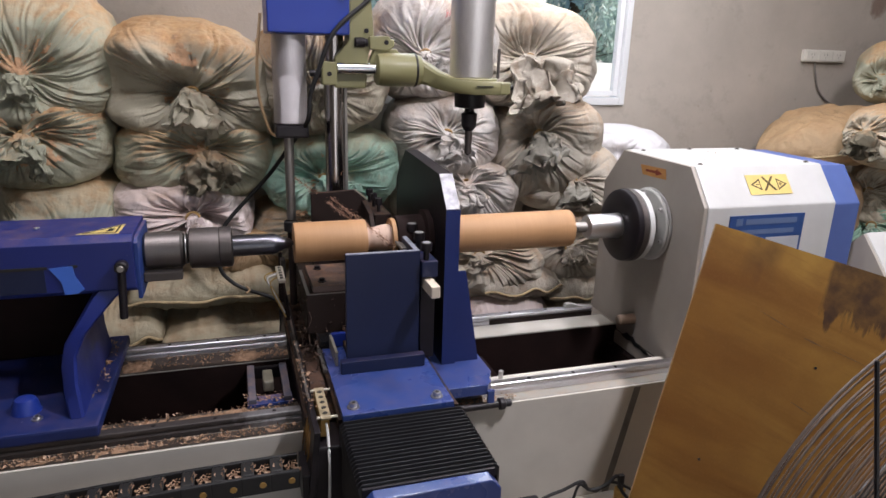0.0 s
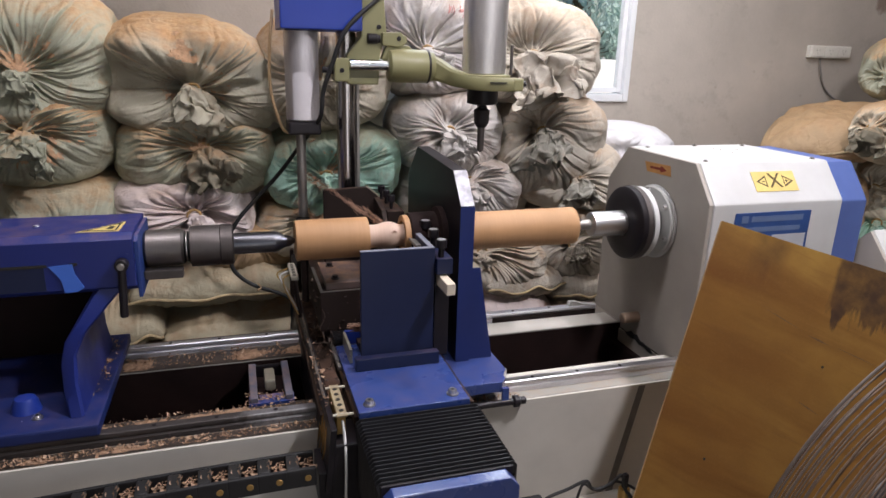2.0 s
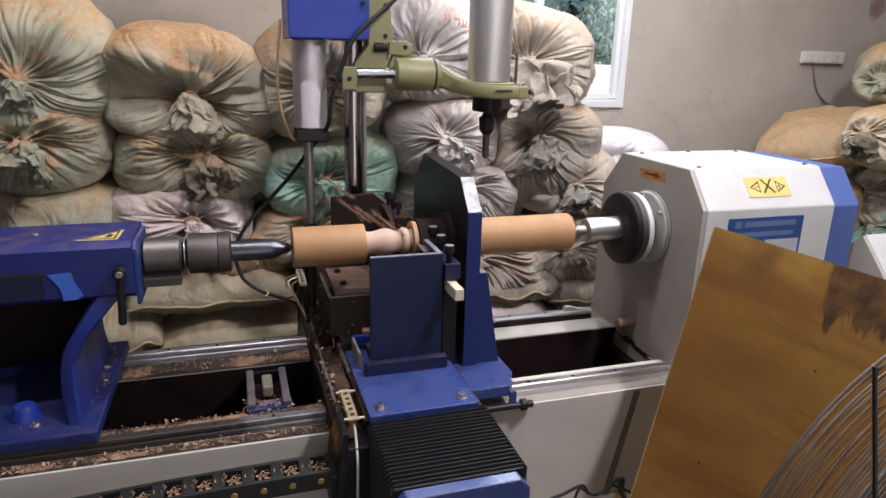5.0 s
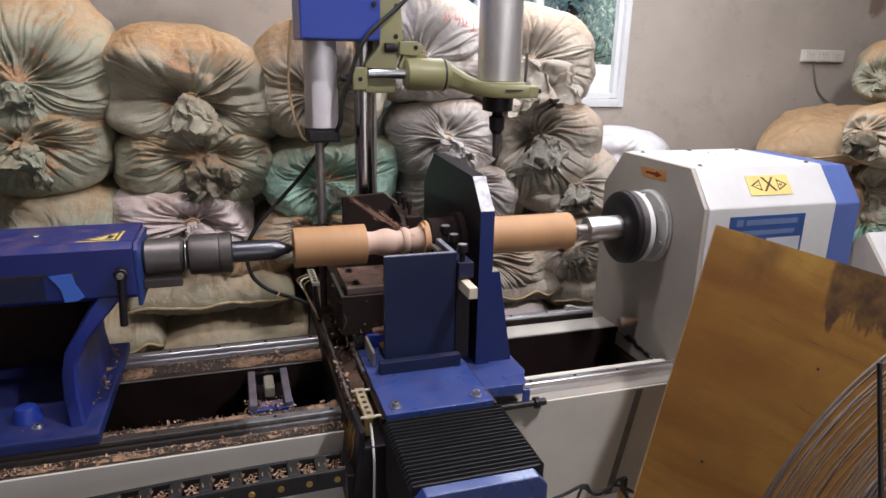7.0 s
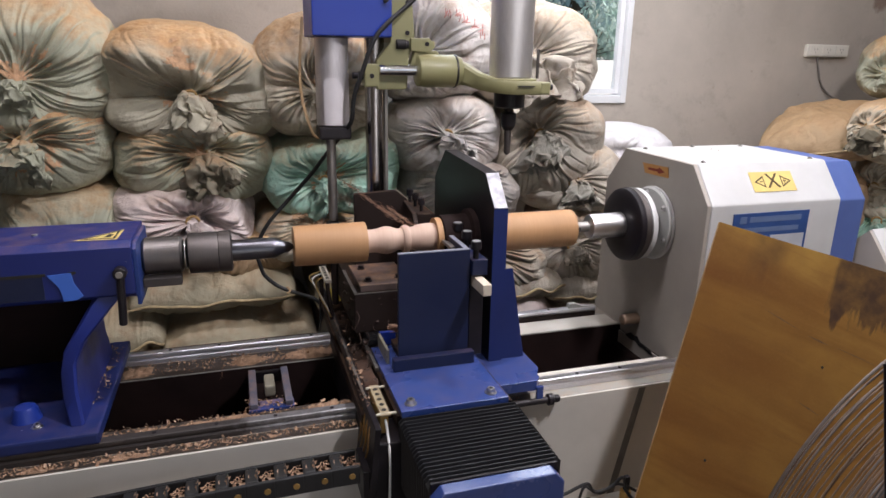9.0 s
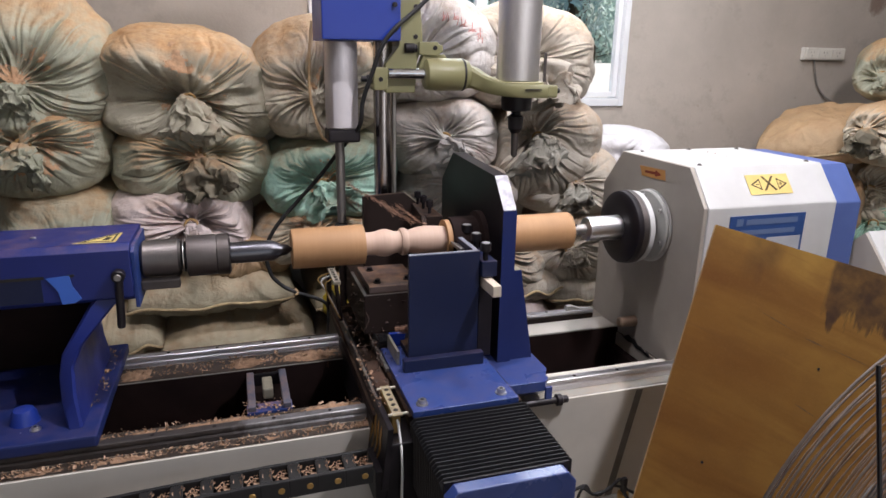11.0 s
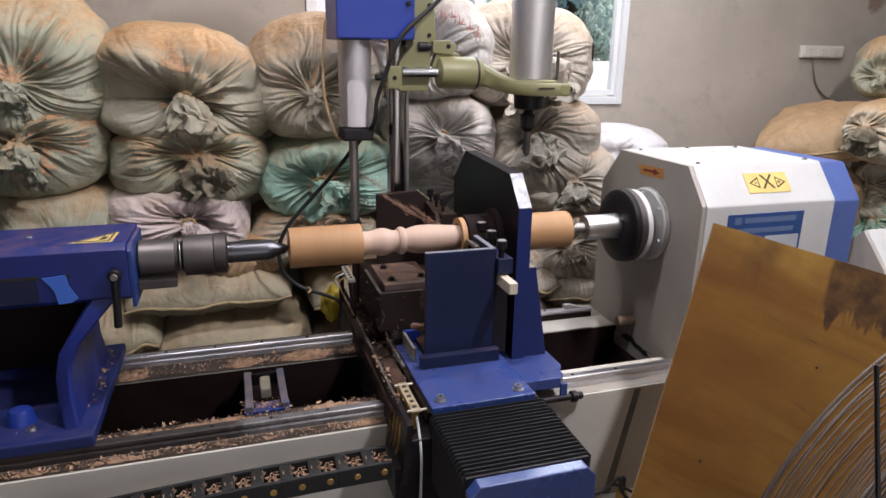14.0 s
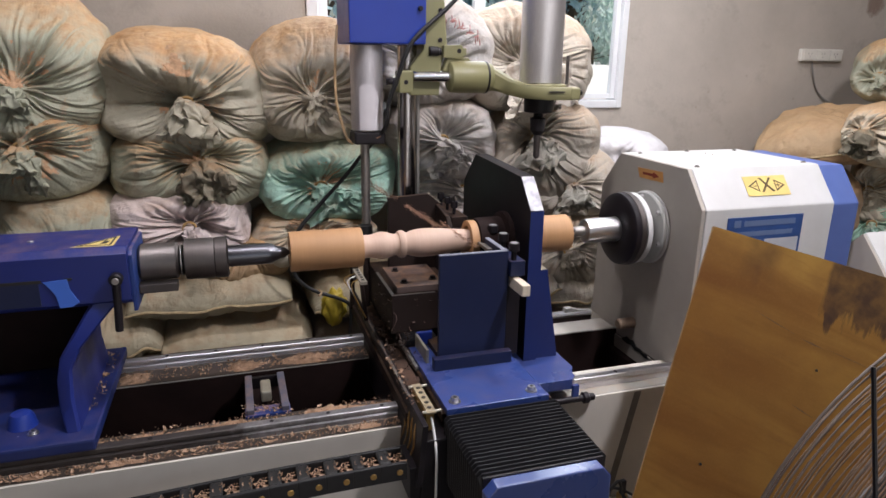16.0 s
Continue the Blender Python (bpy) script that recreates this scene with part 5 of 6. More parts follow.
def waste_rings():
    """The wood outside the profile, which the cutter takes off ring by ring: each ring is three curved shavings."""
    n = 36
    w = (CUT1 + 0.003 - CUT0) / n
    segs = 16
    prof = [(0, 0.0350), (0, RAW), (w, RAW), (w, 0.0350)]
    bm, grid = bmesh.new(), []
    for i in range(segs + 1):
        a = i / segs * math.tau / 3
        grid.append([bm.verts.new((x, r * math.cos(a), r * math.sin(a))) for x, r in prof])
    for u, v in zip(grid, grid[1:]):
        for k in range(4):
            bm.faces.new((u[k], v[k], v[(k + 1) % 4], u[(k + 1) % 4]))
    bm.faces.new(grid[0]), bm.faces.new(grid[-1][::-1])
    bmesh.ops.recalc_face_normals(bm, faces=bm.faces[:])
    me = bpy.data.meshes.new("shaving")
    bm.to_mesh(me)
    bm.free()
    me.materials.append(BLANK)
    me.shade_smooth()
    me.set_sharp_from_angle(angle=radians(40))
    made = []
    for i, k in product(range(n), range(3)):
        ob = new("shaving", me)
        tagged(ob, "curved orange shaving being cut from the blank", "wood shaving", "shavings cut from the blank")
        made.append((ob, CUT0 + i * w, k))
    return made


WASTE = waste_rings()

# ---- the carriage: everything below stands as at the start, and slides along x ----


def plate_with_hole(outline, hole_c, hole_r, x0, x1, bevel=0.002):
    bm = bmesh.new()
    vs = [bm.verts.new((x0, *p)) for p in outline]
    hs = [bm.verts.new((x0, hole_c[0] + hole_r * math.cos(i * math.tau / 40), hole_c[1] + hole_r * math.sin(i * math.tau / 40))) for i in range(40)]
    ed = [bm.edges.new((l[i], l[(i + 1) % len(l)])) for l in (vs, hs) for i in range(len(l))]
    bmesh.ops.triangle_fill(bm, use_beauty=True, use_dissolve=True, edges=ed)
    r = bmesh.ops.extrude_face_region(bm, geom=bm.faces[:])
    bmesh.ops.translate(bm, vec=(x1 - x0, 0, 0), verts=[v for v in r["geom"] if isinstance(v, bmesh.types.BMVert)])
    bmesh.ops.recalc_face_normals(bm, faces=bm.faces[:])
    return bm


WORN_RIM = plain("bright_worn_rim", (0.50, 0.50, 0.50), 0.4, 0.3, 60, 0.1, 0.5)
WORN = plain("worn_grey_edge", (0.24, 0.25, 0.30), 0.5, 0.4, 50, 0.2)


def carriage():
    t = thing("lathe_carriage", "blue and black lathe carriage with tool boxes and drill head", "lathe carriage")
    # saddle on the rails
    part("saddle", box((0.105, -0.30, 0.7885), (0.402, 0.36, 0.815), 0.003), BLACK_DIRTY, t, "oily black saddle plate covered in shavings")
    part("left_guard", prism([(0.100, 0.70), (0.114, 0.70), (0.126, 0.838), (0.114, 0.838)], "y", -0.40, 0.42, 0.002), BLACK, t)
    part("cross_bed", box((0.165, -0.36, 0.8155), (0.415, 0.40, 0.836), 0.002), BLACK_DIRTY, t)
    part("apron", box((0.112, -0.395, 0.50), (0.43, -0.302, 0.80), 0.004), BLACK, t)
    part("cross_rail", box((0.1630, -0.160, 0.8362), (0.1712, 0.002, 0.846), 0.001), STEEL_DULL, t)
    part("guard_edge", box((0.1148, -0.270, 0.8382), (0.1205, 0.190, 0.8390)), STEEL_DULL, t, "bare worn upper edge")
    part("oil_felt", box((0.128, -0.236, 0.8155), (0.1600, -0.085, 0.833), 0.003), plain("oil_soaked_brown_felt", (0.075, 0.034, 0.018), 0.7, 0.6, 30, 0.6), t, "oil-soaked brown felt wiper")
    chips("shaving_litter", [((0.104, -0.36, 0.838), (0.130, 0.30, 0.842), 3), ((0.132, -0.3, 0.816), (0.162, 0.3, 0.820), 1), ((0.108, -0.30, 0.839), (0.128, -0.08, 0.845), 5), ((0.17, -0.16, 0.846), (0.21, 0.03, 0.85), 0.6)], 110, 0.009, "pale shavings on the saddle", t, seed=21)
    chips("oily_litter", [((0.104, -0.30, 0.836), (0.150, 0.32, 0.848), 3), ((0.13, -0.3, 0.816), (0.165, 0.3, 0.850), 3), ((0.150, -0.17, 0.846), (0.212, 0.02, 0.875), 3), ((0.138, 0.0, 0.86), (0.146, 0.24, 0.96), 2), ((0.16, -0.006, 0.85), (0.30, 0.002, 0.962), 0.6)], 300, 0.009, "oily brown shavings clinging to the saddle", t, OILY_CHIP, seed=22)
    rw = random.Random(5)
    for i in range(14):
        y, z = rw.uniform(-0.16, 0.2), rw.uniform(0.83, 0.93)
        a = Vector((rw.uniform(0.135, 0.158), y, z))
        part("shaving_string", hose([tuple(a), tuple(a + Vector((rw.uniform(-0.012, 0.006), rw.uniform(-0.03, 0.03), -0.015))), tuple(a + Vector((rw.uniform(-0.02, 0.0), rw.uniform(-0.05, 0.05), -0.045)))], 0.0011, 5, 3), OILY_CHIP, t)
    # front cross slide
    part("slide_plate", box((0.172, -0.372, 0.8365), (0.402, -0.060, 0.851), 0.002), BLUE_GLOSS, t, "glossy blue slide plate")
    for x in (0.198, 0.372):
        part("slide_screw", cap_screw((x, -0.345, 0.851), r=0.0085, h=0.010), [STEEL, INK], t)
    # bellows: a row of sharp folds
    bm, y0, y1, nf = bmesh.new(), -0.374, -0.578, 18
    pts = []
    for i in range(nf):
        a, b = (y0 + (y1 - y0) * (q + 0.25 * noise.noise((q * 1.7, 3.3, 0)) * (0 < q < nf)) / nf for q in (i, i + 1))
        pts += [(a, 0.826), (a + (b - a) * 0.45, 0.842), (a + (b - a) * 0.60, 0.842)]
    pts.append((y1, 0.826))
    xs = ((0.166, 0.70), (0.172, 0), (0.412, 0), (0.418, 0.70))
    rows = []
    for y, z in pts:
        z -= (y0 - y) * 0.03
        grow = 0.006 if z > 0.83 else 0
        rows.append([bm.verts.new(p) for p in ((0.170 - grow, y, 0.70), (0.170 - grow, y, z - 0.008), (0.178 - grow, y, z), (0.406 + grow, y, z), (0.414 + grow, y, z - 0.008), (0.414 + grow, y, 0.70))])
    for u, v in zip(rows, rows[1:]):
        for k in range(5):
            bm.faces.new((u[k], u[k + 1], v[k + 1], v[k]))
    bmesh.ops.recalc_face_normals(bm, faces=bm.faces[:])
    part("bellows", bm, BELLOWS, t, "black folded bellows cover")
    part("bellows_end_strip", box((0.170, -0.584, 0.80), (0.408, -0.5785, 0.834), 0.001), BLACK, t)
    part("end_box", prism([(0.168, 0.50), (0.168, 0.812), (0.186, 0.832), (0.392, 0.832), (0.410, 0.812), (0.410, 0.50)], "y", -0.612, -0.5845, 0.003), BLUE_GLOSS, t, "blue end box with cut corners")
    # front tool box: an open-topped housing of plates
    bx = new("tool_box")
    bx.parent = t
    tagged(bx, "navy blue open-topped tool box of welded plates")
    part("front_plate", box((0.212, -0.184, 0.852), (0.376, -0.172, 1.118), 0.0015), NAVY, bx)
    part("right_plate", box((0.364, -0.1715, 0.852), (0.376, -0.062, 1.118), 0.0015), NAVY, bx)
    part("top_edge", box((0.212, -0.1835, 1.1183), (0.376, -0.1725, 1.1195)), WORN, bx, "bare worn upper edge")
    part("top_edge", box((0.3645, -0.172, 1.1183), (0.3755, -0.063, 1.1195)), WORN, bx, "bare worn upper edge")
    part("foot_flange", box((0.196, -0.205, 0.8515), (0.386, -0.1845, 0.880), 0.002), NAVY, bx)
    part("floor_plate", box((0.2225, -0.171, 0.8515), (0.3635, -0.05, 0.866), 0.001), BLACK_DIRTY, bx)
    # knife holder block with three clamp screws and the pale tool shank
    kh = part("knife_holder", box((0.378, -0.196, 1.060), (0.414, -0.030, 1.096), 0.002), NAVY, t, "navy knife holder block")
    part("holder_post", box((0.384, -0.165, 0.8515), (0.418, -0.06, 1.0595), 0.002), BLACK, t)
    for x, y, z in ((0.391, -0.180, 1.088), (0.394, -0.108, 1.092), (0.394, -0.042, 1.096)):
        sc = part("clamp_screw", spun([(0, 0.0065), (0.030, 0.0065), (0.030, 0.0124), (0.047, 0.0124), (0.048, 0.0114), (0.048, 0.0066), (0.041, 0.0060)], (x, y, z), (x, y, z + 0.05), 24), BLACK, kh)
        part("socket_rim", spun([(0, 0.0068), (0.0006, 0.0098), (0.0007, 0.0070)], (x, y, z + 0.0481), (x, y, z + 0.049), 24), WORN_RIM, sc)
    part("tool_shank", box((0.384, -0.250, 1.030), (0.404, -0.170, 1.056), 0.002), plain("pale_wooden_wedge", (0.66, 0.58, 0.46), 0.6, 0.15, 60), t, "pale square tool shank")
    part("cutter", prism([(0.352, -0.115), (0.384, -0.115), (0.384, -0.100), (0.352, -0.046)], "z", 1.098, 1.106, 0.001), STEEL_DULL, t)
    # steady plate
    out = [(-0.140, 0.812), (-0.140, 1.196), (-0.076, 1.268), (0.235, 1.280), (0.330, 1.190), (0.330, 0.812)]
    part("steady_plate", plate_with_hole(out, (0.0, SPZ), 0.054, 0.447, 0.480), BLACK, t, "tall black steady plate with a round opening")
    # matte near-black bush: the gap's shade is in its colour
    part("guide_bush", spun([(0, 0.050), (0.002, 0.053), (0.067, 0.054), (0.072, 0.066), (0.086, 0.066)], (0.360, 0, SPZ), (0.4465, 0, SPZ), 48), SHADE_IRON, t, "black guide bush round the blank", smooth=True)
    # front edge and rib are darkened too, as faces turned from the lamps
    part("steady_front_edge", box((0.4465, -0.1425, 0.812), (0.4805, -0.1402, 1.1955)), BLUE_SHADE, t, "blue painted front edge")
    n = Vector((0, -0.072, 0.064)).normalized()
    bmf = bmesh.new()
    vv = [bmf.verts.new(Vector(p) + n * k) for k in (0.0004, 0.0020) for p in ((0.4475, -0.1395, 1.197), (0.4795, -0.1395, 1.197), (0.4795, -0.077, 1.2672), (0.4475, -0.077, 1.2672))]
    for f in ((0, 1, 2, 3), (4, 5, 6, 7), (0, 1, 5, 4), (1, 2, 6, 5), (2, 3, 7, 6), (3, 0, 4, 7)):
        bmf.faces.new([vv[k] for k in f])
    bmesh.ops.recalc_face_normals(bmf, faces=bmf.faces[:])
    part("bare_chamfer", bmf, plain("scratched_bare_steel", (0.42, 0.42, 0.45), 0.5, 0.6, 55, 0.3, 0.35), t, "bare bright steel chamfer")
    part("stiffener", prism([(0.4805, 1.048), (0.503, 1.048), (0.545, 0.802), (0.4805, 0.802)], "y", -0.135, -0.095, 0.002), BLUE_SHADE, t, "blue stiffening rib")
    part("stiffener_top", box((0.482, -0.134, 1.0482), (0.502, -0.096, 1.0492)), ZINC, t)
    part("steady_foot", prism([(0.403, -0.262), (0.520, -0.262), (0.535, -0.245), (0.535, -0.232), (0.552, -0.20), (0.552, 0.30), (0.403, 0.30)], "z", 0.8155, 0.8035 - 0.014, 0.002), BLUE_GLOSS, t)
    ro = part("adjusting_rod", rod((0.415, -0.268, 0.765), (0.548, -0.268, 0.765), 0.008, 16), BLACK, t)
    part("rod_knob", spun([(0, 0.009), (0.003, 0.014), (0.014, 0.014), (0.018, 0.009), (0.030, 0.009), (0.033, 0.006)], (0.545, -0.268, 0.765), (0.575, -0.268, 0.765), 20), BLACK, ro)
    part("rod_tab", box((0.518, -0.271, 0.770), (0.5345, -0.2625, 0.803), 0.002), BLUE_GLOSS, t)
    # rear tool post
    rb = new("rear_tool_post")
    rb.parent = t
    tagged(rb, "black rear tool post of steel plates")
    part("rear_plate", prism([(0.186, 0.95), (0.186, 1.172), (0.300, 1.178), (0.332, 1.152), (0.332, 0.95)], "y", 0.205, 0.222, 0.002), BLACK_DIRTY, rb)
    part("side_plate", prism([(0.07, 0.95), (0.07, 1.09), (0.11, 1.135), (0.204, 1.15), (0.204, 0.95)], "x", 0.320, 0.332, 0.002), BLACK_DIRTY, rb)
    part("top_edge", prism([(0.300, 1.1785), (0.303, 1.1795), (0.336, 1.1525), (0.3325, 1.1515)], "y", 0.2045, 0.2225), ZINC, rb, "bare worn upper edge")
    part("rear_holder", box((0.334, 0.10, 1.105), (0.378, 0.285, 1.134), 0.002), BLACK_DIRTY, rb)
    part("rear_holder_body", box((0.334, 0.10, 0.95), (0.398, 0.285, 1.1045), 0.002), BLACK, rb)
    for y in (0.135, 0.195, 0.255):
        part("clamp_screw", spun([(0, 0.0045), (0.018, 0.0045), (0.018, 0.0095), (0.035, 0.0095), (0.036, 0.0085), (0.036, 0.0055), (0.028, 0.0050)], (0.351, y, 1.134), (0.351, y, 1.170), 20), BLACK, rb)
    part("rear_block", box((0.1465, 0.003, 0.863), (0.40, 0.30, 0.965), 0.003), BLACK_DIRTY, rb)
    part("block_foot", box((0.158, 0.020, 0.8362), (0.40, 0.30, 0.8628), 0.002), BLACK_DIRTY, rb)
    for lo, hi in (((0.1468, 0.012, 0.9652), (0.1545, 0.200, 0.9662)), ((0.1468, 0.0034, 0.9652), (0.260, 0.0085, 0.9662))):
        part("bare_edge", box(lo, hi), STEEL_DULL, rb, "bare worn upper edge")
    part("rear_top_plate", box((0.163, 0.016, 0.9655), (0.290, 0.19, 0.982), 0.002), paint("dusty_red_brown_plate", (0.10, 0.070, 0.063), 0.5, 0.3), rb)
    for x, y in ((0.19, 0.05), (0.27, 0.06), (0.19, 0.15)):
        part("rear_screw", cap_screw((x, y, 0.982), r=0.007, h=0.008), [BLACK, INK], rb)
    ts = part("terminal_strip", box((0.088, 0.108, 0.964), (0.106, 0.228, 0.972), 0.001), plain("pale_grimy_strip", (0.46, 0.42, 0.34), 0.5, 0.4, 40), rb, "pale oil terminal strip with five ports")
    for i in range(5):
        part("port", box((0.093, 0.121 + i * 0.021, 0.9722), (0.101, 0.133 + i * 0.021, 0.9735), 0.001), INK, ts)
    part("strip_post", rod((0.112, 0.170, 0.838), (0.100, 0.170, 0.964), 0.006, 10), BLACK_DIRTY, rb)
    for i, dy in enumerate((-0.02, 0.01, 0.03)):
        part("oil_line", hose([(0.090, 0.170 + dy, 0.968), (0.070 - 0.006 * i, 0.165 + dy, 0.955), (0.078, 0.16 + dy, 0.92), (0.105, 0.155 + dy, 0.86)], 0.0018, 6), WHITE_TUBE if i == 1 else BRASS, rb)
    for i in range(9):
        part("rear_bellows_fold", prism([(0.168, 0.8465), (0.172, 0.862), (0.252, 0.862), (0.256, 0.8465)], "y", -0.045 + i * 0.007, -0.041 + i * 0.007), BELLOWS, rb)
    part("rear_slide_stub", box((0.195, -0.058, 0.8515), (0.235, -0.047, 0.885), 0.002), BLUE, rb)
    part("scraper", prism([(0.190, 0.852), (0.196, 0.852), (0.196, 0.885), (0.190, 0.885)], "y", -0.16, -0.06), ZINC, rb)
    # brass oil distributor and its white pipe
    oil = part("oil_distributor", box((0.129, -0.366, 0.806), (0.147, -0.252, 0.846), 0.002), BRASS, t, "dirty brass oil distributor")
    part("plate", box((0.1305, -0.372, 0.8465), (0.1500, -0.246, 0.8505), 0.001), plain("oily_brass_plate", (0.50, 0.41, 0.26), 0.4, 0.5, 40, 0.2, 0.3), oil)
    for i in range(5):
        part("port", rod((0.1405, -0.352 + i * 0.0215, 0.8503), (0.1405, -0.352 + i * 0.0215, 0.8515), 0.0050, 12), INK, oil)
    for y in (-0.364, -0.254):
        part("stud", rod((0.122, y, 0.848), (0.163, y, 0.848), 0.003, 8), ZINC, oil)
    for i in range(4):
        y = -0.345 + i * 0.025
        part("oil_pipe", hose([(0.131, y, 0.815), (0.119, y - 0.004, 0.823), (0.110, y - 0.008, 0.806), (0.106, y - 0.012, 0.77), (0.104, y + 0.01, 0.73)], 0.0026, 8), AMBER, oil)
    part("white_pipe", hose([(0.140, -0.360, 0.842), (0.142, -0.378, 0.815), (0.140, -0.408, 0.76), (0.136, -0.415, 0.62), (0.140, -0.412, 0.50)], 0.0027, 10), WHITE_TUBE, t, "thin white hose")
    # drill head on its column
    part("column", rod((0.266, 0.31, 0.836), (0.266, 0.31, 1.62), 0.0265, 40), CHROME_DARK, t, "chromed round column")
    part("column_key", box((0.292, 0.300, 0.90), (0.300, 0.316, 1.46), 0.001), STEEL_DULL, t)
    part("upper_box", box((0.094, 0.225, 1.572), (0.296, 0.42, 2.02), 0.004), BLUE, t, "bright blue upright gear box")
    for x, z in ((0.285, 1.60), (0.287, 1.66)):
        part("box_bolt", rod((x - 0.008, 0.225, z), (x - 0.008, 0.214, z), 0.006, 12), BLACK, t)
    cy = part("air_cylinder", spun([(0, 0.040), (0.004, 0.043), (0.222, 0.043), (0.226, 0.040)], (0.148, 0.285, 1.346), (0.148, 0.285, 1.572), 40), ALU, t, "grey air cylinder with a pale label", smooth=True)
    part("cylinder_label", cyl_label((0.148, 0.285), 0.0434, 1.350, 1.470, -2.25, -1.0), plain("pale_grey_label", (0.60, 0.58, 0.60), 0.5, 0.1, 20), cy)
    part("cylinder_head", box((0.106, 0.245, 1.312), (0.190, 0.327, 1.3455), 0.006), BLACK, cy)
    part("piston_rod", rod((0.140, 0.285, 1.085), (0.140, 0.285, 1.319), 0.0125, 24), STEEL_DULL, cy)
    part("rod_end", spun([(0, 0.014), (0.003, 0.019), (0.028, 0.019), (0.031, 0.014)], (0.138, 0.285, 1.052), (0.138, 0.285, 1.084), 24), RUBBER, cy)
    part("rod_stem", rod((0.138, 0.285, 0.836), (0.138, 0.285, 1.052), 0.010, 16), BLACK_DIRTY, cy)
    part("tan_hose", hose([(0.085, 0.36, 1.62), (0.072, 0.33, 1.52), (0.070, 0.31, 1.42), (0.092, 0.30, 1.33), (0.11, 0.30, 1.31)], 0.004, 8), TAN_TUBE, t, "thin tan hose")
    # olive casting: bracket, pivot block, round boss, arm and clamp
    br = part("bracket", prism([(0.262, 1.440), (0.262, 1.515), (0.300, 1.560), (0.302, 1.70), (0.356, 1.70), (0.366, 1.57), (0.350, 1.520), (0.345, 1.440)], "y", 0.262, 0.345, 0.004), OLIVE, t, "olive green cast bracket")
    for z in (1.585, 1.66):
        part("bolt_hole", rod((0.345, 0.2625, z), (0.345, 0.2575, z), 0.006, 14), BLACK, br)
    part("pivot_block", box((0.226, 0.235, 1.448), (0.264, 0.285, 1.506), 0.004), OLIVE, t)
    part("pivot_pin", rod((0.244, 0.2352, 1.476), (0.244, 0.2325, 1.476), 0.006, 14), BLACK, t)
    part("pivot_bolt", spun([(0, 0.011), (0.012, 0.011), (0.013, 0.008), (0.028, 0.008)], (0.2255, 0.260, 1.476), (0.197, 0.260, 1.476), 14), BLACK, t)
    part("shaft", rod((0.2645, 0.25, 1.490), (0.372, 0.25, 1.490), 0.0145, 28), CHROME, t, "bright chromed shaft")
    bo = part("boss", spun([(0, 0.034), (0.004, 0.040), (0.030, 0.043), (0.108, 0.043), (0.114, 0.039), (0.122, 0.037)], (0.368, 0.255, 1.489), (0.490, 0.255, 1.489), 40), OLIVE, t, "round olive green boss", smooth=True)
    part("ring", spun([(0, 0.043), (0.001, 0.0436), (0.005, 0.0436), (0.006, 0.043)], (0.470, 0.255, 1.489), (0.476, 0.255, 1.489), 40), BLACK, bo)
    part("fitting", spun([(0, 0.010), (0.002, 0.0125), (0.026, 0.0125), (0.028, 0.010), (0.034, 0.010)], (0.314, 0.262, 1.556), (0.350, 0.262, 1.556), 20), BLACK, t)
    fb = part("fitting_block", prism([(0.352, 1.540), (0.352, 1.572), (0.404, 1.574), (0.408, 1.566), (0.418, 1.566), (0.418, 1.548), (0.400, 1.536)], "y", 0.250, 0.290, 0.003), OLIVE, t)
    part("bolt_hole", rod((0.396, 0.2505, 1.558), (0.396, 0.2475, 1.558), 0.006, 14), BLACK, fb)
    part("web", prism([(0.352, 1.505), (0.366, 1.542), (0.424, 1.542), (0.440, 1.525), (0.400, 1.500)], "y", 0.256, 0.284, 0.003), OLIVE, t)
    bm, rings = bmesh.new(), []
    stations = [(0.472, 0.255, 1.489, 0.036, 0.026), (0.490, 0.250, 1.486, 0.031, 0.022), (0.507, 0.234, 1.480, 0.027, 0.018), (0.530, 0.204, 1.466, 0.022, 0.015), (0.555, 0.165, 1.457, 0.019, 0.013),
                (0.578, 0.134, 1.453, 0.017, 0.011), (0.605, 0.120, 1.452, 0.017, 0.010), (0.655, 0.116, 1.452, 0.017, 0.010), (0.690, 0.118, 1.452, 0.016, 0.012)]
    for k, (x, y, z, hh, hd) in enumerate(stations):
        n0, n1 = Vector(stations[max(k - 1, 0)][:2]), Vector(stations[min(k + 1, len(stations) - 1)][:2])
        d2 = (n1 - n0).normalized()
        side = Vector((d2.y, -d2.x, 0))
        c = Vector((x, y, z))
        rings.append([bm.verts.new(c + side * (a * hd) + Vector((0, 0, b * hh))) for a, b in ((-1, -0.7), (-0.7, -1), (0.7, -1), (1, -0.7), (1, 0.7), (0.7, 1), (-0.7, 1), (-1, 0.7))])
    for u, v in zip(rings, rings[1:]):
        for k in range(8):
            bm.faces.new((u[k], u[(k + 1) % 8], v[(k + 1) % 8], v[k]))
    bm.faces.new(rings[0]), bm.faces.new(rings[-1][::-1])
    bmesh.ops.recalc_face_normals(bm, faces=bm.faces[:])
    part("arm", bm, OLIVE, t, "olive green cast arm that ends in a split clamp", smooth=True)
    part("clamp_ring", spun([(0, 0.066), (0.002, 0.071), (0.026, 0.071), (0.028, 0.066)], (0.612, 0.19, 1.447), (0.612, 0.19, 1.475), 48), OLIVE, t, "olive clamp ring round the motor")
    part("clamp_ear", box((0.664, 0.104, 1.437), (0.692, 0.160, 1.467), 0.004), OLIVE, t)
    part("clamp_slot", box((0.600, 0.1040, 1.455), (0.645, 0.1090, 1.458)), INK, t)
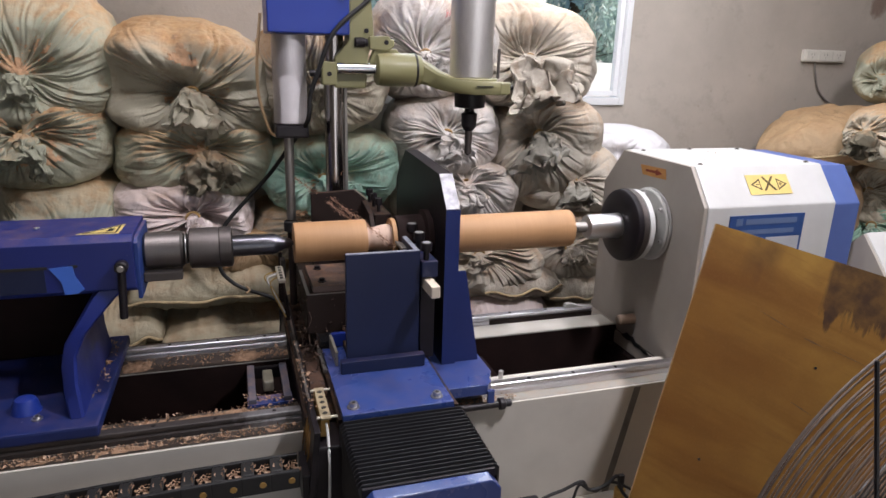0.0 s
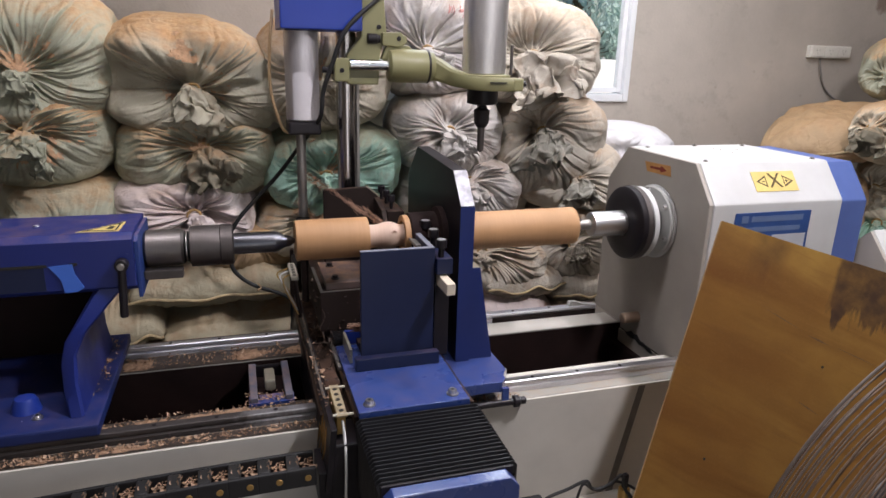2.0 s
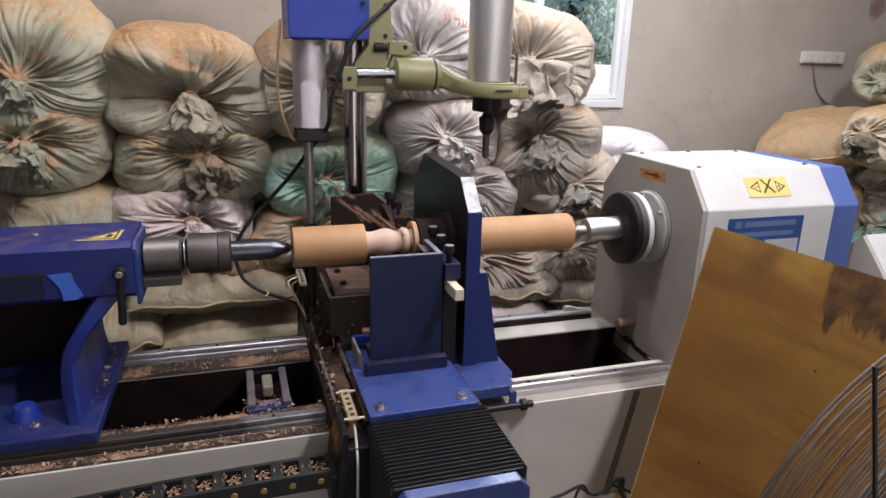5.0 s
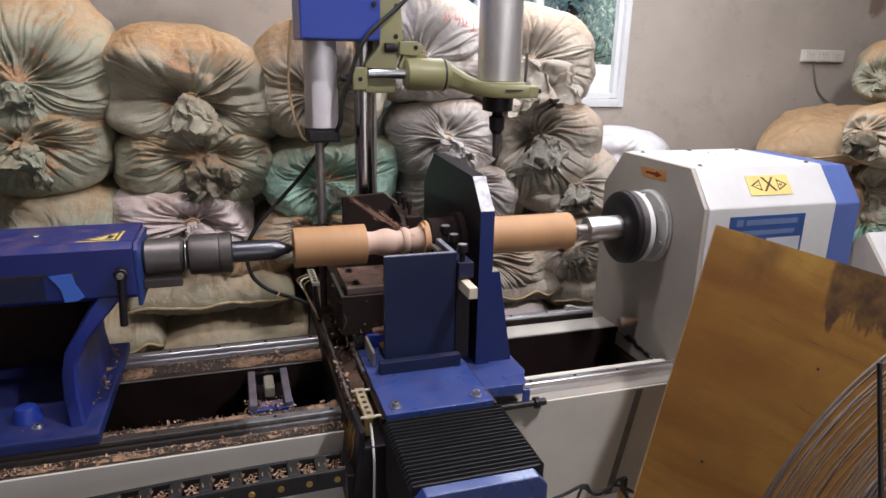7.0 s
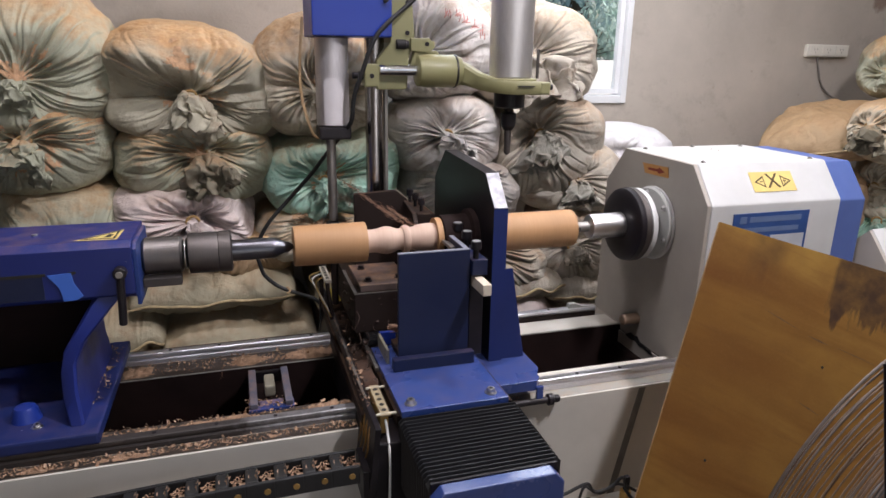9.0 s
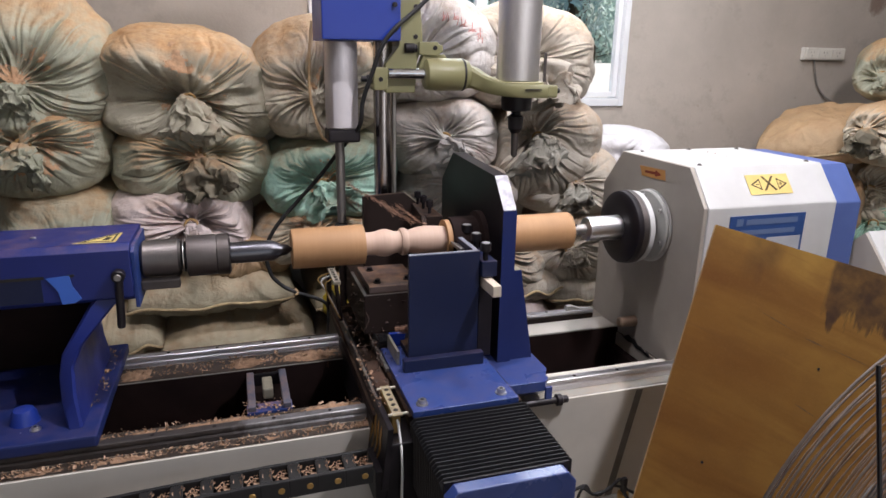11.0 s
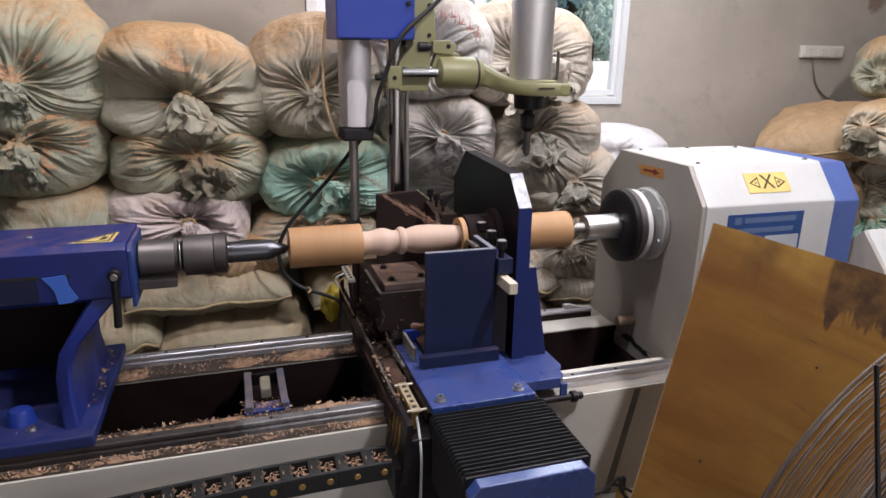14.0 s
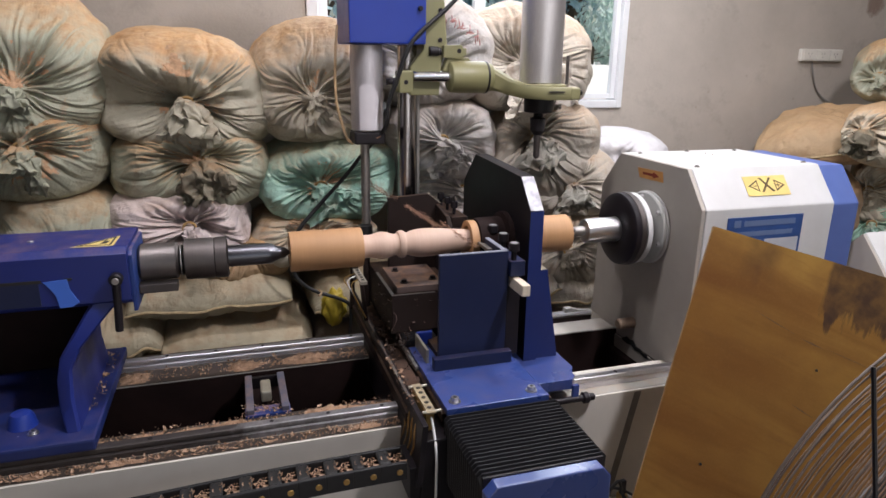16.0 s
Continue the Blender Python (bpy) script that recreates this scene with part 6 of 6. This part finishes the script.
    part("clamp_bolt", rod((0.690, 0.125, 1.454), (0.706, 0.125, 1.454), 0.007, 12), BLACK, t)
    mo = part("drill_motor", spun([(0, 0.054), (0.004, 0.0575), (0.47, 0.0575), (0.475, 0.05)], (0.612, 0.19, 1.474), (0.612, 0.19, 1.95), 48), TUBE, t, "long brushed stainless drill motor", smooth=True)
    part("motor_nose", spun([(0, 0.030), (0.003, 0.041), (0.040, 0.042), (0.050, 0.048)], (0.612, 0.19, 1.396), (0.612, 0.19, 1.4465), 40), BLACK, mo)
    part("chuck", spun([(0, 0.012), (0.012, 0.020), (0.045, 0.022), (0.050, 0.014), (0.060, 0.012)], (0.612, 0.19, 1.336), (0.612, 0.19, 1.396), 24), BLACK, mo)
    part("drill_bit", spun([(0, 0.002), (0.006, 0.009), (0.062, 0.010), (0.068, 0.010)], (0.612, 0.19, 1.268), (0.612, 0.19, 1.336), 16), STEEL_DARK, mo)
    part("sensor_bar", box((0.674, 0.155, 1.475), (0.680, 0.163, 1.550), 0.001), STEEL_DARK, t)
    # black hose that hangs from the head and loops to the saddle
    part("black_hose", hose([(0.44, 0.215, 1.75), (0.345, 0.212, 1.660), (0.254, 0.205, 1.578), (0.212, 0.21, 1.480), (0.193, 0.22, 1.42), (0.185, 0.235, 1.355), (0.150, 0.33, 1.285), (0.095, 0.40, 1.195), (0.032, 0.42, 1.122),
                             (-0.034, 0.42, 1.048), (-0.066, 0.42, 0.98), (-0.058, 0.42, 0.915), (-0.040, 0.42, 0.882), (0.002, 0.42, 0.848), (0.098, 0.40, 0.808), (0.106, 0.385, 0.76), (0.106, 0.37, 0.72)], 0.0058, 10), RUBBER, t, "black rubber hose", smooth=True)
    part("hose_tie", hose([(0.012, 0.412, 0.855), (0.020, 0.40, 0.848), (0.010, 0.39, 0.842)], 0.003, 6), TAN_TUBE, t)
    part("junction_strip", box((0.108, 0.33, 0.90), (0.122, 0.37, 0.955), 0.002), STEEL_DARK, t)
    part("rear_bracket_arm", prism([(0.100, 0.80), (0.115, 0.80), (0.115, 0.97), (0.106, 0.97)], "y", 0.36, 0.375, 0.001), BLACK_DIRTY, t)
    return t


def cyl_label(c, r, z0, z1, a0, a1, n=18):
    bm = bmesh.new()
    rows = []
    for i in range(n + 1):
        a = a0 + (a1 - a0) * i / n
        top = z1 - 0.02 * (abs(i / n - 0.4) * 2) ** 3
        rows.append([bm.verts.new((c[0] + r * math.cos(a), c[1] + r * math.sin(a), z)) for z in (z0, top)])
    for u, v in zip(rows, rows[1:]):
        bm.faces.new((u[0], v[0], v[1], u[1]))
    return bm


CARRIAGE = carriage()

# ---- the drag chain along the front of the bed ----
PITCH, LINKS = 0.054, 26


def chain_link():
    t = thing("chain_link", "black plastic cable-chain link with brass pin, filled with shavings", "cable chain", "links of the cable chain")
    h, w = 0.040, 0.064
    for y in (0.0, w - 0.009):
        part("side_plate", box((-0.028, y, -h / 2), (0.028, y + 0.009, h / 2), 0.003), RUBBER, t)
    for y in (-0.0008, w - 0.0002):
        part("pin", rod((0.012, y - 0.0012, 0), (0.012, y + 0.0022, 0), 0.0065, 14), BRASS, t)
    part("bridge", box((-0.027, 0.0092, h / 2 - 0.008), (-0.003, w - 0.0092, h / 2 - 0.0005), 0.003), plain("dark_grey_plastic", (0.026, 0.026, 0.026), 0.4), t)
    part("lower_bridge", box((-0.027, 0.0092, -h / 2 + 0.001), (0.002, w - 0.0092, -h / 2 + 0.006), 0.002), RUBBER, t)
    chips("shaving_fill", [((0.002, 0.013, h / 2 - 0.024), (0.024, w - 0.014, h / 2 - 0.006), 3), ((-0.025, 0.012, h / 2), (0.0, w - 0.012, h / 2 + 0.002), 0.5)], 60, 0.011, "pale shavings lying in the link", t, seed=31)
    return t


first = chain_link()
CHAIN = [first] + [copy_thing(first, Matrix()) for _ in range(LINKS - 1)]


def chain_poses(shift):
    """The links' poses once the carriage has gone that far: a run that sags slightly, then the turn and the lower run."""
    x, z, a = 0.085 + shift, 0.733, 0.0
    bend_at = 0.50 + shift / 2
    out, s, ds = [], 0.0, PITCH / 8
    for i in range(LINKS):
        out.append(Matrix.Translation((x - 0.5 * PITCH * math.cos(a), -0.385, z - 0.5 * PITCH * math.sin(a))) @ Matrix.Rotation(-a, 4, "Y"))
        for _ in range(8):
            k = 0.12 if s < bend_at else (1 / 0.11 if a < math.pi - 0.02 else 0.0)
            a = min(a + k * ds, math.pi)
            x -= math.cos(a) * ds
            z -= math.sin(a) * ds
            s += ds
    return out


tagged(part("chain_tray", box((-1.2, -0.40, 0.30), (0.45, -0.29, 0.325), 0.002), GREY_GREEN), "steel tray that carries the lower chain run", "tray")
tagged(part("chain_bracket", box((0.090, -0.39, 0.66), (0.135, -0.30, 0.74), 0.002), BLACK, CARRIAGE), "")

# ---- things in front ----


SCRATCH = plain("dark_scratched_wood", (0.125, 0.058, 0.018), 0.7, 0.4, 90)


def plywood_sheet():
    t = thing("plywood_sheet", "stained orange-brown plywood sheet leaning in front of the headstock", "plywood sheet")
    x = Vector((0.34443, -0.14340, -0.10086)).normalized()
    way = Vector((-0.22570, -0.10692, -0.57790))
    yv = -(way - x * way.dot(x)).normalized()
    nz = x.cross(yv)
    m = Matrix((x, yv, nz)).transposed().to_4x4()
    m.translation = (0.9907, -0.3685, 1.1973)
    t.matrix_world = m
    L, W, k = 1.22, 0.62, 0.009
    part("face_veneer", box((0, -L, -0.0015), (W, 0, 0), 0.0005), PLY, t)
    part("core", box((0.0004, -L + 0.0004, -k), (W - 0.0004, -0.0004, -0.0018)), PLY_EDGE, t)
    for u0, v0, u1, v1, wd in ((0.249, -0.179, 0.303, -0.187, 0.0022), (0.267, -0.320, 0.325, -0.337, 0.0016), (0.310, -0.185, 0.411, -0.199, 0.0010), (0.14, -0.150, 0.235, -0.174, 0.0012)):
        part("scratch", prism([(u0, v0), ((u0 + u1) / 2, (v0 + v1) / 2 - wd), (u1, v1), ((u0 + u1) / 2, (v0 + v1) / 2 + wd)], "z", 0.0001, 0.0004), SCRATCH, t)
    for px, py in ((0.30, -0.235), (0.118, -0.50)):
        part("nail_head", rod((px, py, 0), (px, py, 0.0012), 0.003, 10), BLACK, t)


plywood_sheet()


def floor_fan():
    """Big floor fan, of which the wire guard's edge shows."""
    t = thing("floor_fan", "large floor fan with a dull wire guard", "fan")
    ax = Vector((-0.30, -0.87, 0.38)).normalized()
    m = ax.to_track_quat("Z", "Y").to_matrix().to_4x4()
    m.translation = (0.926, -1.308, 0.831)
    t.matrix_world = m
    R = 0.561
    ring = lambda r, z, n=72: [(r * math.cos(k * math.tau / n), r * math.sin(k * math.tau / n), z) for k in range(n + 1)]
    part("rim", hose(ring(R, 0), 0.0018, 8, 2), WIRE, t, "galvanised rim")
    for k, r, z in ((0.988, 0.0011, -0.004), (0.979, 0.0014, 0.003), (0.968, 0.0009, 0.005), (0.957, 0.0010, 0.008)):
        part("rim", hose(ring(R * k, z), r, 6, 2), WIRE, t)
    g = part("guard", hose(ring(R * 0.935, 0.012), 0.0014, 6, 2), GUARD, t, "concentric rusty guard wires")
    for i in range(112):
        r = R * (0.930 - i * 0.0056)
        z = 0.012 + 0.10 * (1 - (r / R) ** 2) ** 0.8
        dark = i % 22 == 15
        part("guard_wire", hose(ring(r, z, 60), 0.0042 if dark else (0.0010, 0.0008, 0.0014, 0.0009, 0.0012)[i % 5], 6, 2), BLACK if dark else (GUARD, GUARD, WIRE, GUARD, GUARD)[i % 5], g)
    bg = part("back_guard", hose(ring(R * 0.95, -0.05), 0.0014, 6, 2), GUARD, t)
    for i in range(30):
        part("guard_wire", hose(ring(R * (0.935 - i * 0.017), -0.05 - 0.09 * (i / 30) ** 0.6, 60), 0.0011, 6, 2), GUARD, bg)
    for k in range(12):
        a = k * math.tau / 12 + 0.07
        pts = [(R * q * math.cos(a), R * q * math.sin(a), 0.010 + 0.10 * (1 - q * q) ** 0.8) for q in (0.08, 0.3, 0.5, 0.7, 0.85, 0.95, 1.0)]
        part("spoke", hose(pts, 0.0022, 6, 4), BLACK, g)
    part("hub", spun([(0, 0.03), (0.004, 0.05), (0.02, 0.05), (0.024, 0.04)], (0, 0, 0.095), (0, 0, 0.12), 32), BLACK, t)
    part("motor", rod((0, 0, -0.16), (0, 0, -0.02), 0.075, 32), BLACK, t)
    for k in range(3):
        b = part("blade", prism([(0.05, -0.04), (R * 0.85, -0.11), (R * 0.9, 0.05), (0.05, 0.03)], "z", 0.02, 0.024, 0.001), plain("grey_blade", (0.16, 0.16, 0.17), 0.4), t)
        b.rotation_euler = (0.0, 0.0, k * math.tau / 3 + 0.4)
    inv = m.inverted()
    part("guard_rod", hose([tuple(inv @ Vector((0.552, -1.102, 1.273))), tuple(inv @ Vector((0.542, -1.148, 1.114)))], 0.0022, 8), BLACK, t)
    foot = Vector((0.976, -1.188, 0.0))
    part("stand", hose([(0, 0, -0.12), tuple(inv @ (foot + Vector((0, 0, 0.4)))), tuple(inv @ foot)], 0.018, 12), BLACK, t)
    part("foot_bar", hose([tuple(inv @ (foot + Vector((-0.3, 0, 0.018)))), tuple(inv @ (foot + Vector((0, 0, 0.018)))), tuple(inv @ (foot + Vector((0.3, 0, 0.018))))], 0.018, 12), BLACK, t)


floor_fan()


def white_cabinet():
    t = thing("machine_cover", "white sheet-metal cover of a neighbouring machine", "machine cover")
    part("cover", prism([(-0.41, 0.60), (-0.41, 0.903), (-0.228, 1.107), (-0.05, 0.93), (-0.05, 0.60)], "x", 1.61, 2.15, 0.003), WHITE, t)
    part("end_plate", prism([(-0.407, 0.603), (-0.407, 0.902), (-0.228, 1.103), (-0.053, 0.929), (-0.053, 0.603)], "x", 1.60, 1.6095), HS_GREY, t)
    part("stand", box((1.66, -0.38, 0.0), (2.10, -0.08, 0.5995), 0.004), GREY_GREEN, t)


white_cabinet()


def loose_bits():
    t = thing("power_cable", "black power cable lying on the plinth", "cable")
    part("loop", hose([(0.55, -0.33, 0.468), (0.64, -0.33, 0.53), (0.70, -0.33, 0.548), (0.745, -0.335, 0.566), (0.770, -0.33, 0.535), (0.815, -0.33, 0.538), (0.845, -0.33, 0.560), (0.862, -0.33, 0.515), (0.90, -0.34, 0.468)], 0.0042, 8), RUBBER, t, smooth=True)
    part("second_loop", hose([(0.735, -0.31, 0.468), (0.752, -0.31, 0.535), (0.775, -0.31, 0.525), (0.80, -0.315, 0.515), (0.85, -0.315, 0.53), (0.95, -0.33, 0.468)], 0.0036, 8), RUBBER, t, smooth=True)
    part("plug", box((0.585, -0.35, 0.4602), (0.64, -0.31, 0.535), 0.006), RUBBER, t)
    b = thing("brass_tap", "small brass fitting with a black lever", "fitting", at=(0.872, -0.31, 0.46))
    part("body", rod((0, 0, 0), (0, 0, 0.045), 0.014, 16), BRASS, b)
    part("lever", box((-0.006, -0.006, 0.0452), (0.006, 0.006, 0.085), 0.002), BLACK, b)
    y = thing("plastic_bag", "crumpled yellow plastic bag wedged behind the bed", "bag", at=(0.280, 0.435, 0.785))
    bm = bmesh.new()
    bmesh.ops.create_icosphere(bm, subdivisions=4, radius=1.0)
    for v in bm.verts:
        k = 1 + 0.35 * noise.noise(v.co * 2.1) + 0.2 * abs(noise.noise(v.co * 5))
        v.co = Vector((v.co.x * 0.036, v.co.y * 0.02, v.co.z * 0.055)) * k
    part("film", bm, YELLOW_BAG, y).data.shade_smooth()


loose_bits()

# ---- small curls that fly off the cutter ----


CURL = plain("brown_shaving", (0.36, 0.19, 0.10), 0.8, 0.3, 80)


def curl_mesh(w, r, turn, thick=0.0007):
    bm, grid = bmesh.new(), []
    for i in range(11):
        a = turn * i / 10
        grid.append([bm.verts.new((x + 0.25 * w * i / 10, q * math.cos(a), q * math.sin(a))) for x, q in ((-w / 2, r), (w / 2, r), (w / 2, r - thick), (-w / 2, r - thick))])
    for u, v in zip(grid, grid[1:]):
        for k in range(4):
            bm.faces.new((u[k], v[k], v[(k + 1) % 4], u[(k + 1) % 4]))
    bm.faces.new(grid[0]), bm.faces.new(grid[-1][::-1])
    bmesh.ops.recalc_face_normals(bm, faces=bm.faces[:])
    me = bpy.data.meshes.new("curl")
    bm.to_mesh(me)
    bm.free()
    me.materials.append(CURL)
    return me


def spray_mesh(seed):
    """A loose tuft of thin slivers that the cutter throws off in one go, about 15 cm long along y."""
    r2 = random.Random(seed)
    verts, faces = [], []
    for _ in range(190):
        y = r2.uniform(-0.075, 0.072)
        a, d = r2.uniform(0, 6.3), abs(r2.gauss(0, 0.0040)) + 0.0005
        c, n, w, b = Vector((d * math.cos(a), y, d * math.sin(a))), r2.uniform(0.003, 0.008), r2.uniform(0.0004, 0.0009), len(verts)
        q = Euler((r2.uniform(-0.4, 0.4), r2.uniform(0, 6.3), r2.uniform(-0.4, 0.4))).to_matrix()
        for k in (-1, 0, 1):
            for e in (-1, 1):
                verts.append(c + q @ Vector((e * w, k * n * 0.5, 0.2 * n * (k * k))))
        faces += [(b, b + 1, b + 3, b + 2), (b + 2, b + 3, b + 5, b + 4)]
    me = bpy.data.meshes.new("spray")
    me.from_pydata(verts, [], faces)
    me.materials.append(SPRAY)
    return me


CURLS = []
SPRAY = shavings_mat("flying_shavings", (0.52, 0.33, 0.23), (0.24, 0.12, 0.075))
curl_shapes = [curl_mesh(0.0025, 0.007, 2.2), spray_mesh(1), spray_mesh(2), spray_mesh(3)]
for i in range(260):
    CURLS.append(tagged(new("wood_curl", curl_shapes[i % 4]), "thin brown wood curl thrown off by the cutter" if i % 4 == 0 else "loose tuft of thin brown shavings flying off the cutter", "wood shaving", "curls thrown off by the cutter"))

# ---- what moves ----
GLIDE = [
    (0.0, 0.0000),
    (0.5, 0.0079),
    (1.0, 0.0141),
    (1.5, 0.0205),
    (2.0, 0.0277),
    (2.5, 0.0320),
    (3.0, 0.0382),
    (3.5, 0.0417),
    (4.0, 0.0448),
    (6.5, 0.0771),
    (7.0, 0.0837),
    (7.5, 0.0910),
    (8.0, 0.0980),
    (8.5, 0.1065),
    (9.0, 0.1137),
    (11.5, 0.1499),
    (12.0, 0.1572),
    (12.5, 0.1646),
    (13.0, 0.1723),
    (13.5, 0.1802),
    (14.0, 0.1864),
    (14.5, 0.1957),
    (15.0, 0.2028),
    (15.5, 0.2105),
    (16.0, 0.2173),
]


def shift_at(t):
    for (a, u), (b, v) in zip(GLIDE, GLIDE[1:]):
        if t <= b:
            return u + (v - u) * (t - a) / (b - a)
    return GLIDE[-1][1]


def motions():
    walk(CARRIAGE, [(t, pose(s, 0, 0)) for t, s in GLIDE])
    steps = [i / 30 for i in range(481)]
    for ob, z in ((WORK, SPZ), (CHUCK, SPZ), (LIVE, SPZ)):
        walk(ob, [(t, pose(0, 0, z, 47.0 * i)) for i, t in enumerate(steps)])
    times = [0.0, 2.0, 4.0, 6.0, 8.0, 10.0, 12.0, 14.0, 16.0]
    rows = [chain_poses(shift_at(t)) for t in times]
    for k, link in enumerate(CHAIN):
        walk(link, [(t, r[k]) for t, r in zip(times, rows)])
    rnd = random.Random(5)
    for ob, x, k in WASTE:
        # the cutter reaches the ring, and its three shavings come off one after another and drop into the trough
        goal = x - CUT0 + 0.004
        tc = 0.0
        for (a, u), (b, v) in zip(GLIDE, GLIDE[1:]):
            if u <= goal <= v:
                tc = a + (b - a) * (goal - u) / max(1e-6, v - u)
        if goal > GLIDE[-1][1]:
            tc = 99
        t0 = tc + k * 0.14
        rest = pose(x, 0, SPZ, 120 * k)
        if t0 > 15.4:
            walk(ob, [(0.0, rest), (16.0, rest)])
            continue
        rx, ry = rnd.uniform(-60, 60), rnd.uniform(-60, 60)
        ly = rnd.uniform(-0.06, 0.06)
        fly = [(t0 + 0.04, pose(x - 0.008, -0.02, SPZ - 0.03, 120 * k + rx * 0.3, ry * 0.2)), (t0 + 0.09, pose(x - 0.015, -0.025, SPZ - 0.14, 120 * k + rx * 0.9, ry * 0.6)),
               (t0 + 0.15, pose(x - 0.02, -0.02, 0.80, 120 * k + rx * 1.6, ry * 1.2)), (t0 + 0.25, pose(x - 0.03, ly, 0.48, 120 * k + rx * 2, ry * 1.6))]
        walk(ob, [(0.0, rest), (max(t0, 0.07), rest), *[(t + max(0, 0.07 - t0), m) for t, m in fly], (16.0, fly[-1][1])])

    for i, ob in enumerate(CURLS):
        # it waits in the tool box, then leaves the edge upwards and back, and drops into the trough
        t0 = -0.25 + 16.2 * i / len(CURLS)
        hx, hy = rnd.uniform(0.24, 0.35), rnd.uniform(-0.15, -0.07)
        q = [rnd.uniform(-80, 80) for _ in range(3)]
        ux, uy, uz = rnd.uniform(-0.12, -0.05), rnd.uniform(0.05, 0.20), rnd.uniform(0.06, 0.13)
        if i % 4 == 0:
            ux, uy, uz = rnd.uniform(-0.40, -0.15), rnd.uniform(0.05, 0.22), rnd.uniform(0.05, 0.22)
        s0 = shift_at(max(t0, 0.0))
        cx = CUT0 + s0 - 0.002
        path = [(t0 - 0.10, hx + s0, hy, 0.90), (t0, cx, -0.035, SPZ + 0.030), (t0 + 0.10, cx + ux * 0.6, uy * 0.5, SPZ + 0.03 + uz * 0.8), (t0 + 0.20, cx + ux, uy * 0.9, SPZ + 0.03 + uz),
                (t0 + 0.40, cx + ux * 1.5, uy * 0.6, SPZ - 0.08), (t0 + 0.55, cx + ux * 1.8, 0.02, 0.70), (t0 + 0.65, cx + ux * 1.9, 0.0, 0.46)]
        rows = [(t, pose(x, y, z, *[a * 2.2 * k / 6 for a in q])) for k, (t, x, y, z) in enumerate(path)]
        if i % 4:
            # the jet: straight back over the rear tool post, then down behind the bed
            hx, hy, j = 0.286, -0.115, [rnd.uniform(-0.006, 0.006) for _ in range(3)]
            jx = cx - 0.040
            jet = [(t0 - 0.10, hx + s0, hy, 0.90, 80), (t0, jx, -0.030, 1.124, 22), (t0 + 0.17, jx - 0.055 + j[0], 0.105, 1.146 + j[1], 24), (t0 + 0.35, jx - 0.125 + j[0] * 3, 0.270, 1.184 + j[2] * 3, 26),
                   (t0 + 0.47, jx - 0.15, 0.365, 1.02, 20), (t0 + 0.58, jx - 0.16, 0.375, 0.74, 14), (t0 + 0.68, jx - 0.16, 0.375, 0.46, 14)]
            rows = [(t, pose(x, y, z, 13 if k < 5 else 5, 0, a)) for k, (t, x, y, z, a) in enumerate(jet)]
        rows = [r for r in rows if 0.0 <= r[0] <= 16.0]
        if t0 - 0.10 > 0:
            home = (13, 0, 80) if i % 4 else (0, 0, 0)
            rows = [(0.0, pose(hx, hy, 0.90, *home))] + [(t, pose(hx + shift_at(t), hy, 0.90, *home)) for t in (4.0, 8.0, 12.0) if t < t0 - 0.2] + rows
        else:
            rows = [(0.0, rows[0][1])] + [r for r in rows if r[0] > 0.04]
        rows.append((16.0, rows[-1][1])) if rows[-1][0] < 15.96 else None
        walk(ob, rows)


motions()
